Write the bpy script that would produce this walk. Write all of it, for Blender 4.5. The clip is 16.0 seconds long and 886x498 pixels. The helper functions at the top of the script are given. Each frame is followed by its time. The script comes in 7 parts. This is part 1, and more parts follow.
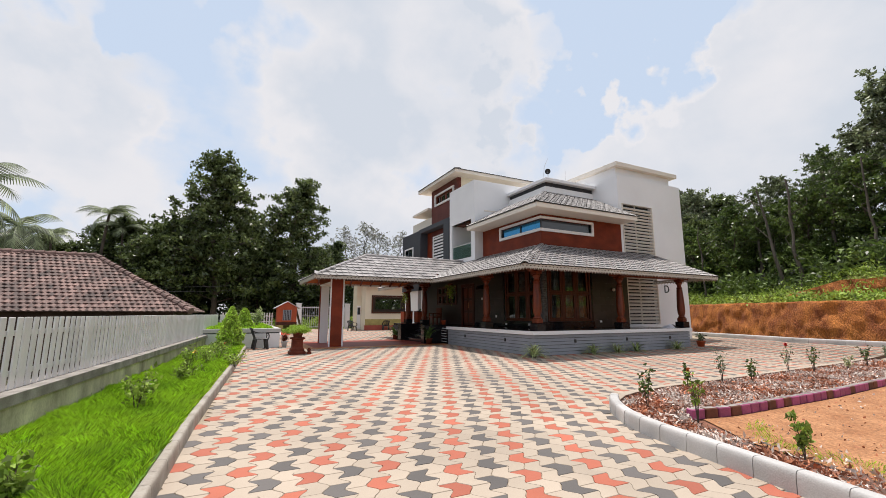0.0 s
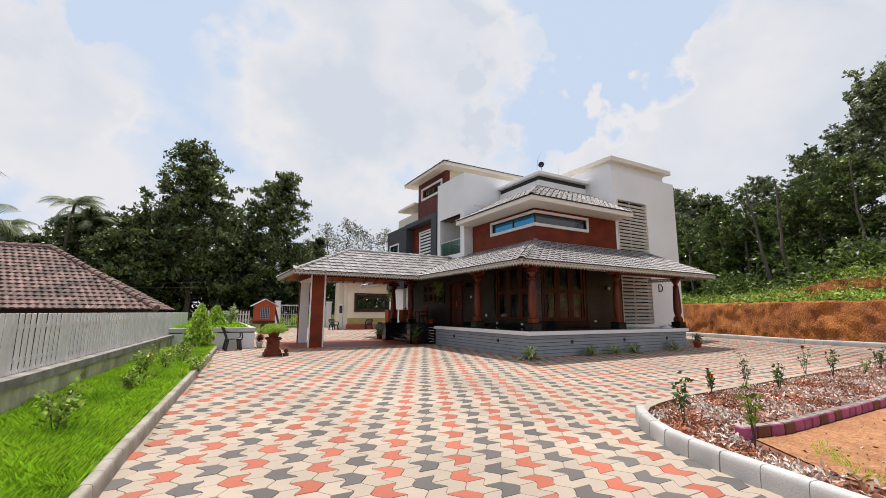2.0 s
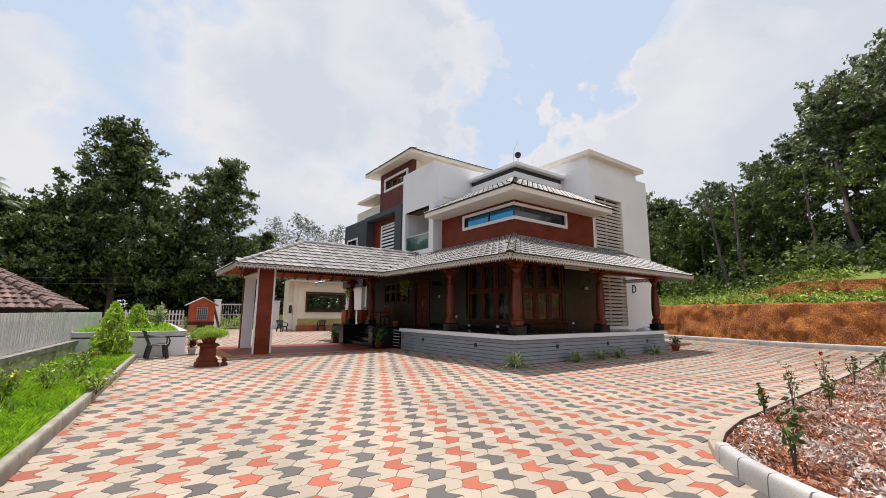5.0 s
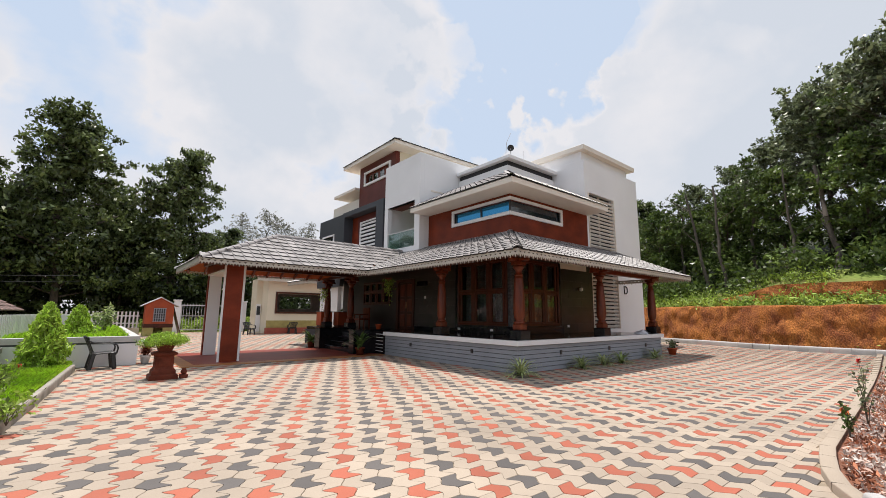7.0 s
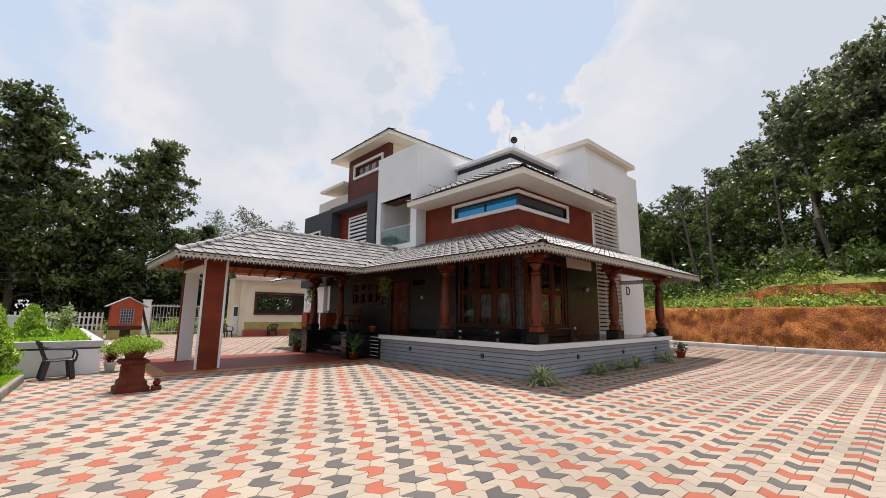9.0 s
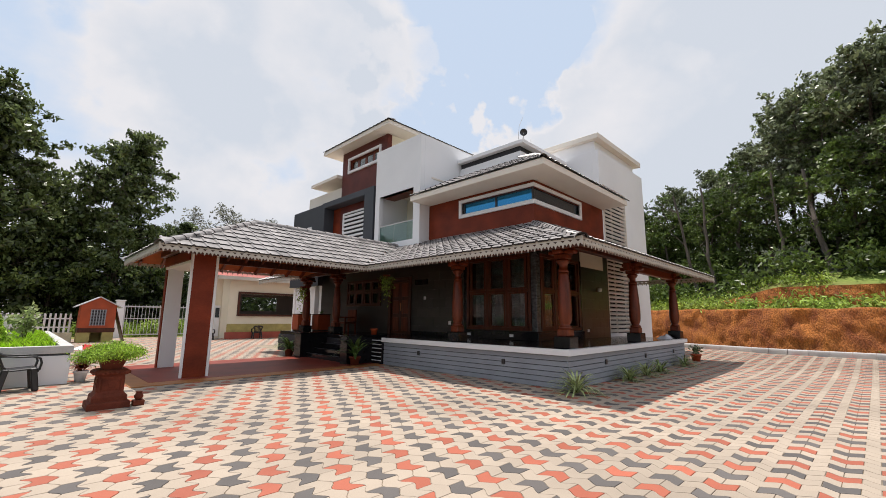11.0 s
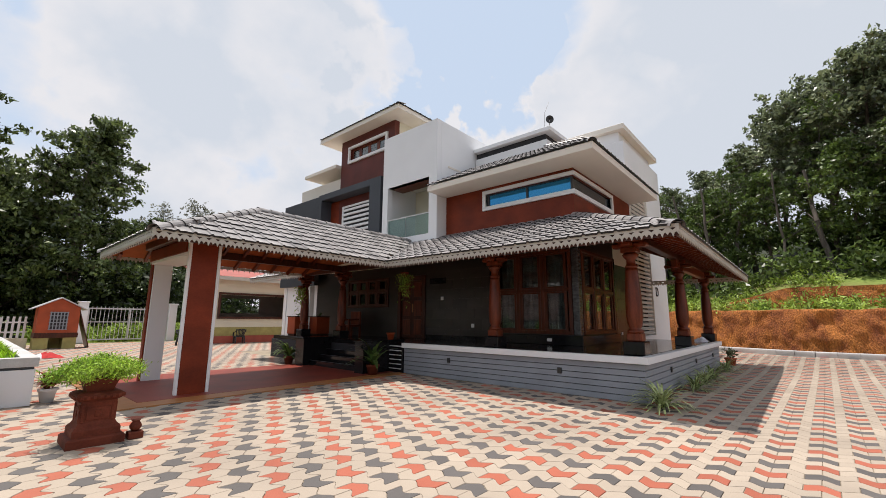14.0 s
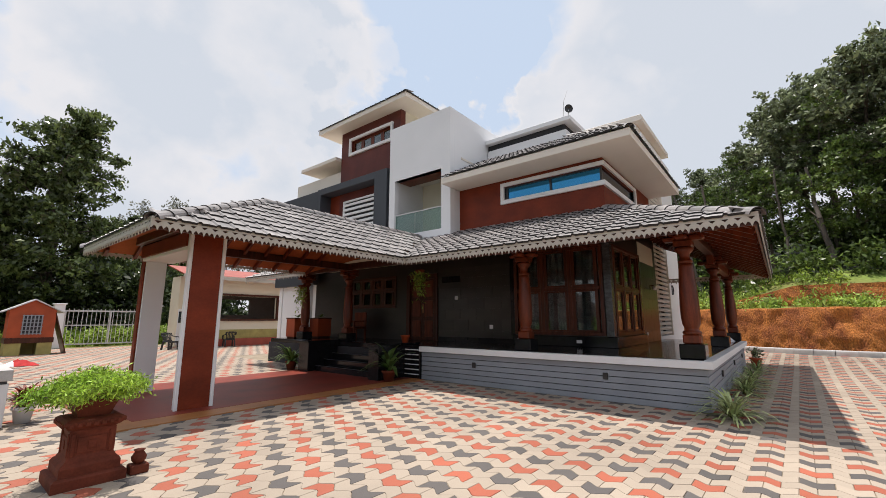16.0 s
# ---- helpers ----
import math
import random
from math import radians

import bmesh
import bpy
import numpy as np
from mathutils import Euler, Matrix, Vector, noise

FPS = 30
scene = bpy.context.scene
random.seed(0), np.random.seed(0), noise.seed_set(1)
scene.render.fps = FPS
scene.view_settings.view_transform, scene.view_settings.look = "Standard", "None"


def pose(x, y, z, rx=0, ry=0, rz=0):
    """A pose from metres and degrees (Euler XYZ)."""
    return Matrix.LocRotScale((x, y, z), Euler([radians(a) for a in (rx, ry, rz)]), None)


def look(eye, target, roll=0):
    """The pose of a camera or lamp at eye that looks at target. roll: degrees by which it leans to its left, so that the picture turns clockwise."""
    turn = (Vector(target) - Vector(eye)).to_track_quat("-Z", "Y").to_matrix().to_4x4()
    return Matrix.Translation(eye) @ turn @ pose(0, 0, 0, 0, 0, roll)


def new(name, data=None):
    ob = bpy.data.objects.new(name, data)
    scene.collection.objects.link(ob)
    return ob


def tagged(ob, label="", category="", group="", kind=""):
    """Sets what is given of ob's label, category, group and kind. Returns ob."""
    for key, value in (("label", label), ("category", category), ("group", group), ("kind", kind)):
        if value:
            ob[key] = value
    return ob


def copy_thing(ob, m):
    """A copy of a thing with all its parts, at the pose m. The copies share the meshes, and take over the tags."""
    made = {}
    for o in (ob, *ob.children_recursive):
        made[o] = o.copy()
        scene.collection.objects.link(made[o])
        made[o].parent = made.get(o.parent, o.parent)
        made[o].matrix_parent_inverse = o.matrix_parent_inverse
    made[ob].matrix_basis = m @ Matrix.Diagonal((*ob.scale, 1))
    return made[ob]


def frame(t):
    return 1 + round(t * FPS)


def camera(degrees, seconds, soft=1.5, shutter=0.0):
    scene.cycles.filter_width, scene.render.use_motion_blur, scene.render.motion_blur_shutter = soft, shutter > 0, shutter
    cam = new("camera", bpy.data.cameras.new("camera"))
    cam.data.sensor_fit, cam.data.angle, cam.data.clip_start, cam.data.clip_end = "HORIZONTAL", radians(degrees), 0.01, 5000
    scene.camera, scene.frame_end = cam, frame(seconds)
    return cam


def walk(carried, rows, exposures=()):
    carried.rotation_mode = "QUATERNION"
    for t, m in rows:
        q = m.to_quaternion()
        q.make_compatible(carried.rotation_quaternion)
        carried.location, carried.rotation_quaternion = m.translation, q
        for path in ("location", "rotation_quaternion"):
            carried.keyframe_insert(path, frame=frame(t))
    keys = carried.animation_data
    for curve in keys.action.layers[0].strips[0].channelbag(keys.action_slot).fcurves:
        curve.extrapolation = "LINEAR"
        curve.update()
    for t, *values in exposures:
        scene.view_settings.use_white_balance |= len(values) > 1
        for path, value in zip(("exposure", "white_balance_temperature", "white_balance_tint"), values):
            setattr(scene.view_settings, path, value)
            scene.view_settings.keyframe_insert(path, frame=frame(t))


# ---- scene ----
cam = camera(94.1, 16.0, soft=0.65)
# seconds, place, tilt, roll, heading
ROWS = [
    (0.0, -0.239, -1.256, 1.422, 98.95, 0.07, -26.74),
    (0.5, -0.171, -1.010, 1.416, 98.91, 0.14, -27.10),
    (1.0, -0.103, -0.756, 1.415, 98.87, 0.19, -27.61),
    (1.5, -0.037, -0.492, 1.417, 98.83, 0.25, -28.28),
    (2.0, 0.026, -0.217, 1.418, 98.80, 0.30, -29.10),
    (2.5, 0.088, 0.068, 1.417, 98.78, 0.34, -30.04),
    (3.0, 0.147, 0.363, 1.418, 98.78, 0.38, -31.10),
    (3.5, 0.205, 0.673, 1.418, 98.80, 0.41, -32.21),
    (4.0, 0.264, 0.996, 1.422, 98.82, 0.44, -33.37),
    (6.5, 0.543, 2.761, 1.480, 99.00, 0.51, -38.84),
    (7.0, 0.586, 3.114, 1.487, 99.05, 0.52, -39.75),
    (7.5, 0.622, 3.459, 1.489, 99.10, 0.53, -40.58),
    (8.0, 0.650, 3.796, 1.487, 99.16, 0.54, -41.34),
    (8.5, 0.674, 4.129, 1.484, 99.21, 0.55, -42.05),
    (9.0, 0.694, 4.462, 1.479, 99.27, 0.57, -42.73),
    (11.5, 0.734, 6.148, 1.480, 99.52, 0.58, -45.97),
    (12.0, 0.727, 6.499, 1.481, 99.56, 0.57, -46.61),
    (12.5, 0.716, 6.852, 1.483, 99.62, 0.54, -47.25),
    (13.0, 0.702, 7.209, 1.484, 99.67, 0.51, -47.85),
    (13.5, 0.690, 7.568, 1.485, 99.72, 0.47, -48.43),
    (14.0, 0.682, 7.924, 1.487, 99.75, 0.40, -48.96),
    (14.5, 0.681, 8.275, 1.490, 99.78, 0.32, -49.46),
    (15.0, 0.691, 8.614, 1.495, 99.78, 0.22, -49.94),
    (15.5, 0.714, 8.933, 1.504, 99.77, 0.10, -50.45),
    (16.0, 0.752, 9.224, 1.519, 99.74, -0.02, -51.06),
]
walk(cam, [(t, pose(x, y, z, 0, 0, yaw) @ pose(0, 0, 0, tilt, 0, 0) @ pose(0, 0, 0, 0, 0, roll)) for t, x, y, z, tilt, roll, yaw in ROWS])

# ---- world, sun, exposure ----
SUN_DIR = Vector((0.10, 0.64, 2.9)).normalized()
scene.view_settings.exposure = 0.19
world = bpy.data.worlds.new("sky")
scene.world = world
world.use_nodes = True
wn, wl = world.node_tree.nodes, world.node_tree.links
wn.clear()
w_out, w_bg = wn.new("ShaderNodeOutputWorld"), wn.new("ShaderNodeBackground")
sky = wn.new("ShaderNodeTexSky")
sky.sky_type, sky.sun_disc = "NISHITA", False
sky.sun_elevation = math.asin(SUN_DIR.z)
sky.sun_rotation = math.atan2(SUN_DIR.x, SUN_DIR.y)
w_co, w_map = wn.new("ShaderNodeTexCoord"), wn.new("ShaderNodeMapping")
w_map.inputs["Scale"].default_value = (1.0, 1.0, 1.45)
w_map.inputs["Location"].default_value = (0.35, 0.1, 0.0)
w_n1, w_n2 = (wn.new("ShaderNodeTexNoise") for _ in range(2))
for node, scale, detail, rough in ((w_n1, 3.0, 9.0, 0.52), (w_n2, 2.6, 6.0, 0.5)):
    node.inputs["Scale"].default_value, node.inputs["Detail"].default_value = scale, detail
    node.inputs["Roughness"].default_value = rough
    wl.new(w_map.outputs[0], node.inputs["Vector"])
wl.new(w_co.outputs["Generated"], w_map.inputs["Vector"])
w_last = w_n1.outputs[0]
# the billows: the direction is stirred by a fine noise, so that banks get cauliflower edges
w_stir, w_off, w_bent = wn.new("ShaderNodeTexNoise"), wn.new("ShaderNodeVectorMath"), wn.new("ShaderNodeVectorMath")
w_stir.inputs["Scale"].default_value, w_stir.inputs["Detail"].default_value, w_stir.inputs["Roughness"].default_value = 5.0, 6.0, 0.5
w_off.operation, w_off.inputs[1].default_value, w_off.inputs[2].default_value = "MULTIPLY_ADD", (0.20, 0.20, 0.20), (-0.10, -0.10, -0.10)
w_bent.operation = "ADD"
wl.new(w_co.outputs["Generated"], w_stir.inputs["Vector"])
wl.new(w_stir.outputs["Color"], w_off.inputs[0])
wl.new(w_off.outputs[0], w_bent.inputs[0])
wl.new(w_co.outputs["Generated"], w_bent.inputs[1])
# banks of cloud (+) and clear gaps (-): direction, reach, amount
for way, reach, amount in (((-0.27, 0.862, 0.428), 0.968, 0.24), ((-0.08, 0.845, 0.529), 0.972, -0.24), ((-0.081, 0.926, 0.369), 0.988, -0.14), ((-0.34, 0.89, 0.30), 0.985, -0.10),
                           ((0.30, 0.79, 0.53), 0.925, 0.24), ((0.24, 0.91, 0.34), 0.955, 0.16), ((0.495, 0.67, 0.554), 0.990, 0.22), ((0.605, 0.56, 0.565), 0.984, -0.22),
                           ((0.668, 0.522, 0.53), 0.991, -0.16), ((0.64, 0.44, 0.63), 0.972, -0.15), ((0.74, 0.26, 0.625), 0.985, -0.12), ((0.885, 0.24, 0.40), 0.88, 0.24), ((0.855, -0.02, 0.519), 0.92, 0.14)):
    dot, rng_, add = wn.new("ShaderNodeVectorMath"), wn.new("ShaderNodeMapRange"), wn.new("ShaderNodeMath")
    dot.operation, dot.inputs[1].default_value = "DOT_PRODUCT", Vector(way).normalized()
    rng_.interpolation_type = "SMOOTHSTEP"
    rng_.inputs["From Min"].default_value, rng_.inputs["From Max"].default_value, rng_.inputs["To Max"].default_value = reach, 1.0, amount
    wl.new(w_bent.outputs[0], dot.inputs[0])
    wl.new(dot.outputs["Value"], rng_.inputs[0])
    wl.new(rng_.outputs[0], add.inputs[0])
    wl.new(w_last, add.inputs[1])
    w_last = add.outputs[0]
# more cloud towards the horizon
w_sep, w_low, w_sum = wn.new("ShaderNodeSeparateXYZ"), wn.new("ShaderNodeMapRange"), wn.new("ShaderNodeMath")
w_low.inputs["From Min"].default_value, w_low.inputs["From Max"].default_value, w_low.inputs["To Min"].default_value, w_low.inputs["To Max"].default_value = 0.08, 0.36, 0.12, 0.0
wl.new(w_co.outputs["Generated"], w_sep.inputs[0])
wl.new(w_sep.outputs["Z"], w_low.inputs[0])
wl.new(w_low.outputs[0], w_sum.inputs[0])
wl.new(w_last, w_sum.inputs[1])
w_last = w_sum.outputs[0]
w_mask, w_shade = wn.new("ShaderNodeValToRGB"), wn.new("ShaderNodeValToRGB")
w_mask.color_ramp.elements[0].position, w_mask.color_ramp.elements[1].position = 0.41, 0.575
w_shade.color_ramp.elements[0].position, w_shade.color_ramp.elements[1].position = 0.52, 0.68
w_shade.color_ramp.elements[0].color, w_shade.color_ramp.elements[1].color = (7.15, 7.1, 7.4, 1), (5.75, 6.15, 6.85, 1)
w_blue = wn.new("ShaderNodeMixRGB")
w_blue.inputs[0].default_value, w_blue.inputs[2].default_value = 0.88, (5.6, 6.55, 8.0, 1)
w_mix = wn.new("ShaderNodeMixRGB")
wl.new(w_last, w_mask.inputs[0])
w_deep = wn.new("ShaderNodeMath")
w_deep.operation = "ADD"
wl.new(w_n2.outputs[0], w_deep.inputs[0])
wl.new(w_last, w_deep.inputs[1])
w_half = wn.new("ShaderNodeMath")
w_half.operation, w_half.inputs[1].default_value = "MULTIPLY", 0.5
wl.new(w_deep.outputs[0], w_half.inputs[0])
wl.new(w_half.outputs[0], w_shade.inputs[0])
wl.new(sky.outputs[0], w_blue.inputs[1])
wl.new(w_mask.outputs[0], w_mix.inputs[0])
wl.new(w_blue.outputs[0], w_mix.inputs[1])
wl.new(w_shade.outputs[0], w_mix.inputs[2])
wl.new(w_mix.outputs[0], w_bg.inputs[0])
wl.new(w_bg.outputs[0], w_out.inputs[0])
w_bg.inputs[1].default_value = 0.1
sun = new("sun", bpy.data.lights.new("sun", "SUN"))
sun.data.energy, sun.data.angle, sun.data.color = 4.2, radians(0.53), (1.0, 0.935, 0.87)
sun.matrix_world = look(SUN_DIR * 60, (0, 0, 0))


# ---- materials ----
def material(name, color, rough=0.7, metal=0.0, vary=0.12, scale=3.0, grain=0.06, bump=0.15, fine=60.0, second=None,
             spread=0.5, random=0.0, stretch=(1, 1, 1), island=0.0, spec=0.5, coat=0.0, depth=0.01):
    """A surface with variation at two scales: broad stains (scale per metre) and fine grain, and a little relief."""
    m = bpy.data.materials.new(name)
    m.use_nodes = True
    n, l = m.node_tree.nodes, m.node_tree.links
    b = n["Principled BSDF"]
    b.inputs["Roughness"].default_value, b.inputs["Metallic"].default_value = rough, metal
    b.inputs["Specular IOR Level"].default_value, b.inputs["Coat Weight"].default_value = spec, coat
    co, mp = n.new("ShaderNodeTexCoord"), n.new("ShaderNodeMapping")
    mp.inputs["Scale"].default_value = stretch
    geo = n.new("ShaderNodeNewGeometry")
    l.new(geo.outputs["Position"], mp.inputs["Vector"])
    big, small = n.new("ShaderNodeTexNoise"), n.new("ShaderNodeTexNoise")
    for node, s, d in ((big, scale, 5.0), (small, fine, 3.0)):
        node.inputs["Scale"].default_value, node.inputs["Detail"].default_value = s, d
        l.new(mp.outputs[0], node.inputs["Vector"])
    ramp = n.new("ShaderNodeMapRange")
    ramp.inputs["From Min"].default_value, ramp.inputs["From Max"].default_value = 0.5 - spread / 2, 0.5 + spread / 2
    l.new(big.outputs[0], ramp.inputs[0])
    mix = n.new("ShaderNodeMixRGB")
    dark = second or tuple(c * (1 - 2 * vary) for c in color)
    light = tuple(min(1.0, c * (1 + (0 if second else vary * 0.6))) for c in color)
    mix.inputs[1].default_value, mix.inputs[2].default_value = (*dark, 1), (*light, 1)
    l.new(ramp.outputs[0], mix.inputs[0])
    val = n.new("ShaderNodeMapRange")
    val.inputs["To Min"].default_value, val.inputs["To Max"].default_value = 1 - grain * 2, 1 + grain * 2
    l.new(small.outputs[0], val.inputs[0])
    hsv = n.new("ShaderNodeHueSaturation")
    l.new(mix.outputs[0], hsv.inputs["Color"])
    last = val.outputs[0]
    if random or island:
        src = n.new("ShaderNodeObjectInfo").outputs["Random"] if random else geo.outputs["Random Per Island"]
        rr, mul = n.new("ShaderNodeMapRange"), n.new("ShaderNodeMath")
        amount = random or island
        rr.inputs["To Min"].default_value, rr.inputs["To Max"].default_value = 1 - amount, 1 + amount
        mul.operation = "MULTIPLY"
        l.new(src, rr.inputs[0])
        l.new(rr.outputs[0], mul.inputs[0])
        l.new(last, mul.inputs[1])
        last = mul.outputs[0]
    l.new(last, hsv.inputs["Value"])
    l.new(hsv.outputs[0], b.inputs["Base Color"])
    if bump:
        bp = n.new("ShaderNodeBump")
        bp.inputs["Strength"].default_value, bp.inputs["Distance"].default_value = bump, depth
        l.new(small.outputs[0], bp.inputs["Height"])
        l.new(bp.outputs[0], b.inputs["Normal"])
    return m


def glass(name, tint, gloss_rough=0.02):
    m = bpy.data.materials.new(name)
    m.use_nodes = True
    n, l = m.node_tree.nodes, m.node_tree.links
    n.remove(n["Principled BSDF"])
    tr, gl, mx, lw, pw, mr = (n.new("ShaderNode" + k) for k in ("BsdfTransparent", "BsdfGlossy", "MixShader", "LayerWeight", "Math", "MapRange"))
    tr.inputs[0].default_value, gl.inputs["Roughness"].default_value = (*tint, 1), gloss_rough
    pw.operation, pw.inputs[1].default_value = "POWER", 3.0
    mr.inputs["To Min"].default_value, mr.inputs["To Max"].default_value = 0.06, 0.8
    lw.inputs[0].default_value = 0.5
    l.new(lw.outputs["Facing"], pw.inputs[0])
    l.new(pw.outputs[0], mr.inputs[0])
    l.new(mr.outputs[0], mx.inputs[0])
    l.new(tr.outputs[0], mx.inputs[1])
    l.new(gl.outputs[0], mx.inputs[2])
    l.new(mx.outputs[0], n["Material Output"].inputs[0])
    return m


def leafy(name, color, second, rough=0.45):
    m = material(name, color, rough, vary=0.3, scale=0.6, grain=0.1, fine=5.0, bump=0, second=second, island=0.65)
    n, l = m.node_tree.nodes, m.node_tree.links
    b = n["Principled BSDF"]
    tl, mx = n.new("ShaderNodeBsdfTranslucent"), n.new("ShaderNodeMixShader")
    mx.inputs[0].default_value = 0.3
    l.new(b.inputs["Base Color"].links[0].from_socket, tl.inputs[0])
    l.new(b.outputs[0], mx.inputs[1])
    l.new(tl.outputs[0], mx.inputs[2])
    l.new(mx.outputs[0], n["Material Output"].inputs[0])
    return m


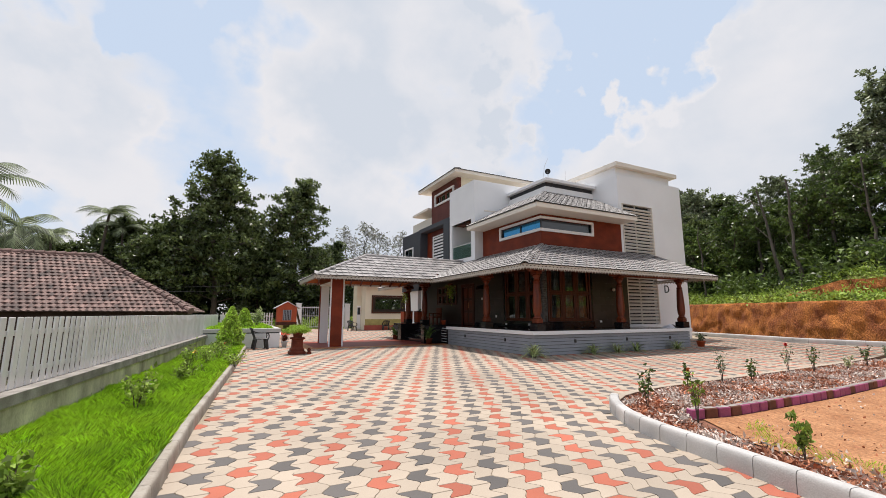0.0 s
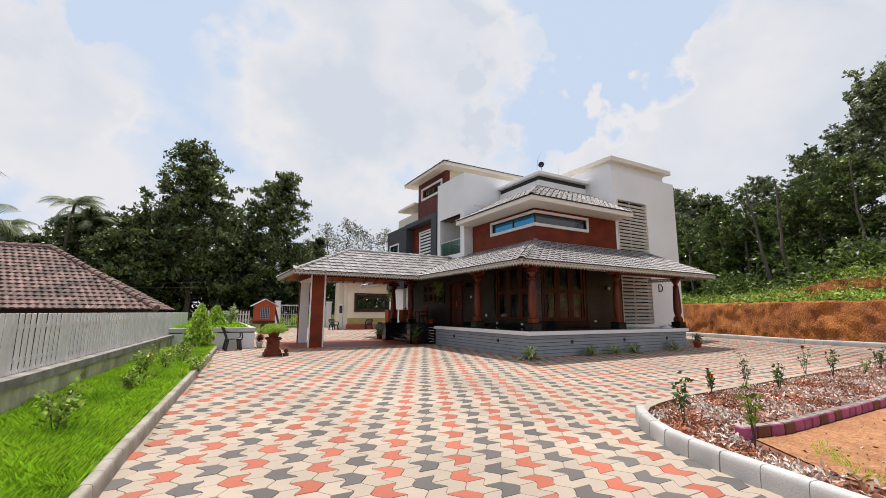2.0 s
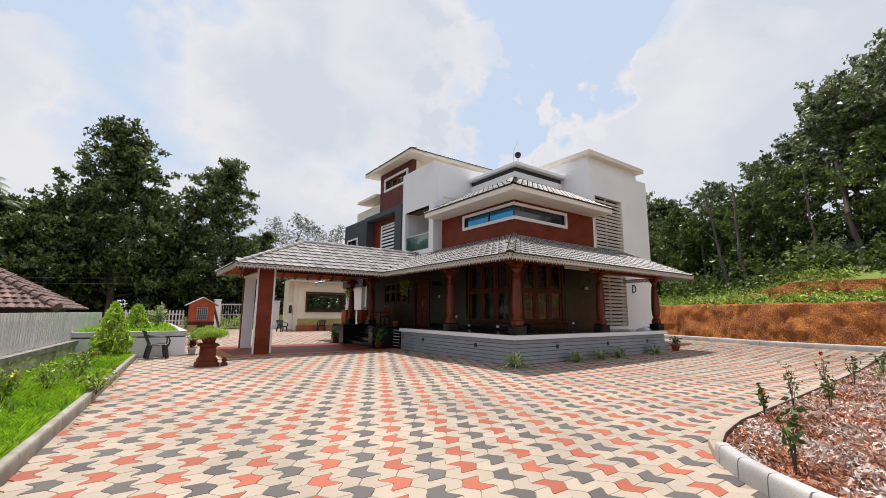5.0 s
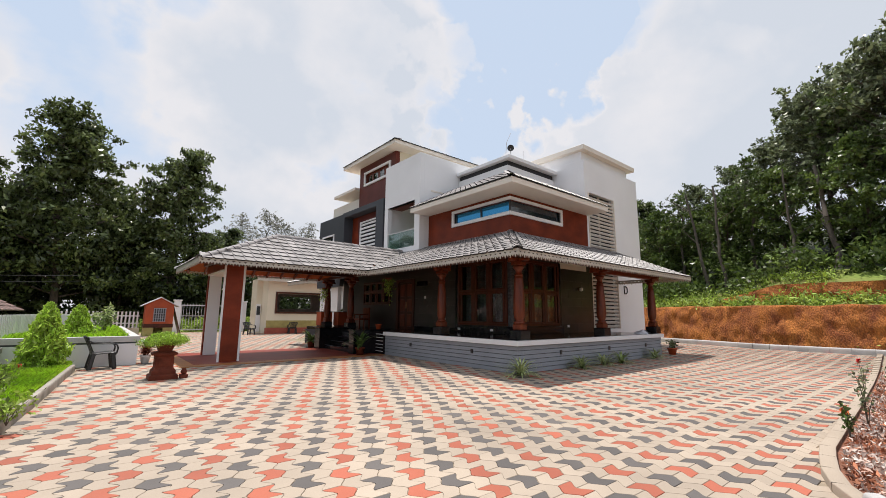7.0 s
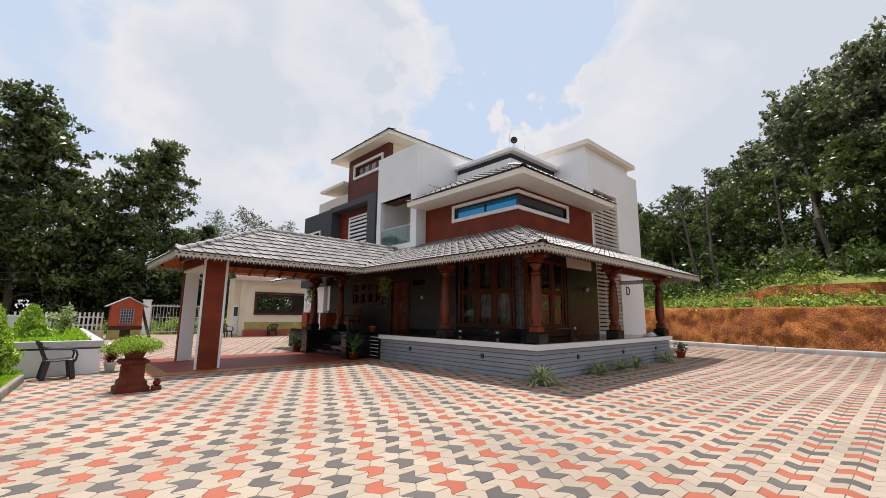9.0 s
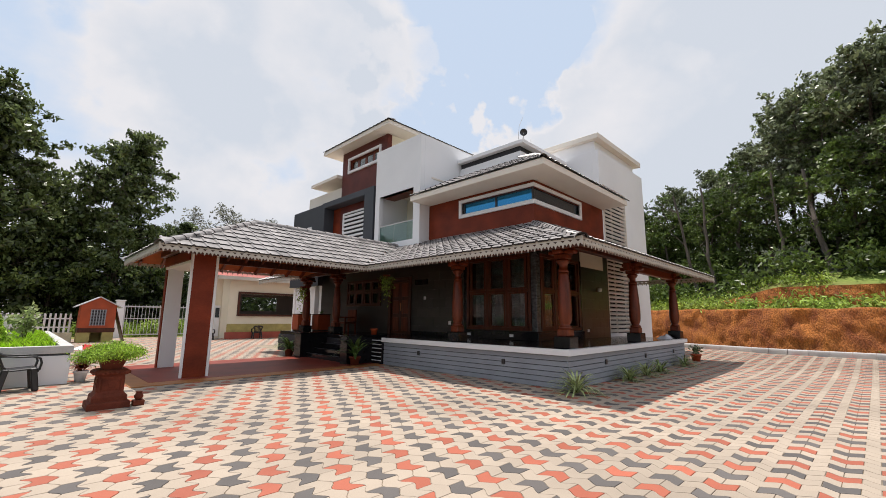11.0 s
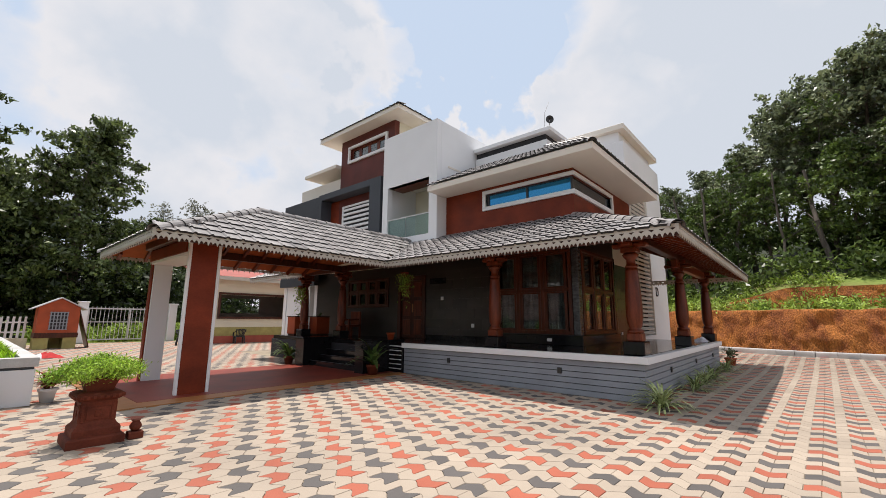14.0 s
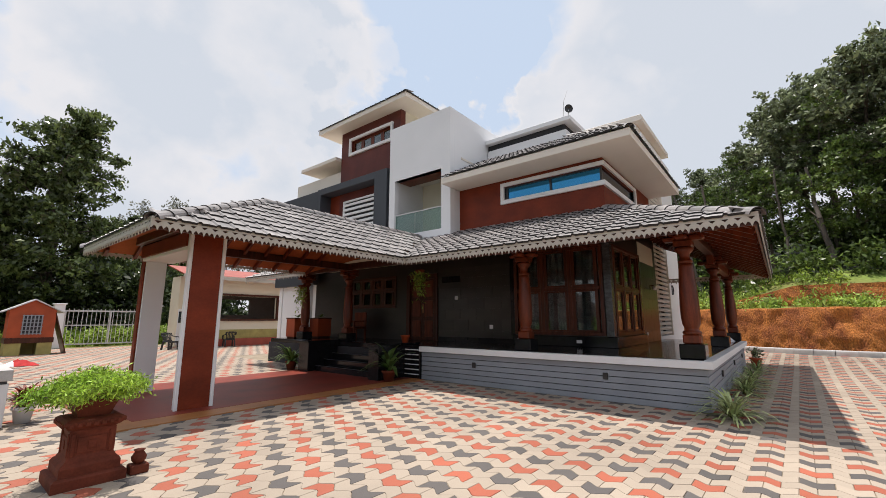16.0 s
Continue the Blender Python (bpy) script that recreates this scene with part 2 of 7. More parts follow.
M = dict(
    white=material("white_paint", (0.78, 0.78, 0.79), 0.6, vary=0.03, scale=0.7, grain=0.01, bump=0.05),
    cream=material("cream_paint", (0.72, 0.66, 0.52), 0.65, vary=0.04, scale=0.8, grain=0.02, bump=0.05),
    soffit=material("soffit_paint", (0.74, 0.68, 0.6), 0.6, vary=0.03, scale=1.0, grain=0.01, bump=0.04),
    red=material("rust_red_cladding", (0.195, 0.031, 0.010), 0.5, spec=0.22, vary=0.22, scale=1.6, grain=0.12, fine=25, bump=0.05, stretch=(1, 1, 1.6)),
    brownred=material("brown_red_cladding", (0.13, 0.03, 0.022), 0.5, spec=0.25, vary=0.2, scale=1.3, grain=0.08, fine=20, bump=0.05),
    darkgrey=material("charcoal_paint", (0.045, 0.05, 0.06), 0.55, vary=0.08, scale=1.0, grain=0.03, bump=0.05),
    grey=material("grey_paint", (0.28, 0.30, 0.335), 0.55, vary=0.08, scale=1.4, grain=0.03, bump=0.05),
    # near-black for joints and black fittings, and for shade painted into gaps
    joint_shade=material("dark_joint_and_shade", (0.03, 0.03, 0.035), 0.8, vary=0.1, bump=0),
    granite=material("black_granite", (0.012, 0.012, 0.014), 0.14, spec=0.3, vary=0.2, scale=8, grain=0.2, fine=200, bump=0),
    slate=material("dark_slate_tile", (0.038, 0.032, 0.028), 0.28, vary=0.2, scale=1.2, grain=0.12, fine=18, bump=0.08, random=0.18, stretch=(1, 1, 3)),
    wood=material("polished_teak", (0.15, 0.03, 0.010), 0.36, spec=0.3, vary=0.3, scale=2.0, grain=0.2, fine=22, bump=0.04, stretch=(6, 6, 1)),
    windowwood=material("window_teak", (0.105, 0.025, 0.009), 0.36, spec=0.3, vary=0.3, scale=2.0, grain=0.2, fine=22, bump=0.04, stretch=(6, 6, 1)),
    darkwood=material("dark_teak", (0.075, 0.02, 0.009), 0.4, spec=0.3, vary=0.3, scale=2.0, grain=0.2, fine=22, bump=0.04, stretch=(6, 6, 1)),
    clay=material("clay_soffit", (0.42, 0.12, 0.04), 0.75, spec=0.2, vary=0.2, scale=2.0, grain=0.1, fine=20, bump=0.1),
    tile=material("grey_glazed_tile", (0.355, 0.33, 0.32), 0.42, vary=0.28, scale=2.5, grain=0.08, fine=40, bump=0.05, random=0.12),
    tilej=material("grey_glazed_tiles", (0.355, 0.33, 0.32), 0.42, vary=0.28, scale=2.5, grain=0.08, fine=40, bump=0.05, island=0.12),
    # near-black colour paints in the shade under each tile's front edge
    lipshade=material("tile_lip_shade", (0.018, 0.017, 0.017), 0.7, vary=0.2, scale=4, bump=0.05),
    lace=material("off_white_fascia", (0.50, 0.46, 0.40), 0.5, vary=0.08, scale=2, grain=0.04, bump=0.05),
    slat=material("louvre_paint", (0.60, 0.56, 0.51), 0.6, vary=0.06, scale=1.2, grain=0.02, bump=0.04),
    metal=material("painted_steel", (0.6, 0.6, 0.6), 0.4, vary=0.1, scale=3, bump=0.05),
    black=material("black_plastic", (0.02, 0.02, 0.022), 0.35, vary=0.1, scale=5, bump=0.03),
    glass=glass("window_glass", (0.75, 0.8, 0.8)),
    green_glass=glass("rail_glass", (0.62, 0.78, 0.74)),
    blue_glass=material("blue_tinted_glass", (0.035, 0.22, 0.42), 0.06, metal=0.8, vary=0.05, scale=1, grain=0, bump=0),
    darkglass=material("smoked_glass", (0.02, 0.03, 0.04), 0.06, vary=0.05, scale=1, grain=0, bump=0, spec=0.8),
    cornerstone=material("patterned_dark_stone", (0.085, 0.09, 0.095), 0.25, second=(0.03, 0.032, 0.035), scale=7, spread=0.3, grain=0.25, fine=30, bump=0.1, stretch=(1, 1, 2.5)),
    curtain=material("lace_curtain", (0.3, 0.3, 0.3), 0.9, vary=0.3, scale=1.5, grain=0.25, fine=14, bump=0.1, stretch=(1, 1, 3)),
    # room surfaces coloured dark to stand in for the lack of light indoors
    room=material("room_painted_dim", (0.12, 0.10, 0.09), 0.9, vary=0.1, bump=0),
    redfloor=material("red_oxide_floor", (0.32, 0.052, 0.028), 0.5, spec=0.3, second=(0.15, 0.032, 0.022), spread=0.6, scale=1.4, grain=0.08, fine=30, bump=0.04),
    ochre=material("ochre_border", (0.42, 0.17, 0.05), 0.5, vary=0.15, scale=2, grain=0.06, bump=0.05),
    paver_cream=material("cream_paver", (0.43, 0.352, 0.275), 0.75, vary=0.14, scale=0.5, grain=0.06, fine=90, bump=0.12, island=0.07),
    paver_red=material("red_paver", (0.42, 0.115, 0.065), 0.7, vary=0.14, scale=0.6, grain=0.06, fine=90, bump=0.12, island=0.12),
    paver_grey=material("grey_paver", (0.118, 0.105, 0.098), 0.7, vary=0.14, scale=0.6, grain=0.08, fine=90, bump=0.12, island=0.14),
    sand=material("joint_sand", (0.36, 0.295, 0.215), 0.95, vary=0.2, scale=2, grain=0.15, bump=0.2),
    kerb=material("concrete_kerb", (0.52, 0.505, 0.49), 0.8, vary=0.14, scale=1.6, grain=0.08, fine=70, bump=0.25, random=0.08),
    stain=material("earth_stained_concrete", (0.15, 0.075, 0.045), 0.9, vary=0.35, scale=5, grain=0.2, bump=0.3),
    kerb_old=material("dirty_kerb", (0.42, 0.385, 0.335), 0.85, second=(0.20, 0.165, 0.13), scale=3.2, spread=0.5, grain=0.12, bump=0.3, random=0.1),
    soil=material("orange_soil", (0.41, 0.20, 0.092), 0.95, second=(0.29, 0.125, 0.052), scale=2.4, spread=0.35, grain=0.45, fine=34, bump=0.8, depth=0.02),
    laterite=material("laterite_cut", (0.47, 0.17, 0.035), 0.95, second=(0.17, 0.044, 0.014), scale=2.4, spread=0.45, grain=0.45, fine=20, bump=0.9, depth=0.08, stretch=(1, 1, 0.55)),
    mulch=material("wood_chips", (0.58, 0.38, 0.30), 0.9, vary=0.3, scale=2, grain=0.1, bump=0.2, island=0.65),
    mulch_red=material("red_wood_chips", (0.48, 0.19, 0.10), 0.9, vary=0.3, scale=2, grain=0.1, bump=0.2, island=0.55),
    mulch_pale=material("bleached_wood_chips", (0.72, 0.62, 0.55), 0.9, vary=0.2, scale=2, grain=0.1, bump=0.2, island=0.35),
    chipbed=material("chip_bed_soil", (0.26, 0.11, 0.065), 0.95, vary=0.3, scale=3, grain=0.2, bump=0.4),
    purple=material("purple_edging_paint", (0.36, 0.075, 0.18), 0.65, vary=0.25, scale=4, grain=0.15, bump=0.2, random=0.15),
    maroon=material("maroon_edging_paint", (0.17, 0.05, 0.025), 0.7, vary=0.3, scale=4, grain=0.15, bump=0.2, random=0.3),
    lawn=material("lawn_earth", (0.12, 0.26, 0.015), 0.95, vary=0.3, scale=1.2, grain=0.2, bump=0.4),
    field=material("rough_grass", (0.17, 0.24, 0.04), 0.95, second=(0.16, 0.11, 0.04), scale=0.25, spread=0.3, grain=0.2, fine=6, bump=0.6),
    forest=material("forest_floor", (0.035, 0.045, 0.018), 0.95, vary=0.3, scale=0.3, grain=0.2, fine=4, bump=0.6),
    oldwall=material("weathered_wall", (0.74, 0.68, 0.50), 0.85, second=(0.27, 0.23, 0.16), scale=2.4, spread=0.42, grain=0.16, bump=0.3, stretch=(1, 1, 0.45)),
    coping=material("weathered_coping", (0.36, 0.33, 0.30), 0.85, second=(0.13, 0.115, 0.10), spread=0.45, scale=3.5, grain=0.12, bump=0.3),
    fence=material("pale_grey_pickets", (0.72, 0.70, 0.69), 0.6, vary=0.08, scale=2, grain=0.04, bump=0.08, random=0.06),
    plot=material("dark_plot_earth", (0.06, 0.04, 0.028), 0.95, second=(0.05, 0.06, 0.02), scale=0.8, spread=0.4, grain=0.2, bump=0.5),
    oldbrown=material("old_brown_wall", (0.10, 0.06, 0.045), 0.85, vary=0.25, scale=1.2, grain=0.12, bump=0.2),
    oldtile=material("old_clay_tiles", (0.19, 0.115, 0.098), 0.75, vary=0.4, scale=1.5, grain=0.2, fine=12, bump=0.2, island=0.5),
    terracotta=material("terracotta", (0.15, 0.035, 0.018), 0.7, spec=0.2, vary=0.25, scale=5, grain=0.15, fine=50, bump=0.2),
    orange=material("orange_paint", (0.40, 0.068, 0.016), 0.6, vary=0.15, scale=2, grain=0.06, bump=0.1),
    yellow=material("faded_yellow_paint", (0.42, 0.36, 0.12), 0.7, vary=0.2, scale=2, grain=0.08, bump=0.1),
    palebark=material("pale_bark", (0.12, 0.10, 0.082), 0.9, vary=0.3, scale=2, grain=0.2, fine=14, bump=0.6, stretch=(3, 3, 1)),
    bark=material("bark", (0.12, 0.09, 0.066), 0.9, vary=0.3, scale=2, grain=0.25, fine=14, bump=0.7, stretch=(3, 3, 1)),
    cloth=material("white_cloth", (0.75, 0.76, 0.82), 0.9, vary=0.15, scale=6, bump=0.1),
    redcloth=material("red_cloth", (0.5, 0.03, 0.03), 0.9, vary=0.15, scale=6, bump=0.1),
    roofred=material("red_sheet", (0.40, 0.08, 0.05), 0.5, vary=0.15, scale=2, bump=0.08),
    leaf_a=leafy("broad_leaves", (0.29, 0.335, 0.18), (0.06, 0.082, 0.036), 0.34),
    leaf_t=leafy("wood_leaves", (0.19, 0.24, 0.08), (0.034, 0.052, 0.018), 0.26),
    leaf_p=leafy("dry_grey_leaves", (0.34, 0.34, 0.28), (0.2, 0.2, 0.16), 0.6),
    # leaf colour darkened to carry the shade low among the trees
    leaf_u=leafy("shade_darkened_leaves", (0.07, 0.10, 0.032), (0.02, 0.032, 0.011), 0.35),
    leaf_b=leafy("light_leaves", (0.15, 0.215, 0.045), (0.045, 0.08, 0.018), 0.38),
    leaf_c=leafy("conifer_leaves", (0.42, 0.58, 0.07), (0.18, 0.34, 0.035), 0.6),
    leaf_d=leafy("potted_leaves", (0.34, 0.45, 0.08), (0.16, 0.25, 0.03), 0.65),
    leaf_e=leafy("dark_strap_leaves", (0.15, 0.24, 0.06), (0.06, 0.11, 0.03), 0.35),
    leaf_f=leafy("striped_strap_leaves", (0.50, 0.54, 0.27), (0.24, 0.32, 0.11), 0.5),
    leaf_r=leafy("red_leaves", (0.22, 0.03, 0.02), (0.09, 0.05, 0.02), 0.5),
    grass=leafy("grass_blades", (0.47, 0.69, 0.04), (0.23, 0.43, 0.015), 0.6),
    petal=material("yellow_petals", (0.8, 0.45, 0.02), 0.6, vary=0.1, bump=0),
    petal_o=material("orange_petals", (0.7, 0.16, 0.03), 0.6, vary=0.1, bump=0),
    petal_r=material("red_petals", (0.6, 0.02, 0.02), 0.6, vary=0.1, bump=0),
)


# ---- building helpers ----
def link(name, me, mats, parent=None, label=""):
    ob = new(name, me)
    for m in mats:
        me.materials.append(m)
    if parent:
        ob.parent = parent
    if label:
        ob["label"] = label
    return ob


def raw(name, verts, faces, mats, parent=None, label="", fm=None, smooth=False):
    """One mesh object from vertices and faces; fm gives each face's material."""
    me = bpy.data.meshes.new(name)
    me.from_pydata([tuple(v) for v in verts], [], [tuple(f) for f in faces])
    ob = link(name, me, mats if isinstance(mats, (list, tuple)) else [mats], parent, label)
    if fm is not None:
        me.polygons.foreach_set("material_index", np.asarray(fm, dtype=np.int32))
    if smooth:
        me.polygons.foreach_set("use_smooth", np.ones(len(faces), dtype=bool))
    me.update()
    return ob


def part(name, bm, mat, parent=None, label=""):
    bmesh.ops.recalc_face_normals(bm, faces=bm.faces)
    me = bpy.data.meshes.new(name)
    bm.to_mesh(me)
    bm.free()
    return link(name, me, mat if isinstance(mat, (list, tuple)) else [mat], parent, label)


def add_box(bm, lo, hi, bevel=0.0, mi=0, m=None):
    lo, hi = [min(a, b) for a, b in zip(lo, hi)], [max(a, b) for a, b in zip(lo, hi)]
    c, s = [(a + b) / 2 for a, b in zip(lo, hi)], [b - a for a, b in zip(lo, hi)]
    mat = Matrix.LocRotScale(c, None, s)
    r = bmesh.ops.create_cube(bm, size=1, matrix=(m @ mat) if m else mat)
    if bevel:
        edges = list({e for v in r["verts"] for e in v.link_edges})
        bmesh.ops.bevel(bm, geom=edges, offset=bevel, segments=1, affect="EDGES")
    return bm


def boxes(name, items, mat, parent=None, label="", bevel=0.0):
    bm = bmesh.new()
    for lo, hi in items:
        add_box(bm, lo, hi, bevel)
    return part(name, bm, mat, parent, label)


def box(name, lo, hi, mat, parent=None, label="", bevel=0.008):
    return boxes(name, [(lo, hi)], mat, parent, label, bevel)


def thing(name, at, label, category, group="", kind=""):
    """An empty at a thing's base, which carries its parts."""
    ob = new(name)
    ob.location = at
    bpy.context.view_layer.update()
    return tagged(ob, label, category, group, kind)


def lathe(name, profile, mat, parent=None, at=(0, 0, 0), seg=20, label="", smooth=True, flute=0.0):
    """A turned shape from (radius, height) pairs; flute: depth of grooves along it."""
    verts, faces = [], []
    for r, z in profile:
        for k in range(seg):
            a = 2 * math.pi * k / seg
            rr = r * (1 - (flute if k % 2 else 0))
            verts.append((at[0] + rr * math.cos(a), at[1] + rr * math.sin(a), at[2] + z))
    n = len(profile)
    for i in range(n - 1):
        for k in range(seg):
            a, b = i * seg + k, i * seg + (k + 1) % seg
            faces.append((a, b, b + seg, a + seg))
    faces += [tuple(range(seg))[::-1], tuple(range((n - 1) * seg, n * seg))]
    return raw(name, verts, faces, mat, parent, label, smooth=smooth)


def tube(bm, a, b, r0, r1, seg=6):
    a, b = Vector(a), Vector(b)
    q = (b - a).to_track_quat("Z", "Y").to_matrix().to_4x4()
    m = Matrix.Translation((a + b) / 2) @ q
    bmesh.ops.create_cone(bm, cap_ends=True, segments=seg, radius1=r0, radius2=r1, depth=(b - a).length, matrix=m)


def wall_with_holes(name, axis, at, thick, u0, u1, z0, z1, holes, mat, parent, label=""):
    """A wall in the plane axis = at (thick behind it), with rectangular openings through it."""
    holes = [(max(h[0], u0), min(h[1], u1), h[2], h[3]) for h in holes]
    us = sorted({u0, u1, *[h[0] for h in holes], *[h[1] for h in holes]})
    zs = sorted({z0, z1, *[h[2] for h in holes], *[h[3] for h in holes]})
    bm = bmesh.new()
    for ua, ub in zip(us, us[1:]):
        for za, zb in zip(zs, zs[1:]):
            uc, zc = (ua + ub) / 2, (za + zb) / 2
            if any(h[0] < uc < h[1] and h[2] < zc < h[3] for h in holes):
                continue
            lo, hi = ((at, ua, za), (at + thick, ub, zb)) if axis == "x" else ((ua, at, za), (ub, at + thick, zb))
            add_box(bm, lo, hi)
    bmesh.ops.remove_doubles(bm, verts=bm.verts, dist=0.0005)
    seen = {}
    for f in bm.faces:
        seen.setdefault(tuple(round(c, 3) for c in f.calc_center_median()), []).append(f)
    bmesh.ops.delete(bm, geom=[f for fs in seen.values() if len(fs) > 1 for f in fs], context="FACES")
    return part(name, bm, mat, parent, label)


def ground_z(x, y):
    """The yard rises a little to the east."""
    t = min(1.0, max(0.0, (x - 15.5) / 7.5))
    return 0.22 * t * t * (3 - 2 * t)


# ---- ground ----
def terrain(x, y):
    """Height of the land: the yard, the old house's low plot to the west, the cut hillside to the east."""
    if x < -2.6 + 0.09 * y - 0.3 and y < 40:
        return -0.9
    edge = 23.5 + max(0.0, y - 8.0) * 0.3
    if x > edge:
        d = x - edge
        z = 1.95 + 0.06 * min(d, 5) + 0.28 * max(0.0, min(d - 5, 26))
        if d > 4.2:
            z += 0.9 * min(1.0, (d - 4.2) / 0.6) * min(1.0, max(0.0, (11.5 - y) / 3.0))
        return z + 0.12 * noise.noise((x * 0.4, y * 0.4, 0))
    return ground_z(x, y) - 0.010


def axis_steps(a, b, fine_a, fine_b, step):
    far = [a + (fine_a - a) * (k / 8) ** 0.5 for k in range(8)]
    mid = list(np.arange(fine_a, fine_b, step))
    return far + mid + [fine_b + (b - fine_b) * (k / 8) ** 2 for k in range(9)]


xs, ys = axis_steps(-1500, 1500, -8, 62, 0.7), axis_steps(-1500, 1500, -14, 62, 0.9)
g_v = [(x, y, terrain(x, y)) for y in ys for x in xs]
nx = len(xs)
g_f = [(j * nx + i, j * nx + i + 1, (j + 1) * nx + i + 1, (j + 1) * nx + i) for j in range(len(ys) - 1) for i in range(nx - 1)]
g_m = []
for f in g_f:
    cx, cy = (g_v[f[0]][0] + g_v[f[2]][0]) / 2, (g_v[f[0]][1] + g_v[f[2]][1]) / 2
    edge = 22.9 + max(0.0, cy - 8.0) * 0.3
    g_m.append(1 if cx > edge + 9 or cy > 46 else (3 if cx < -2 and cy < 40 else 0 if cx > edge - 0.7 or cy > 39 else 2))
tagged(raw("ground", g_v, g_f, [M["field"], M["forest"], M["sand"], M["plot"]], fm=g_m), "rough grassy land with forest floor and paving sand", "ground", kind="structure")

# the laterite cut behind the yard, with a kerb before it
b_v, b_f = [], []
rows_b = 22
cols_b = [(-14 + 0.10 * k) for k in range(510)]
for k, y in enumerate(cols_b):
    x0 = 22.45 + max(0.0, y - 8.0) * 0.3
    for r in range(rows_b):
        z = -0.1 + 2.1 * min(1.0, r / (rows_b - 3))
        n1 = noise.noise((y * 0.9, z * 1.3, 3)) * 0.16 + noise.noise((y * 3.1, z * 2.2, 9)) * 0.09 + noise.noise((y * 7.0, z * 3.0, 5)) * 0.07 + noise.noise((y * 13.0, z * 7.0, 2)) * 0.05
        back = {rows_b - 1: 2.2, rows_b - 2: 0.5}.get(r, 0.0)
        b_v.append((x0 + 0.03 * min(r, rows_b - 3) + n1 + back, y, z + 0.06 * noise.noise((y, 0, 1)) + (0.02 if back else 0)))
for k in range(len(cols_b) - 1):
    for r in range(rows_b - 1):
        a = k * rows_b + r
        b_f.append((a, a + 1, a + rows_b + 1, a + rows_b))
tagged(raw("cut_bank", b_v, b_f, M["laterite"], smooth=True), "raw orange laterite earth bank cut beside the yard", "earth bank", kind="structure")


u_v, u_f = [], []
cols_u = [(-12 + 0.2 * k) for k in range(118)]
for y in cols_u:
    fade = min(1.0, max(0.0, (11.5 - y) / 3.0))
    for r in range(7):
        z = 2.1 + (0.25 + 0.85 * fade) * min(1.0, r / 5)
        n1 = noise.noise((y * 1.1, z * 2, 3)) * 0.16 + noise.noise((y * 4.1, z * 3.0, 9)) * 0.08
        u_v.append((27.55 + n1 + 0.05 * r + (1.2 if r == 6 else 0), y, z))
u_f = [(k * 7 + r, k * 7 + r + 1, k * 7 + r + 8, k * 7 + r + 7) for k in range(len(cols_u) - 1) for r in range(6)]
tagged(raw("cut_bank_upper", u_v, u_f, M["laterite"]), "lower second cut in the orange laterite slope", "earth bank", kind="structure")


def kerb_run(name, points, width, height, stone, label, mat="kerb", stained=False, flat=False):
    """Kerbstones laid end to end along a line of points, each a stone of its own."""
    root = thing(name, (points[0][0], points[0][1], ground_z(*points[0])), label, "kerb", kind="structure")
    pts = [Vector((x, y, 0)) for x, y in points]
    seglen = [(b - a).length for a, b in zip(pts, pts[1:])]
    total, dist = sum(seglen), 0.0

    def along(d):
        for a, b, s in zip(pts, pts[1:], seglen):
            if d <= s:
                return a + (b - a) * (d / s)
            d -= s
        return pts[-1]
    me = None
    while dist < total - 0.05:
        e = min(dist + stone, total)
        a, b = along(dist), along(e)
        c = (a + b) / 2
        if me is None:
            bm = bmesh.new()
            half = [(1.0, -0.06), (1.0, 0.0), (0.97, 0.45), (0.94, 0.70), (0.87, 0.85), (0.75, 0.95), (0.58, 0.99), (0.2, 1.0)]
            if flat:
                half = [(1.0, -0.06), (1.0, 0.85), (0.96, 0.95), (0.86, 1.0)]
            prof = [(u * width / 2, v if v < 0 else v * height) for u, v in half] + [(-u * width / 2, v if v < 0 else v * height) for u, v in half[::-1]]
            ends = [[bm.verts.new((x, y, z)) for y, z in prof] for x in (-0.5, 0.5)]
            for k in range(len(prof) - 1):
                f = bm.faces.new((ends[0][k], ends[0][k + 1], ends[1][k + 1], ends[1][k]))
                f.smooth = True
                f.material_index = 1 if stained and k > len(prof) - (4 if flat else 6) else 0
            bm.faces.new([bm.verts.new(q.co) for q in ends[0][::-1]])
            bm.faces.new([bm.verts.new(q.co) for q in ends[1]])
            bmesh.ops.recalc_face_normals(bm, faces=bm.faces)
            me = bpy.data.meshes.new("kerbstone")
            bm.to_mesh(me)
            me.materials.append(M[mat])
            me.materials.append(M["stain"])
        ob = new("kerbstone", me)
        ob.parent = root
        ang = math.atan2(b.y - a.y, b.x - a.x)
        ob.matrix_basis = Matrix.Translation(Vector((c.x, c.y, ground_z(c.x, c.y))) - root.location) @ Matrix.LocRotScale(
            None, Euler((random.uniform(-0.012, 0.012), 0, ang)), ((b - a).length - 0.007, 1, 1))
        dist = e
    return root


kerb_run("kerb_lawn", [(-1.0, -6), (-0.85, 0.5), (-0.62, 5), (-0.05, 12.3), (0.3, 17.3)], 0.11, 0.16, 0.30, "dirty concrete kerbstones edging the lawn strip", "kerb_old")
arc = [(3.30, -4.0), (3.75, -0.4), (3.98, 0.7), (4.15, 1.5), (4.28, 2.15), (4.47, 2.66), (4.76, 3.12), (5.03, 3.43), (5.27, 3.62), (5.66, 3.84), (6.2, 4.0), (7.0, 4.11), (10, 4.20), (14, 4.34), (21.7, 4.68)]
kerb_run("kerb_flowerbed", arc[:9], 0.15, 0.18, 0.36, "rounded run of grey concrete kerbstones round the flower bed", stained=True)
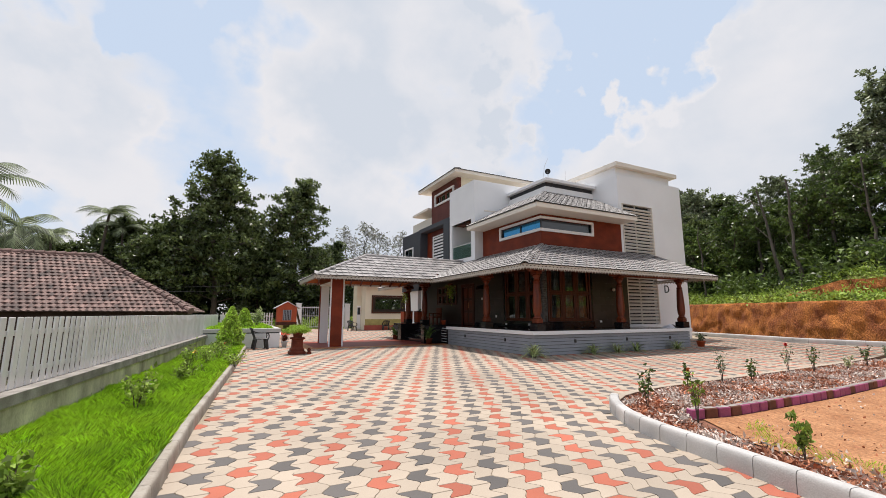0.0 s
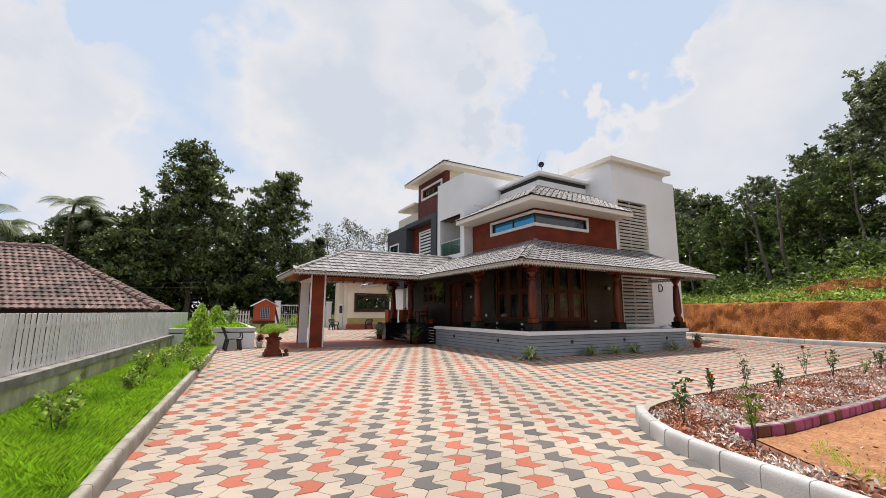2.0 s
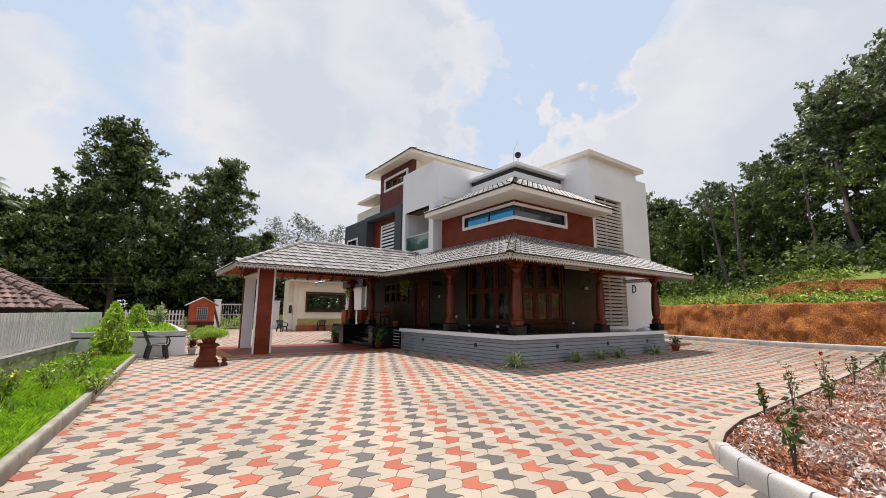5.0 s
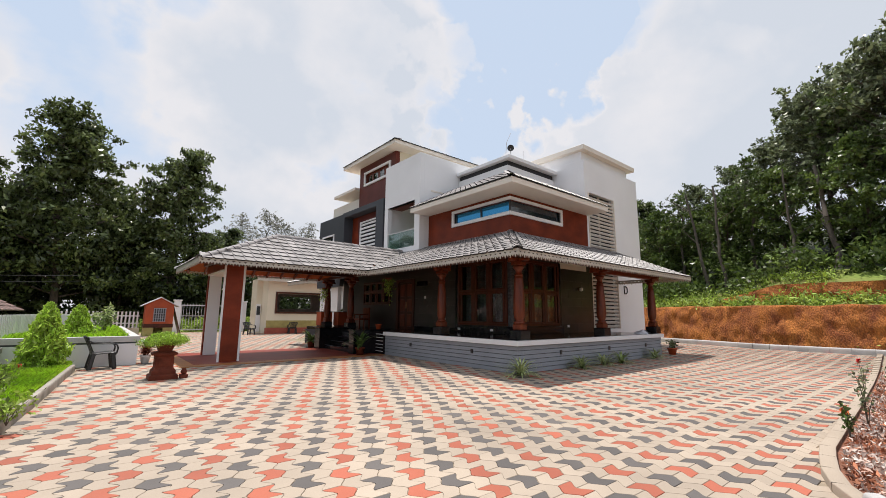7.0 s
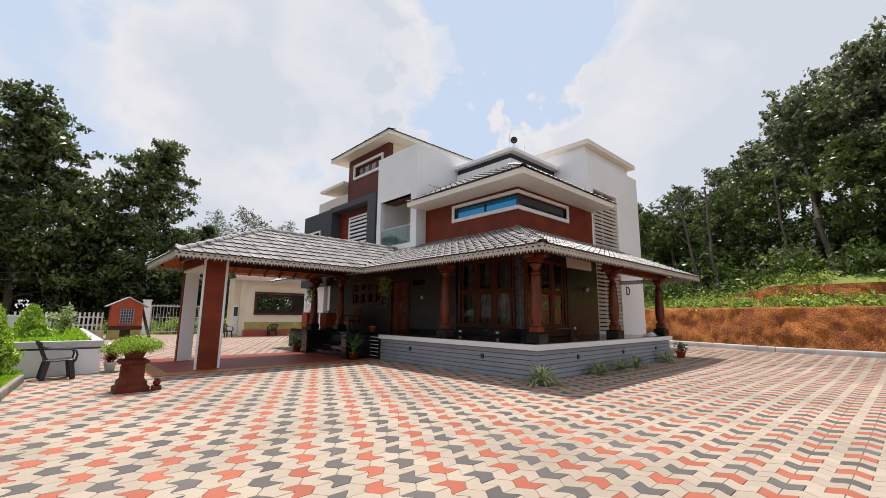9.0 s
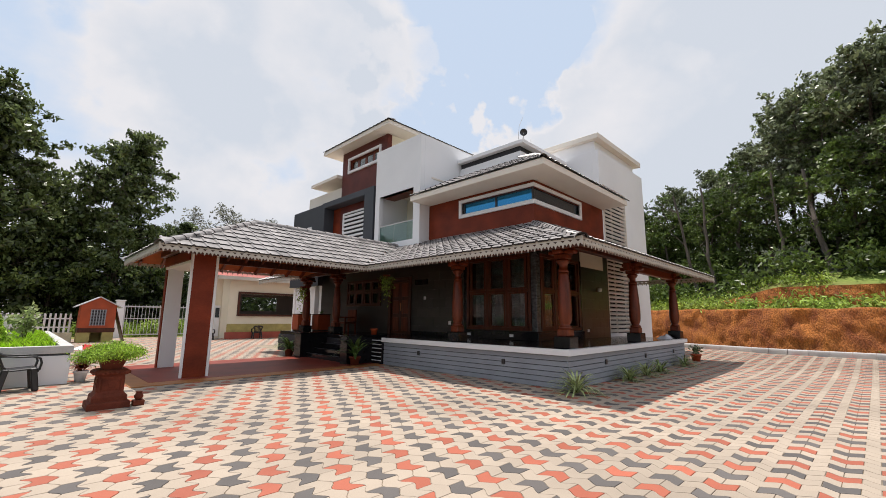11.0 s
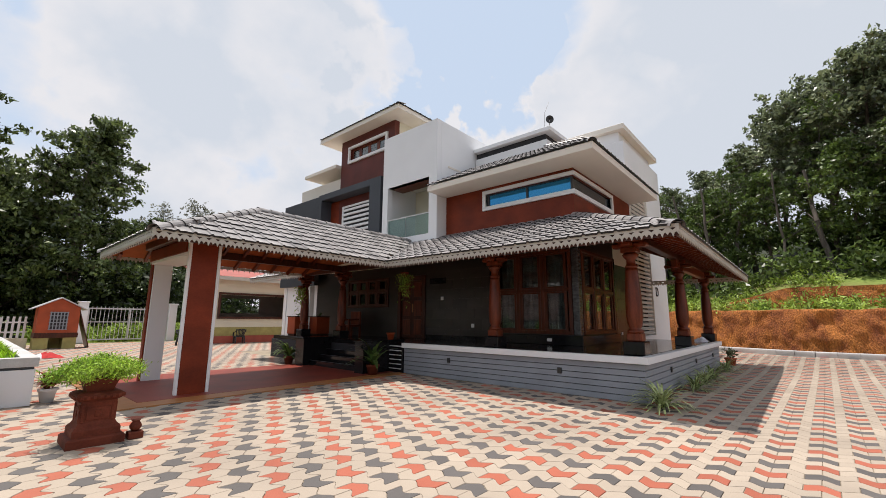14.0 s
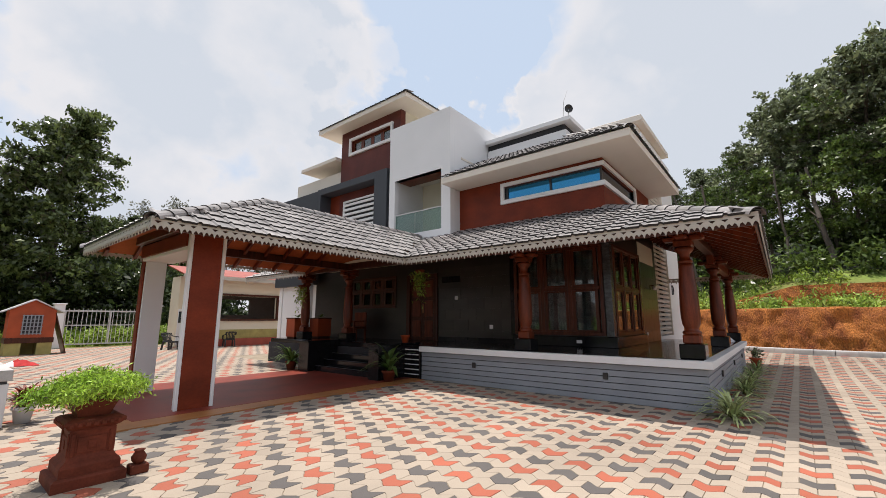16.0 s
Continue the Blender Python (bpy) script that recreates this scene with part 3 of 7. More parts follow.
kerb_run("kerb_flowerbed_side", arc[8:], 0.14, 0.085, 0.46, "low flat concrete kerb with an earth-stained inner face along the flower bed", "paver_cream", True, True)
kerb_run("kerb_bank", [(21.9, -6), (21.9, 5.3), (21.9, 8), (23.0, 11.7), (25.2, 19), (27.5, 26)], 0.2, 0.2, 0.6, "grey concrete kerb below the earth bank")

# ---- house ----
house = thing("house", (14, 17, 0), "white, charcoal and rust-red three-storey house with tiled roofs, pillared verandah", "house")
HP = house.location


def hpart(ob):
    ob.matrix_basis = Matrix.Translation(-HP)
    return ob


EZ = 3.02          # eave height, top of the tiles' lower edge
FX, FY = 8.06, 9.35
WX, WY = 11.4, 12.45


def W(name, *a, **k):
    return hpart(box(name, *a, parent=house, **k))


# plinth in grey grooved courses with a white band
for k in range(6):
    z0, z1 = k * 0.117, k * 0.117 + 0.103
    hpart(boxes("plinth_board", [((9.06, 10.26, z0), (9.3, 16.66, z1)), ((9.3, 10.26, z0), (17.6, 10.5, z1)), ((17.36, 10.5, z0), (17.6, 12.4, z1))], M["grey"], house, bevel=0.004))
W("plinth_core", (9.10, 10.30, -0.05), (17.56, 24.5, 0.70), M["joint_shade"])
hpart(boxes("plinth_band", [((8.97, 10.17, 0.702), (9.45, 16.68, 0.832)), ((9.45, 10.17, 0.702), (17.67, 10.62, 0.832)), ((17.3, 10.62, 0.702), (17.67, 12.4, 0.832))], M["white"], house, "white-painted band round the plinth", 0.006))
W("verandah_floor", (9.12, 10.32, 0.70), (17.5, 24.4, 0.838), M["granite"], label="polished black granite floor")
# striped side of the steps
W("step_side", (9.0, 16.68, 0.0), (9.1, 17.25, 0.80), M["granite"])
for k in range(6):
    W("stripe", (8.985, 16.70, 0.10 + 0.125 * k), (8.999, 17.2, 0.125 + 0.125 * k), M["white"], bevel=0.002)
steps = thing("entrance_steps", (8.6, 19.3, 0.0), "black granite entrance steps between low granite walls", "steps")
for k in range(5):
    o = box("tread", (8.3 + 0.30 * k, 17.62, 0), (9.6, 20.26, 0.165 * (k + 1)), M["granite"], steps, bevel=0.012)
    o.matrix_basis = Matrix.Translation(-steps.location)
    o = box("nosing", (8.28 + 0.30 * k, 17.625, 0.165 * (k + 1) + 0.001), (8.33 + 0.30 * k, 20.255, 0.165 * (k + 1) + 0.014), M["darkgrey"], steps, bevel=0.003)
    o.matrix_basis = Matrix.Translation(-steps.location)
for ya, yb in ((17.22, 17.60), (20.28, 20.78)):
    o = box("wing_wall", (8.05, ya, 0), (9.6, yb, 0.86), M["granite"], steps, bevel=0.01)
    o.matrix_basis = Matrix.Translation(-steps.location)
    o = box("coping", (8.0, ya - 0.03, 0.86), (9.6, yb + 0.03, 0.90), M["granite"], steps, bevel=0.008)
    o.matrix_basis = Matrix.Translation(-steps.location)

# ground-floor walls, clad in dark slate
win_w, win_s = (12.62, 15.15, 1.12, 3.45), (11.62, 14.1, 1.12, 3.45)
hpart(wall_with_holes("wall_west", "x", WX, 0.25, WY, 25.0, 0.83, 4.4, [win_w, (18.05, 19.45, 0.83, 3.08), (20.0, 22.6, 1.95, 3.1)], M["slate"], house))
hpart(wall_with_holes("wall_south", "y", WY, 0.25, WX, 16.4, 0.83, 4.4, [win_s], M["slate"], house))
# lighter render on the wall heads, below the verandah ceiling
W("slate_return", (16.39, 12.47, 0.84), (16.59, 12.498, 4.2), M["slate"], bevel=0.002)
W("wall_head_south", (14.25, WY - 0.02, 3.3), (16.1, WY - 0.002, 3.9), M["cream"], bevel=0.002)
W("wall_head_west", (WX - 0.02, 19.8, 3.5), (WX - 0.002, 24.0, 3.9), M["cream"], bevel=0.002)
# slate courses over the walls, set proud
sl_me = {}
for axis, u0, u1 in (("x", 15.3, 18.0), ("y", 14.15, 16.4)):
    for r in range(7):
        u = u0 - (0.3 if r % 2 else 0.0)
        while u < u1:
            a, b = max(u, u0), min(u + 0.6, u1)
            u += 0.6
            if b - a < 0.08:
                continue
            z0 = 0.86 + r * 0.33
            lo, hi = ((WX - 0.012, a + 0.003, z0 + 0.003), (WX - 0.001, b - 0.003, z0 + 0.327)) if axis == "x" else ((a + 0.003, WY - 0.012, z0 + 0.003), (b - 0.003, WY - 0.001, z0 + 0.327))
            W("wall_tile", lo, hi, M["slate"], bevel=0.002)
W("skirting_west", (WX - 0.03, 15.16, 0.838), (WX - 0.013, 18.0, 0.98), M["granite"], bevel=0.003)
W("window_plinth", (WX - 0.12, 12.33, 0.838), (WX - 0.001, 15.2, 1.10), M["granite"], label="black granite ledge below the corner window", bevel=0.01)
W("window_plinth", (WX + 0.001, 12.33, 0.838), (14.2, WY - 0.001, 1.10), M["granite"], label="black granite ledge below the corner window", bevel=0.01)


def joinery(name, axis, at, u0, u1, z0, z1, cols, split, label, wood="windowwood", depth=0.10, curtain=True):
    """A timber window: frame, mullions, panes and a curtain behind."""
    root = new(name)
    root.parent = house
    root.matrix_basis = Matrix.Translation(-HP)
    root["label"] = label

    def lo_hi(ua, ub, za, zb, d0, d1):
        return ((at + d0, ua, za), (at + d1, ub, zb)) if axis == "x" else ((ua, at + d0, za), (ub, at + d1, zb))
    fr = [lo_hi(u0, u1, z0, z0 + 0.09, -0.05, depth), lo_hi(u0, u1, z1 - 0.09, z1, -0.05, depth), lo_hi(u0, u0 + 0.09, z0 + 0.09, z1 - 0.09, -0.05, depth), lo_hi(u1 - 0.09, u1, z0 + 0.09, z1 - 0.09, -0.05, depth)]
    boxes("frame", fr, M[wood], root, bevel=0.01)
    w = (u1 - u0 - 0.18) / cols
    zc = z0 + (z1 - z0) * split
    for k in range(1, cols):
        u = u0 + 0.09 + w * k
        boxes("mullion", [lo_hi(u - 0.055, u + 0.055, z0 + 0.09, z1 - 0.09, -0.045, depth)], M[wood], root, bevel=0.012)
    boxes("transom", [lo_hi(u0 + 0.09, u1 - 0.09, zc - 0.05, zc + 0.05, -0.04, depth)], M[wood], root, bevel=0.012)
    for k in range(cols):
        for za, zb in ((z0 + 0.09, zc - 0.05), (zc + 0.05, z1 - 0.09)):
            a, b = u0 + 0.09 + w * k + 0.05, u0 + 0.09 + w * (k + 1) - 0.05
            boxes("sash", [lo_hi(a, a + 0.085, za, zb, -0.02, 0.06), lo_hi(b - 0.085, b, za, zb, -0.02, 0.06), lo_hi(a, b, za, za + 0.045, -0.021, 0.06), lo_hi(a, b, zb - 0.045, zb, -0.021, 0.06)], M[wood], root, bevel=0.004)
            boxes("pane", [lo_hi(a + 0.04, b - 0.04, za + 0.04, zb - 0.04, 0.01, 0.018)], M["glass"], root)
    if curtain:
        v, f = [], []
        for s in range(49):
            u = u0 + 0.1 + (u1 - u0 - 0.2) * s / 48
            d = 0.33 + 0.03 * math.sin(s * 1.7)
            for z in (z0 + 0.05, z1 - 0.05):
                v.append((at + d, u, z) if axis == "x" else (u, at + d, z))
        f = [(2 * s, 2 * s + 2, 2 * s + 3, 2 * s + 1) for s in range(48)]
        raw("curtain", v, f, M["curtain"], root)
    return root


joinery("corner_window_west", "x", WX, *win_w, 3, 0.52, "teak casement window with lace curtains behind the panes")
joinery("corner_window_south", "y", WY, *win_s, 3, 0.52, "teak casement window with lace curtains behind the panes")
W("corner_stone", (WX - 0.03, WY - 0.03, 1.10), (WX + 0.2, WY + 0.15, 3.46), M["cornerstone"], label="glossy dark stone-faced corner post", bevel=0.01)
W("window_cheek", (14.1, WY - 0.05, 1.10), (14.2, WY, 3.46), M["granite"], bevel=0.004)
W("window_cheek", (WX - 0.05, 15.15, 1.10), (WX, 15.27, 3.46), M["granite"], bevel=0.004)

# front door and the window beside it
door = new("front_door")
door.parent = house
door.matrix_basis = Matrix.Translation(-HP)
door["label"] = "carved dark teak double front door, shut"
boxes("door_frame", [((WX - 0.06, 18.05, 0.838), (WX + 0.16, 18.19, 3.07)), ((WX - 0.06, 19.31, 0.838), (WX + 0.16, 19.45, 3.07)), ((WX - 0.06, 18.19, 2.92), (WX + 0.16, 19.31, 3.07))], M["darkwood"], door, bevel=0.012)
for a, b in ((18.195, 18.745), (18.755, 19.305)):
    leaf = boxes("door_leaf", [((WX + 0.04, a, 0.845), (WX + 0.09, b, 2.915))], M["darkwood"], door, bevel=0.006)
    for z in (0.95, 1.62, 2.29):
        boxes("door_panel", [((WX + 0.015, a + 0.09, z), (WX + 0.039, b - 0.09, z + 0.55))], M["wood"], leaf, bevel=0.018)
boxes("handle", [((WX - 0.02, 18.68, 1.75), (WX + 0.014, 18.72, 2.05))], M["ochre"], door, "brass handle", 0.008)
joinery("hall_window", "x", WX, 20.0, 22.6, 1.95, 3.1, 4, 0.55, "dark teak window over the porch", "darkwood", 0.1, False)
W("dark_board", (WX - 0.02, 17.1, 2.72), (WX - 0.013, 17.85, 2.92), M["granite"], label="small dark name board beside the door", bevel=0.002)
for y, z in ((17.2, 2.15), (15.9, 1.25)):
    W("switch_plate", (WX - 0.03, y, z), (WX - 0.013, y + 0.12, z + 0.12), M["white"], label="white switch plate", bevel=0.004)
for x, z in ((14.6, 1.05),):
    W("switch_plate", (x, WY - 0.03, z), (x + 0.13, WY - 0.013, z + 0.09), M["white"], label="white switch plate", bevel=0.004)
for y in (13.2, 14.9):
    W("switch_plate", (WX - 0.14, y, 0.93), (WX - 0.121, y + 0.14, 1.01), M["white"], label="white switch plate", bevel=0.004)
for y in (11.9, 14.95):
    W("vent_block", (9.03, y, 0.40), (9.065, y + 0.09, 0.52), M["black"], bevel=0.006)
for x in (10.9, 13.6, 16.2):
    W("vent_block", (x, 10.23, 0.40), (x + 0.09, 10.265, 0.52), M["black"], bevel=0.006)

# closed rooms behind the glass, their dimness put into the wall colour
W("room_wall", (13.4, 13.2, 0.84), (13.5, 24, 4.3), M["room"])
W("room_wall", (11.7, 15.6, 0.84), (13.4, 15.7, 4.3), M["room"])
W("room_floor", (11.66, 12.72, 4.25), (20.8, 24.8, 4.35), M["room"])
W("wall_north", (11.4, 25.0, 0.0), (21.0, 25.25, 7.0), M["white"])
W("wall_east", (21.0, 12.75, -0.2), (21.25, 25.0, 8.2), M["white"])

# upper floor: rust-red walls with a ribbon window round the corner
uw_w, uw_s = (12.41, 15.40, 5.12, 5.52), (11.41, 14.38, 5.12, 5.52)
hpart(wall_with_holes("upper_wall_west", "x", WX, 0.2, WY, 17.11, 4.38, 5.85, [(WY, 15.40, 5.12, 5.52)], M["red"], house))
hpart(wall_with_holes("upper_wall_south", "y", WY, 0.2, WX + 0.2, 16.375, 4.38, 5.85, [(WX, 14.38, 5.12, 5.52)], M["red"], house))
rw = new("ribbon_window")
rw.parent = house
rw.matrix_basis = Matrix.Translation(-HP)
rw["label"] = "blue-tinted ribbon window wrapping the corner in a thick white surround"
ox, oy = WX - 0.06, WY - 0.06
boxes("surround", [((ox, oy, 4.98), (WX + 0.15, 15.52, 5.11)), ((WX + 0.15, oy, 4.98), (14.5, WY + 0.15, 5.11)),
                   ((ox, oy, 5.53), (WX + 0.15, 15.52, 5.64)), ((WX + 0.15, oy, 5.53), (14.5, WY + 0.15, 5.64)),
                   ((ox, 15.40, 5.11), (WX + 0.15, 15.52, 5.53)), ((14.38, oy, 5.11), (14.5, WY + 0.15, 5.53))], M["white"], rw, bevel=0.006)
boxes("pane", [((WX + 0.06, WY + 0.07, 5.11), (WX + 0.08, 13.9, 5.53))], M["blue_glass"], rw)
boxes("pane", [((WX + 0.06, 13.94, 5.11), (WX + 0.08, 15.40, 5.53))], M["blue_glass"], rw)
boxes("pane", [((WX + 0.08, WY + 0.06, 5.11), (14.38, WY + 0.08, 5.53))], M["darkglass"], rw)
boxes("post", [((WX + 0.04, WY + 0.04, 5.11), (WX + 0.09, WY + 0.09, 5.53))], M["black"], rw)
boxes("rail", [((WX + 0.03, 12.55, 5.48), (WX + 0.05, 15.38, 5.53)), ((WX + 0.03, 13.89, 5.11), (WX + 0.055, 13.95, 5.48)), ((WX + 0.03, 15.30, 5.11), (WX + 0.055, 15.40, 5.48))], M["black"], rw)

# parapet box over the upper roof; a near-black strip paints its slot's shade
QX, QY = 13.15, 14.05
W("parapet_south", (QX, QY, 6.3), (16.37, QY + 0.25, 7.70), M["white"])
W("parapet_west", (QX, QY + 0.25, 6.3), (QX + 0.25, 17.1, 7.70), M["white"])
hpart(boxes("parapet_slot", [((QX + 0.08, QY + 0.08, 7.70), (QX + 0.2, 17.1, 7.93)), ((QX + 0.2, QY + 0.08, 7.70), (16.37, QY + 0.2, 7.93))], M["joint_shade"], house))
W("parapet_slab", (QX - 0.14, QY - 0.20, 7.93), (16.37, 17.1, 8.08), M["white"], bevel=0.01)

# tall white block with the louvred strip
lv = (16.64, 18.80, 0.95, 6.87)
hpart(wall_with_holes("block_south", "y", 12.50, 0.25, 16.38, 21.25, -0.2, 8.30, [lv], M["white"], house))
W("block_west", (16.38, 12.75, 4.0), (16.63, 17.0, 8.30), M["white"])
W("block_slab", (16.33, 12.44, 8.78), (21.05, 17.5, 9.0), M["soffit"], bevel=0.01)
W("block_collar", (16.55, 12.7, 8.30), (20.7, 17.3, 8.78), M["white"])
W("block_top", (16.63, 12.76, 8.0), (21.2, 24.8, 8.2), M["white"])
louvre = new("louvre_screen")
louvre.parent = house
louvre.matrix_basis = Matrix.Translation(-HP)
louvre["label"] = "tall strip of white horizontal louvre slats"
bm = bmesh.new()
add_box(bm, (-1.08, -0.05, -0.045), (1.08, 0.05, 0.045), 0.008, m=pose(0, 0, 0, 32, 0, 0))
slat_me = bpy.data.meshes.new("slat")
bm.to_mesh(slat_me)
bm.free()
slat_me.materials.append(M["slat"])
z = 1.05
while z < 6.8:
    o = new("slat", slat_me)
    o.parent = louvre
    o.location = (17.72, 12.57, z)
    z += 0.165
# near-black sheet paints the shade between the slats
boxes("louvre_back", [((16.64, 12.72, 0.95), (18.80, 12.74, 6.87))], M["joint_shade"], louvre)
boxes("louvre_frame", [((16.60, 12.47, 0.95), (16.65, 12.6, 6.87)), ((18.79, 12.47, 0.95), (18.84, 12.6, 6.87)), ((17.70, 12.63, 0.95), (17.74, 12.68, 6.87))], M["soffit"], louvre)

# white balcony box
bal = (17.5, 19.68, 4.45, 6.5)
hpart(wall_with_holes("balcony_front", "x", 10.9, 0.22, 17.12, 19.97, 4.0, 8.6, [bal], M["white"], house))
W("balcony_side", (11.12, 17.12, 4.0), (14.5, 17.34, 8.6), M["white"])
W("balcony_side", (11.12, 19.75, 4.0), (12.6, 19.97, 8.6), M["white"])
W("balcony_roof", (11.12, 17.34, 6.72), (12.6, 19.75, 6.9), M["soffit"])
W("balcony_floor", (11.12, 17.34, 4.3), (12.6, 19.75, 4.45), M["granite"])
W("balcony_back", (12.5, 17.34, 4.45), (12.6, 19.75, 6.72), M["cream"])
W("balcony_beam", (10.905, 17.5, 6.5), (11.7, 19.68, 6.56), M["wood"], label="varnished timber lining over the balcony", bevel=0.004)
W("balcony_door", (12.42, 17.5, 4.46), (12.497, 18.75, 6.6), M["darkwood"], label="dark timber balcony door", bevel=0.01)
rail = new("balcony_rail")
rail.parent = house
rail.matrix_basis = Matrix.Translation(-HP)
rail["label"] = "frameless green-tinted glass balcony rail"
for a, b in ((17.51, 18.72), (18.75, 19.67)):
    boxes("pane", [((10.97, a, 4.46), (10.985, b, 5.2))], M["green_glass"], rail)
boxes("handrail", [((10.955, 17.5, 5.2), (11.0, 19.68, 5.24))], M["metal"], rail, bevel=0.006)

# stair tower
hpart(wall_with_holes("tower_west", "x", 11.44, 0.25, 19.97, 23.65, 4.0, 9.88, [(20.5, 22.95, 8.63, 9.18)], M["brownred"], house))
W("tower_south", (11.69, 19.97, 6.9), (16.0, 20.2, 9.88), M["cream"])
W("tower_north", (11.69, 23.4, 6.9), (16.0, 23.65, 9.88), M["cream"])
tw = new("tower_window")
tw.parent = house
tw.matrix_basis = Matrix.Translation(-HP)
tw["label"] = "wide tower window in a white surround with timber sashes"
boxes("surround", [((11.36, 20.38, 8.5), (11.6, 23.07, 8.625)), ((11.36, 20.38, 9.185), (11.6, 23.07, 9.30)), ((11.36, 20.38, 8.625), (11.6, 20.495, 9.185)), ((11.36, 22.955, 8.625), (11.6, 23.07, 9.185))], M["white"], tw, bevel=0.006)
for k in range(4):
    a, b = 20.5 + 0.6125 * k, 20.5 + 0.6125 * (k + 1)
    boxes("sash", [((11.52, a, 8.63), (11.57, a + 0.09, 9.18)), ((11.52, b - 0.09, 8.63), (11.57, b, 9.18)), ((11.521, a, 8.63), (11.569, b, 8.71)), ((11.521, a, 9.10), (11.569, b, 9.18))], M["wood"], tw, bevel=0.005)
    boxes("pane", [((11.54, a + 0.08, 8.7), (11.548, b - 0.08, 9.11))], M["glass"], tw)
W("tower_blind", (11.75, 20.3, 8.4), (11.77, 23.2, 9.4), M["curtain"])

# charcoal portal with its recess, and the wing beyond
hpart(boxes("portal", [((10.9, 20.13, 4.0), (11.5, 20.82, 7.15)), ((10.9, 20.82, 6.88), (11.5, 24.3, 7.15)), ((10.9, 24.3, 4.0), (11.5, 24.52, 7.15))], M["darkgrey"], house, "charcoal-painted box frame", 0.006))
hpart(wall_with_holes("wing_wall_west", "x", 10.9, 0.25, 24.52, 27.6, 3.0, 7.1, [(25.6, 27.0, 5.3, 6.0)], M["darkgrey"], house))
W("wing_pane", (11.0, 25.6, 5.3), (11.02, 27.0, 6.0), M["darkglass"])
hpart(boxes("wing_surround", [((10.86, 25.5, 5.2), (11.0, 27.1, 5.3)), ((10.86, 25.5, 6.0), (11.0, 27.1, 6.1)), ((10.86, 25.5, 5.3), (11.0, 25.6, 6.0)), ((10.86, 27.0, 5.3), (11.0, 27.1, 6.0))], M["white"], house))
W("recess_back", (11.44, 20.82, 4.0), (11.5, 24.3, 6.88), M["red"])
lw = new("recess_louvre")
lw.parent = house
lw.matrix_basis = Matrix.Translation(-HP)
lw["label"] = "white louvred window in the charcoal recess"
boxes("louvre_frame", [((11.36, 21.2, 4.4), (11.44, 21.28, 6.5)), ((11.36, 23.2, 4.4), (11.44, 23.3, 6.5)), ((11.36, 21.28, 6.42), (11.44, 23.2, 6.5))], M["white"], lw)
z = 4.45
while z < 6.4:
    boxes("slat", [((11.34, 21.28, z), (11.40, 23.2, z + 0.1))], M["white"], lw, bevel=0.008)
    z += 0.2
# dark sheet added behind the slats as the gaps' shade
boxes("louvre_back", [((11.41, 21.28, 4.4), (11.435, 23.2, 6.42))], M["joint_shade"], lw)
W("far_parapet", (11.6, 23.66, 7.0), (11.8, 27.3, 8.05), M["soffit"])
W("far_parapet", (11.8, 27.1, 7.0), (16, 27.3, 8.05), M["soffit"])
W("far_slab", (11.15, 23.67, 8.42), (15, 26.35, 8.58), M["soffit"], bevel=0.01)
W("far_room", (12.3, 23.7, 7.0), (15, 25.9, 8.42), M["white"])
W("terrace", (11.5, 17.1, 6.9), (20.9, 27.2, 6.98), M["soffit"])
W("wing_north", (11.15, 27.35, 0), (16, 27.6, 7.1), M["white"])
W("wing_lower", (11.2, 25.3, 0), (11.4, 27.35, 4.4), M["white"])

# ---- roofs ----
TW_, TL_, EXPO = 0.29, 0.40, 0.30
prof = [(0.0, 0.012), (0.02, 0.036), (0.05, 0.036), (0.075, 0.014), (0.17, 0.018), (0.29, 0.010)]


def tile_mesh(width=TW_, length=TL_):
    """One flat interlocking roof tile, its roll at one side; y runs up the slope."""
    v, f, fm = [], [], []
    n = len(prof)
    for y, lift in ((0.0, 0.042), (length, 0.006)):
        v += [(x, y, h + lift) for x, h in prof]
    v += [(x, 0.0, h + 0.004) for x, h in prof]
    for i in range(n - 1):
        f.append((i, i + 1, n + i + 1, n + i))
        fm.append(0)
        # front lip face, with the overlap's shade in its colour
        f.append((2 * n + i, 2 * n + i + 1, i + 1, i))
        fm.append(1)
    return v, f, fm


T_V, T_F, T_FM = tile_mesh()
tile_me = bpy.data.meshes.new("roof_tile")
tile_me.from_pydata(T_V, [], T_F)
tile_me.materials.append(M["tile"])
tile_me.materials.append(M["lipshade"])
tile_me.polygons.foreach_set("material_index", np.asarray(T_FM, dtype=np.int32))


def inside(poly, u, v):
    c = False
    for (x0, y0), (x1, y1) in zip(poly, poly[1:] + poly[:1]):
        if (y0 > v) != (y1 > v) and u < (x1 - x0) * (v - y0) / (y1 - y0) + x0:
            c = not c
    return c


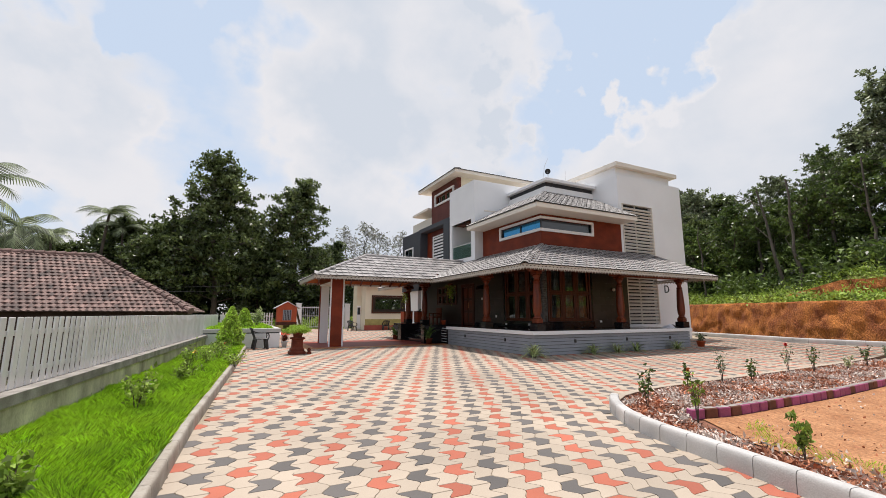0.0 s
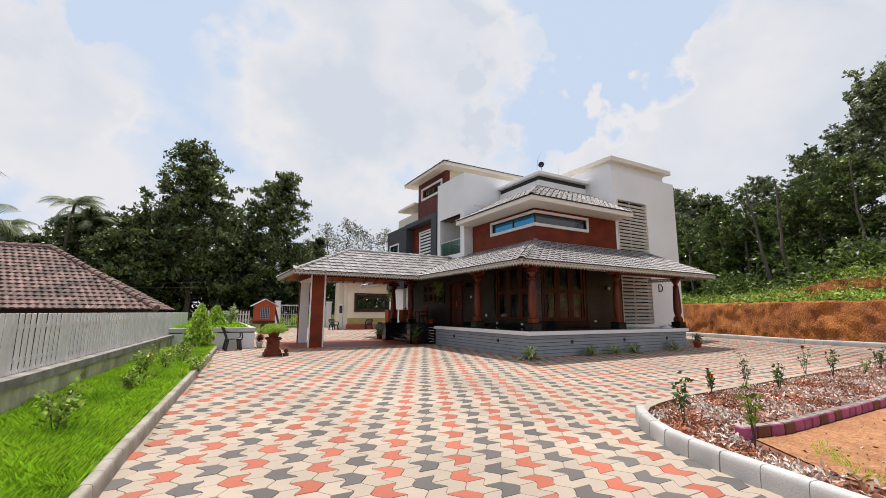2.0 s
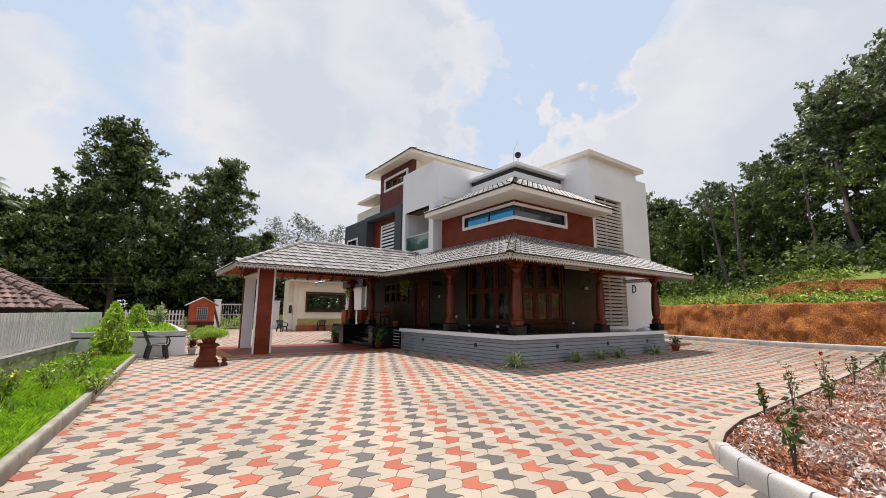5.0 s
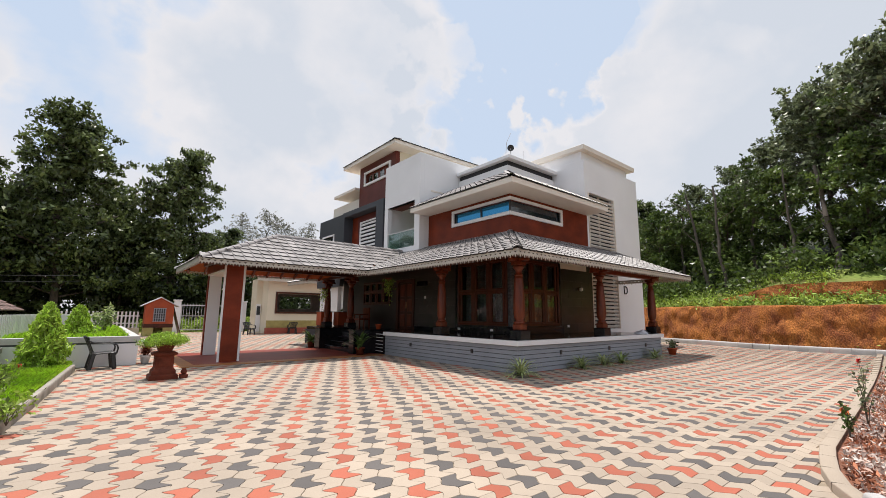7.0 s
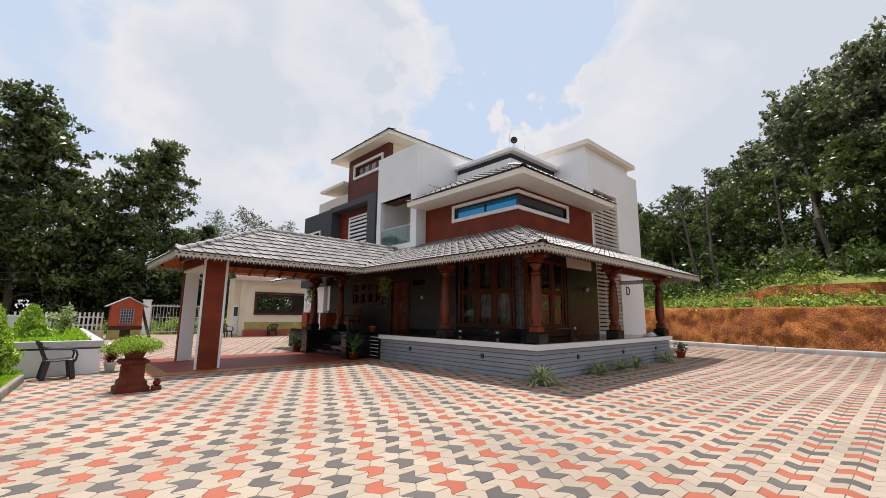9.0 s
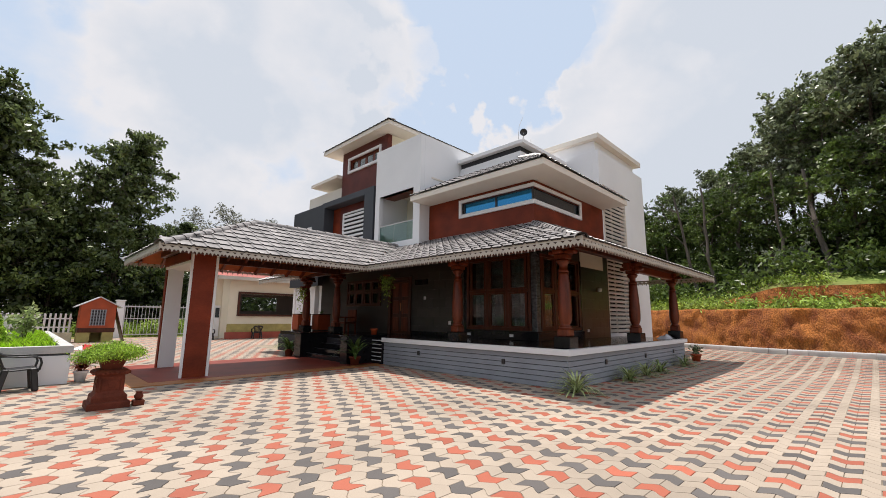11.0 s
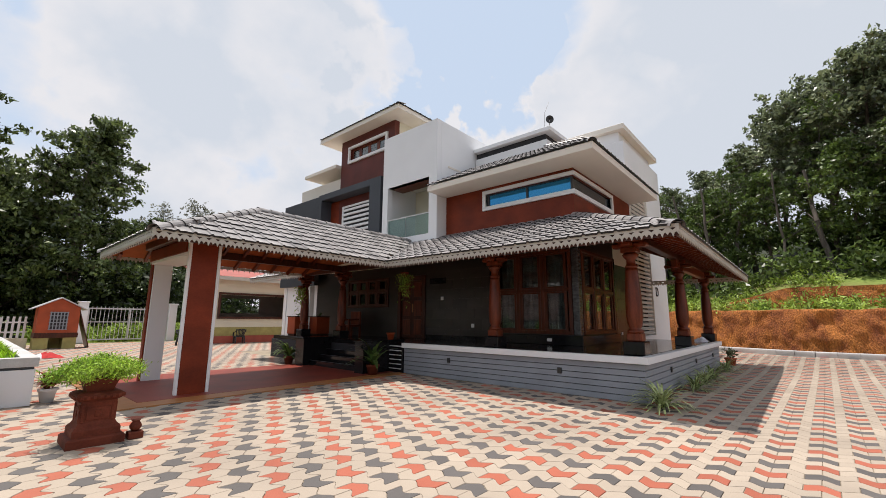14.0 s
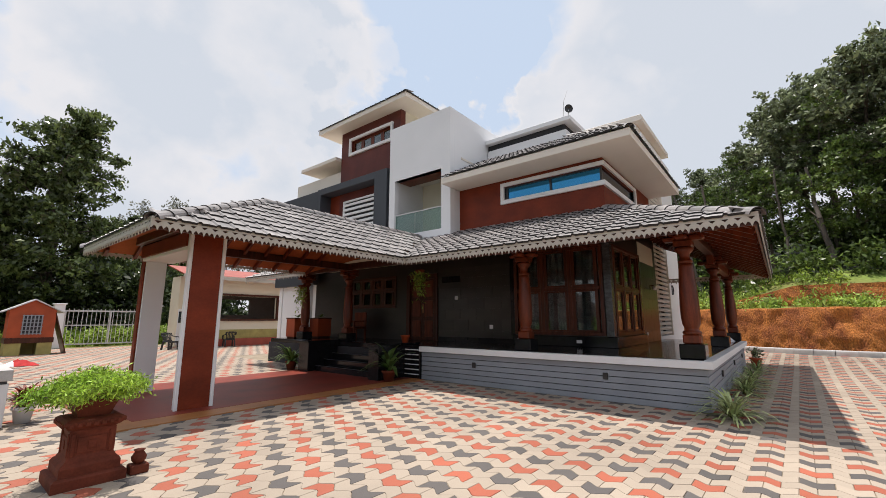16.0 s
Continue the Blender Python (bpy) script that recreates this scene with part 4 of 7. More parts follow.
def roof_slope(name, corners, single, under, mats=("tilej", "lipshade"), tile_part="tile"):
    """A tiled slope: corners in order, the first two along the eave. Deck below, courses of tiles above; single: tiles as pieces of their own."""
    c = [Vector(p) for p in corners]
    e = (c[1] - c[0]).normalized()
    nrm = e.cross(c[2] - c[1]).normalized()
    if nrm.z < 0:
        nrm = -nrm
    up = nrm.cross(e)
    if up.z < 0:
        up = -up
    flip = e.cross(up).z < 0
    m = Matrix.Identity(4)
    for i, a in enumerate((e, up, nrm)):
        m.col[i][:3] = a
    m.col[3][:3] = c[0]
    inv = m.inverted()
    poly = [tuple((inv @ p)[:2]) for p in c]
    root = new(name)
    root.parent = house
    root.matrix_basis = Matrix.Translation(-HP)
    deck_v = [p - nrm * 0.005 for p in c] + [p - nrm * 0.06 for p in c]
    k = len(c)
    raw("deck", deck_v, [tuple(range(k)), tuple(range(2 * k - 1, k - 1, -1))] + [(i, i + k, (i + 1) % k + k, (i + 1) % k) for i in range(k)], M[under], root)
    us, vs = [p[0] for p in poly], [p[1] for p in poly]
    V, F, FM, count = [], [], [], 0
    r = 0
    while r * EXPO < max(vs) - 0.06:
        v0 = r * EXPO - 0.05
        u = min(us)
        while u < max(us):
            if inside(poly, u + TW_ / 2, v0 + 0.2) or inside(poly, u + TW_ / 2, v0 + 0.06) and r == 0:
                jitter = Matrix.Translation((u, v0, random.uniform(0, 0.006)))
                tm = m @ jitter
                if flip:
                    tm = m @ jitter @ Matrix.Translation((TW_, 0, 0)) @ Matrix.Diagonal((-1, 1, 1, 1))
                if single and count < 300:
                    o = new(tile_part, tile_me)
                    o.parent = root
                    o.matrix_basis = tm
                    count += 1
                else:
                    n0 = len(V)
                    V += [tm @ Vector(p) for p in T_V]
                    F += [tuple(i + n0 for i in q) for q in T_F]
                    FM += T_FM
            u += TW_
        r += 1
    if V:
        o = raw("tile_rest", V, F, [M[mats[0]], M[mats[1]]], root, fm=FM)
        o["kind"] = "stuff"
    return root


def cap_line(a, b, lift=0.05, r=0.105, step=0.33):
    """Half-round ridge caps laid from the lower end a up to b."""
    a, b = Vector(a), Vector(b)
    d = (b - a).normalized()
    n = max(1, int((b - a).length / step))
    side = d.cross(Vector((0, 0, 1))).normalized()
    upv = side.cross(d)
    root = new("ridge_caps")
    root.parent = house
    root.matrix_basis = Matrix.Translation(-HP)
    for k in range(n):
        p0, p1 = a + (b - a) * (k / n) - d * 0.05, a + (b - a) * ((k + 1) / n)
        v = []
        for p, rr in ((p0, r * 1.14), (p1, r * 0.95), (p0, r * 1.0)):
            for s in range(9):
                an = math.pi * (s / 8)
                v.append(p + side * rr * 1.15 * math.cos(an) + upv * (lift - 0.06 + rr * math.sin(an)))
        # the lower end ring is coloured near-black as shade under the cap
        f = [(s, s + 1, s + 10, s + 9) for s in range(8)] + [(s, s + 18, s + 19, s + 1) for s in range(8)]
        raw("ridge_cap", v, f, [M["tile"], M["lipshade"]], root, fm=[0] * 8 + [1] * 8, smooth=False)
    return root


WT, WTY = 4.36, 12.45
CX, CY0, CY1, CRX, CRY, CRZ = 2.70, 16.36, 20.52, 5.42, 18.44, 4.25
sw = (WT - EZ) / (WX - FX)
vx = FX + (CRZ - EZ) / sw
roof_slope("roof_west", [(FX, CY0, EZ), (FX, FY, EZ), (WX, WY, WT), (WX, CRY, WT), (vx, CRY, CRZ)], True, "clay")
roof_slope("roof_south", [(FX, FY, EZ), (18.4, FY, EZ), (18.4, WY, WT), (WX, WY, WT)], True, "clay")
roof_slope("carport_south", [(CX, CY0, EZ), (FX, CY0, EZ), (vx, CRY, CRZ), (CRX, CRY, CRZ)], True, "clay")
roof_slope("carport_west", [(CX, CY1, EZ), (CX, CY0, EZ), (CRX, CRY, CRZ)], False, "clay")
roof_slope("carport_north", [(FX, CY1, EZ), (CX, CY1, EZ), (CRX, CRY, CRZ), (vx, CRY, CRZ)], False, "clay")
roof_slope("roof_west_far", [(FX, 24.5, EZ), (FX, CY1, EZ), (vx, CRY, CRZ), (WX, CRY, WT), (WX, 24.5, WT)], False, "clay")
cap_line((FX, FY, EZ), (WX, WY, WT))
cap_line((CX, CY0, EZ), (CRX, CRY, CRZ))
cap_line((CX, CY1, EZ), (CRX, CRY, CRZ))
cap_line((CRX, CRY, CRZ), (vx, CRY, CRZ))
# upper roof
UX, UY, UZ, UT = 10.42, 11.5, 5.93, 7.36
roof_slope("upper_roof_west", [(UX, 17.12, UZ), (UX, UY, UZ), (13.15, 14.05, UT), (13.15, 17.12, UT)], False, "soffit")
roof_slope("upper_roof_south", [(UX, UY, UZ), (16.37, UY, UZ), (16.37, 14.05, UT), (13.15, 14.05, UT)], False, "soffit")
cap_line((UX, UY, UZ), (13.15, 14.05, UT), r=0.09)
hpart(boxes("upper_fascia", [((UX - 0.02, UY - 0.02, UZ - 0.20), (UX + 0.02, 17.10, UZ - 0.01)), ((UX + 0.02, UY - 0.02, UZ - 0.20), (16.37, UY + 0.02, UZ - 0.01))], M["soffit"], house, bevel=0.004))
hpart(boxes("upper_soffit", [((UX + 0.02, UY + 0.02, UZ - 0.19), (WX - 0.01, 17.1, UZ - 0.15)), ((WX - 0.01, UY + 0.02, UZ - 0.19), (16.37, WY - 0.01, UZ - 0.15))], M["soffit"], house))
# tower roof
TX0, TX1, TY0, TY1, TZ = 10.84, 16.6, 19.15, 24.55, 9.86
tz = TZ + 0.75
tm_y = (TY0 + TY1) / 2
roof_slope("tower_roof_west", [(TX0, TY1, TZ), (TX0, TY0, TZ), (TX0 + 2.7, tm_y, tz)], False, "soffit")
roof_slope("tower_roof_south", [(TX0, TY0, TZ), (TX1, TY0, TZ), (TX1, tm_y, tz), (TX0 + 2.7, tm_y, tz)], False, "soffit")
cap_line((TX0, TY0, TZ), (TX0 + 2.7, tm_y, tz), r=0.08)
W("tower_soffit", (TX0 + 0.02, TY0 + 0.02, TZ - 0.16), (TX1, TY1, TZ - 0.12), M["soffit"])
hpart(boxes("tower_fascia", [((TX0 - 0.02, TY0 - 0.02, TZ - 0.17), (TX0 + 0.02, TY1, TZ + 0.02)), ((TX0 + 0.02, TY0 - 0.02, TZ - 0.17), (TX1, TY0 + 0.02, TZ + 0.02))], M["soffit"], house))


def lace(name, a, b):
    """A pierced fascia: rail, lattice with openings and a row of pointed drops."""
    a, b = Vector(a), Vector(b)
    d = (b - a)
    n = max(1, round(d.length / 0.16))
    step = d / n
    e = step.normalized()
    q = Vector((-e.y, e.x, 0)) * 0.006
    s = step.length
    V, F = [], []

    def poly(pts):
        n0 = len(V)
        V.extend(base + e * u + Vector((0, 0, z)) + q for u, z in pts)
        V.extend(base + e * u + Vector((0, 0, z)) - q for u, z in pts)
        k = len(pts)
        F.append(tuple(range(n0, n0 + k)))
        F.append(tuple(range(n0 + 2 * k - 1, n0 + k - 1, -1)))
        for i in range(k):
            F.append((n0 + i, n0 + k + i, n0 + k + (i + 1) % k, n0 + (i + 1) % k))
    for k in range(n):
        base = a + step * k
        poly([(0, 0), (s, 0), (s, -0.062), (0, -0.062)])
        poly([(0, -0.062), (0.030, -0.062), (s / 2, -0.105), (s / 2, -0.135)])
        poly([(s, -0.062), (s / 2, -0.135), (s / 2, -0.105), (s - 0.030, -0.062)])
        poly([(0, -0.062), (s / 2, -0.135), (s * 0.36, -0.150), (0, -0.112)])
        poly([(s, -0.062), (s, -0.112), (s * 0.64, -0.150), (s / 2, -0.135)])
        poly([(s * 0.36, -0.150), (s / 2, -0.135), (s * 0.64, -0.150), (s * 0.5, -0.215)])
        poly([(0, -0.112), (s * 0.20, -0.133), (0.0, -0.178)])
        poly([(s, -0.112), (s, -0.178), (s * 0.80, -0.133)])
    return hpart(raw(name, V, F, M["lace"], house, "off-white pierced fascia with pointed drops"))


fz = EZ + 0.03
lace("fascia_lace", (FX - 0.03, CY0 - 0.03, fz), (FX - 0.03, FY - 0.03, fz))
lace("fascia_lace", (FX - 0.03, FY - 0.03, fz), (18.42, FY - 0.03, fz))
lace("fascia_lace", (CX - 0.03, CY0 - 0.03, fz), (FX - 0.03, CY0 - 0.03, fz))
lace("fascia_lace", (CX - 0.03, CY1 + 0.03, fz), (CX - 0.03, CY0 - 0.03, fz))
lace("fascia_lace", (CX - 0.03, CY1 + 0.03, fz), (FX, CY1 + 0.03, fz))
lace("fascia_lace", (FX - 0.03, CY1 + 0.03, fz), (FX - 0.03, 24.5, fz))
lace("fascia_lace", (18.42, FY, fz), (18.42, 12.4, fz))
hpart(boxes("fascia_board", [((FX, FY, EZ - 0.16), (FX + 0.03, CY0, EZ - 0.02)), ((FX + 0.03, FY, EZ - 0.16), (18.4, FY + 0.03, EZ - 0.02)), ((CX, CY0, EZ - 0.15), (FX + 0.03, CY0 + 0.03, EZ - 0.02)), ((CX, CY0 + 0.03, EZ - 0.15), (CX + 0.03, CY1, EZ - 0.02))], M["darkwood"], house))
# verge at the east end
hpart(raw("verge_board", [(18.4, FY, EZ - 0.1), (18.4, WY, WT - 0.1), (18.4, WY, WT + 0.06), (18.4, FY, EZ + 0.06), (18.44, FY, EZ - 0.1), (18.44, WY, WT - 0.1), (18.44, WY, WT + 0.06), (18.44, FY, EZ + 0.06)],
          [(0, 1, 2, 3), (7, 6, 5, 4), (0, 4, 5, 1), (1, 5, 6, 2), (2, 6, 7, 3), (3, 7, 4, 0)], M["lace"], house))


def rafter(a, b, w=0.06, h=0.09, name="rafter", mat="darkwood"):
    a, b = Vector(a), Vector(b)
    d = (b - a).normalized()
    q = d.to_track_quat("X", "Z").to_matrix().to_4x4()
    bm = bmesh.new()
    add_box(bm, (-(b - a).length / 2, -w / 2, -h), ((b - a).length / 2, w / 2, 0), m=Matrix.Translation((a + b) / 2) @ q)
    return hpart(part(name, bm, M[mat], house))


dz = -0.085
sc = (CRZ - EZ) / (CRY - CY0)
for k in range(14):
    x = CX + 0.3 + k * 0.55
    t = min(1.0, (x - CX) / (CRX - CX))
    if x < FX + 0.3:
        for s in (1, -1):
            y0 = CY0 + 0.04 if s > 0 else CY1 - 0.04
            rafter((x, y0, EZ + dz + 0.02), (x, y0 + s * (CRY - CY0) * t * 0.98, EZ + dz + (CRZ - EZ) * t * 0.98), mat="wood")
for k in range(13):
    y = FY + 0.3 + k * 0.55
    t = min(1.0, (y - FY) / (WY - FY))
    rafter((FX + 0.04, y, EZ + dz + 0.015), (FX + (WX - FX) * t * 0.98, y, EZ + dz + (WT - EZ) * t * 0.98), mat="wood")
for k in range(18):
    x = FX + 0.3 + k * 0.57
    t = min(1.0, (x - FX) / (WX - FX))
    rafter((x, FY + 0.04, EZ + dz + 0.015), (x, FY + (WY - FY) * t * 0.98, EZ + dz + (WT - EZ) * t * 0.98), mat="wood")
# beams on the pillars
PX, PY = 9.44, 10.49
hpart(boxes("verandah_beam", [((PX - 0.09, PY - 0.09, 3.16), (PX + 0.09, 24.3, 3.36)), ((PX + 0.09, PY - 0.09, 3.16), (18.3, PY + 0.09, 3.36))], M["darkwood"], house, bevel=0.01))
hpart(boxes("tie_beam", [((13.2, PY - 0.075, 2.93), (18.1, PY + 0.075, 3.155))], M["wood"], house, "red-brown timber beam on the pillars", 0.01))
hpart(boxes("carport_beam", [((3.5, 17.3, 3.1), (9.33, 17.45, 3.3)), ((3.5, 19.9, 3.1), (9.33, 20.05, 3.3)), ((3.4, 17.45, 3.1), (3.52, 19.9, 3.28))], M["darkwood"], house, bevel=0.01))
hpart(boxes("purlin", [((4.9, 17.9, 3.62), (9.9, 17.97, 3.70)), ((4.9, 18.9, 3.62), (9.9, 18.97, 3.70))], M["darkwood"], house))


def pillar(x, y, z0, z1, label):
    root = new("pillar")
    root.parent = house
    root.matrix_basis = Matrix.Translation(Vector((x, y, z0)) - HP)
    root["label"] = label
    h = z1 - z0
    bm = bmesh.new()
    add_box(bm, (-0.20, -0.20, 0), (0.20, 0.20, 0.26), 0.015)
    part("base", bm, M["granite"], root, "black granite base block")
    bm = bmesh.new()
    add_box(bm, (-0.14, -0.14, 0.26), (0.14, 0.14, 0.42), 0.02)
    part("foot", bm, M["wood"], root)
    lathe("shaft", [(0.14, 0.42), (0.155, 0.45), (0.14, 0.48), (0.105, 0.50), (0.118, 0.54), (0.142, 0.60), (0.156, 0.72), (0.158, 0.92), (0.142, 1.30), (0.118, h - 0.68), (0.11, h - 0.62)], M["wood"], root, seg=28, flute=0.07)
    lathe("neck", [(0.105, h - 0.62), (0.125, h - 0.59), (0.105, h - 0.56), (0.085, h - 0.53), (0.085, h - 0.45), (0.125, h - 0.41), (0.16, h - 0.35), (0.12, h - 0.31)], M["wood"], root, seg=24)
    bm = bmesh.new()
    add_box(bm, (-0.15, -0.15, h - 0.31), (0.15, 0.15, h - 0.20), 0.015)
    add_box(bm, (-0.34, -0.10, h - 0.20), (0.34, 0.10, h - 0.10), 0.03)
    add_box(bm, (-0.10, -0.34, h - 0.199), (0.10, 0.34, h - 0.101), 0.03)
    add_box(bm, (-0.22, -0.22, h - 0.10), (0.22, 0.22, h), 0.015)
    part("capital", bm, M["wood"], root)
    return root


for x, y in ((PX, PY), (PX, 13.8), (13.68, PY), (17.5, PY), (PX, 20.25), (PX, 22.7)):
    pillar(x, y, 0.838, 3.16, "turned and fluted teak pillar on a granite block")

# carport pier: two legs joined at the head
pier = thing("carport_pier", (3.86, 18.7, 0), "rust-red clad carport pier with white reveals and an opening through it", "pier")


def pp(name, items, mat, label="", bevel=0.008):
    o = boxes(name, items, mat, pier, label, bevel)
    o.matrix_basis = Matrix.Translation(-pier.location)
    return o


pp("leg", [((3.57, 17.285, 0), (4.16, 17.42, 3.1))], M["white"])
pp("leg", [((3.64, 19.90, 0), (4.03, 20.12, 3.1))], M["white"])
pp("head", [((3.57, 17.42, 2.78), (4.16, 19.95, 3.1))], M["white"])
pp("cladding", [((3.60, 17.255, 0), (4.10, 17.284, 3.1))], M["red"], "rust-red stone cladding")
pp("cladding", [((3.535, 17.43, 2.84), (3.568, 19.94, 3.1)), ((3.605, 19.94, 0), (3.638, 20.12, 2.84))], M["red"], "rust-red stone cladding")
pp("corner_trim", [((3.54, 17.245, 0), (3.598, 17.284, 3.1))], M["white"])
pp("corner_trim", [((4.102, 17.245, 0), (4.165, 17.284, 3.1))], M["white"])

# carport floor
cfl = tagged(box("carport_floor", (2.9, 16.95, -0.05), (9.0, 21.0, 0.016), M["redfloor"]), "red oxide carport floor", "floor", kind="structure")
tagged(boxes("floor_border", [((2.5, 16.5, -0.05), (9.0, 16.95, 0.014)), ((2.5, 16.95, -0.05), (2.9, 21.0, 0.014))], M["ochre"], bevel=0.004), "ochre border of the carport floor", "floor", kind="structure")


# ---- plants ----
rng = np.random.default_rng(7)


def quads(name, V, mats, parent=None, label="", fm=None, tri=False):
    """A mesh of loose quads (or triangles) from an array of corners, made quickly."""
    k = 3 if tri else 4
    n = len(V) // k
    me = bpy.data.meshes.new(name)
    me.vertices.add(len(V))
    me.vertices.foreach_set("co", np.asarray(V, dtype=np.float32).ravel())
    me.loops.add(len(V))
    me.loops.foreach_set("vertex_index", np.arange(len(V), dtype=np.int32))
    me.polygons.add(n)
    me.polygons.foreach_set("loop_start", np.arange(0, len(V), k, dtype=np.int32))
    ob = link(name, me, mats if isinstance(mats, (list, tuple)) else [mats], parent, label)
    if fm is not None:
        me.polygons.foreach_set("material_index", np.asarray(fm, dtype=np.int32))
    me.update(calc_edges=True)
    me.validate()
    return ob


def leaves(P, size, droop=0.3, ratio=0.45, g=None):
    """Corner array of rhombic leaves at the points P."""
    g = g or rng
    n = len(P)
    d = g.normal(size=(n, 3))
    d[:, 2] -= droop
    d /= np.linalg.norm(d, axis=1)[:, None]
    s = np.cross(d, g.normal(size=(n, 3)))
    s /= np.linalg.norm(s, axis=1)[:, None] + 1e-9
    L = (size * g.uniform(0.45, 1.5, n))[:, None]
    nrm = np.cross(d, s) * L * 0.12
    V = np.empty((n, 4, 3))
    V[:, 0], V[:, 2] = P - d * L * 0.5, P + d * L * 0.5 - nrm
    V[:, 1], V[:, 3] = P + s * L * ratio * 0.5 + nrm, P - s * L * ratio * 0.5 + nrm
    return V.reshape(-1, 3)


def clumps(centres, radii, per, g=None):
    """Points scattered on the outer parts of uneven clumps."""
    g = g or rng
    out = []
    for c, r in zip(centres, radii):
        n = int(per * r * r)
        d = g.normal(size=(n, 3))
        d /= np.linalg.norm(d, axis=1)[:, None]
        out.append(np.asarray(c) + d * (r * g.uniform(0.12, 1.5, n))[:, None] * np.array([1, 1, 0.7]))
    return np.concatenate(out)


def make_tree(label, height, spread, bare, leaf, size, per, seed, category="tree", cone=0.6, limbs=34, twigs=6, bark="bark"):
    """A tapered trunk, limbs, and a crown of leaf clumps with gaps."""
    g = np.random.default_rng(seed)
    root = thing("tree", (0, 0, 0), label, category, "trees round the yard")
    bm = bmesh.new()
    pts = [np.array((0, 0, -0.4))]
    for k in range(1, 9):
        pts.append(np.array((g.normal(0, 0.012) * height * k / 4, g.normal(0, 0.012) * height * k / 4, height * 0.95 * k / 8)))
    r0 = height * 0.016
    for k in range(8):
        tube(bm, pts[k], pts[k + 1], r0 * (1 - k / 8.6), r0 * (1 - (k + 1) / 8.6), 7)
    C, R = [], []
    for k in range(limbs):
        f = bare + (1 - bare) * (k + g.uniform(0, 1)) / limbs
        i = min(7, int(f * 8 * 0.999))
        base = pts[i] + (pts[i + 1] - pts[i]) * (f * 8 - i)
        a = k * 2.4 + g.uniform(-0.4, 0.4)
        prof_r = spread * ((1 - f) * cone + (1 - cone) * math.sin(math.pi * min(1, (f - bare) / (1 - bare) * 0.85 + 0.15))) * g.uniform(0.55, 1.15)
        tip = base + np.array((math.cos(a) * prof_r, math.sin(a) * prof_r, prof_r * g.uniform(0.15, 0.6)))
        tube(bm, base, tip, r0 * 0.28 * (1.1 - f), r0 * 0.07, 5)
        for _ in range(twigs):
            s = g.uniform(0.38, 1.05)
            fork = base + (tip - base) * s
            end = fork + g.normal(0, 0.085 * spread + 0.12, 3) * np.array((1.2, 1.2, 0.9))
            tube(bm, fork, end, r0 * 0.06, r0 * 0.025, 3)
            C.append(end)
            R.append(spread * g.uniform(0.045, 0.125) * (1.1 - 0.3 * f))
    for k in range(5):
        C.append(pts[8] + g.normal(0, 0.25, 3))
        R.append(spread * 0.07)
    part("trunk", bm, M[bark], root)
    P = clumps(C, R, per, g)
    quads("crown", leaves(P, size, 0.5, 0.5, g), M[leaf], root)
    return root


def make_palm(label, height, frond, n, seed):
    g = np.random.default_rng(seed)
    root = thing("palm_tree", (0, 0, 0), label, "palm", "palms beyond the old house")
    bm = bmesh.new()
    p = np.array((0.0, 0.0, -0.3))
    bend = g.uniform(-0.05, 0.05, 2)
    for k in range(8):
        q = np.array((bend[0] * height * ((k + 1) / 8) ** 2, bend[1] * height * ((k + 1) / 8) ** 2, height * (k + 1) / 8))
        tube(bm, p, q, 0.16 * (1 - k * 0.05), 0.16 * (1 - (k + 1) * 0.05), 7)
        p = q
    part("trunk", bm, M["bark"], root)
    for k in range(n):
        a, el = k * 2.4 + g.uniform(-0.2, 0.2), g.uniform(-0.35, 1.1)
        V = []
        prev = p.copy()
        for s in range(16):
            t = (s + 1) / 16
            e = el - 1.5 * t
            cur = prev + np.array((math.cos(a) * math.cos(e), math.sin(a) * math.cos(e), math.sin(e))) * frond / 16
            side = np.array((-math.sin(a), math.cos(a), 0))
            w = frond * 0.24 * math.sin(math.pi * (0.12 + 0.85 * t))
            d = (cur - prev)
            for sg in (1, -1):
                tipv = cur + side * sg * w + d * 1.2 - np.array((0, 0, w * 0.55))
                V += [prev, prev + d * 0.45, tipv, tipv - d * 0.1]
                V += [prev + d * 0.5, prev + d * 0.95, tipv + d * 0.6, tipv + d * 0.5]
            V += [prev - side * 0.02, prev + side * 0.02, cur + side * 0.02, cur - side * 0.02]
            prev = cur
        quads("frond", np.array(V), M["leaf_a"], root)
    return root


def place(proto, spots):
    """The first spot takes the thing itself, the others copies: x, y, scale, turn."""
    for k, (x, y, s, a) in enumerate(spots):
        z = terrain(x, y)
        m = Matrix.LocRotScale((x, y, z), Euler((0, 0, a)), (s, s, s))
        if k == 0:
            proto.matrix_basis = m
        else:
            o = copy_thing(proto, Matrix.LocRotScale((x, y, z), Euler((0, 0, a)), None))
            o.scale = (s, s, s)


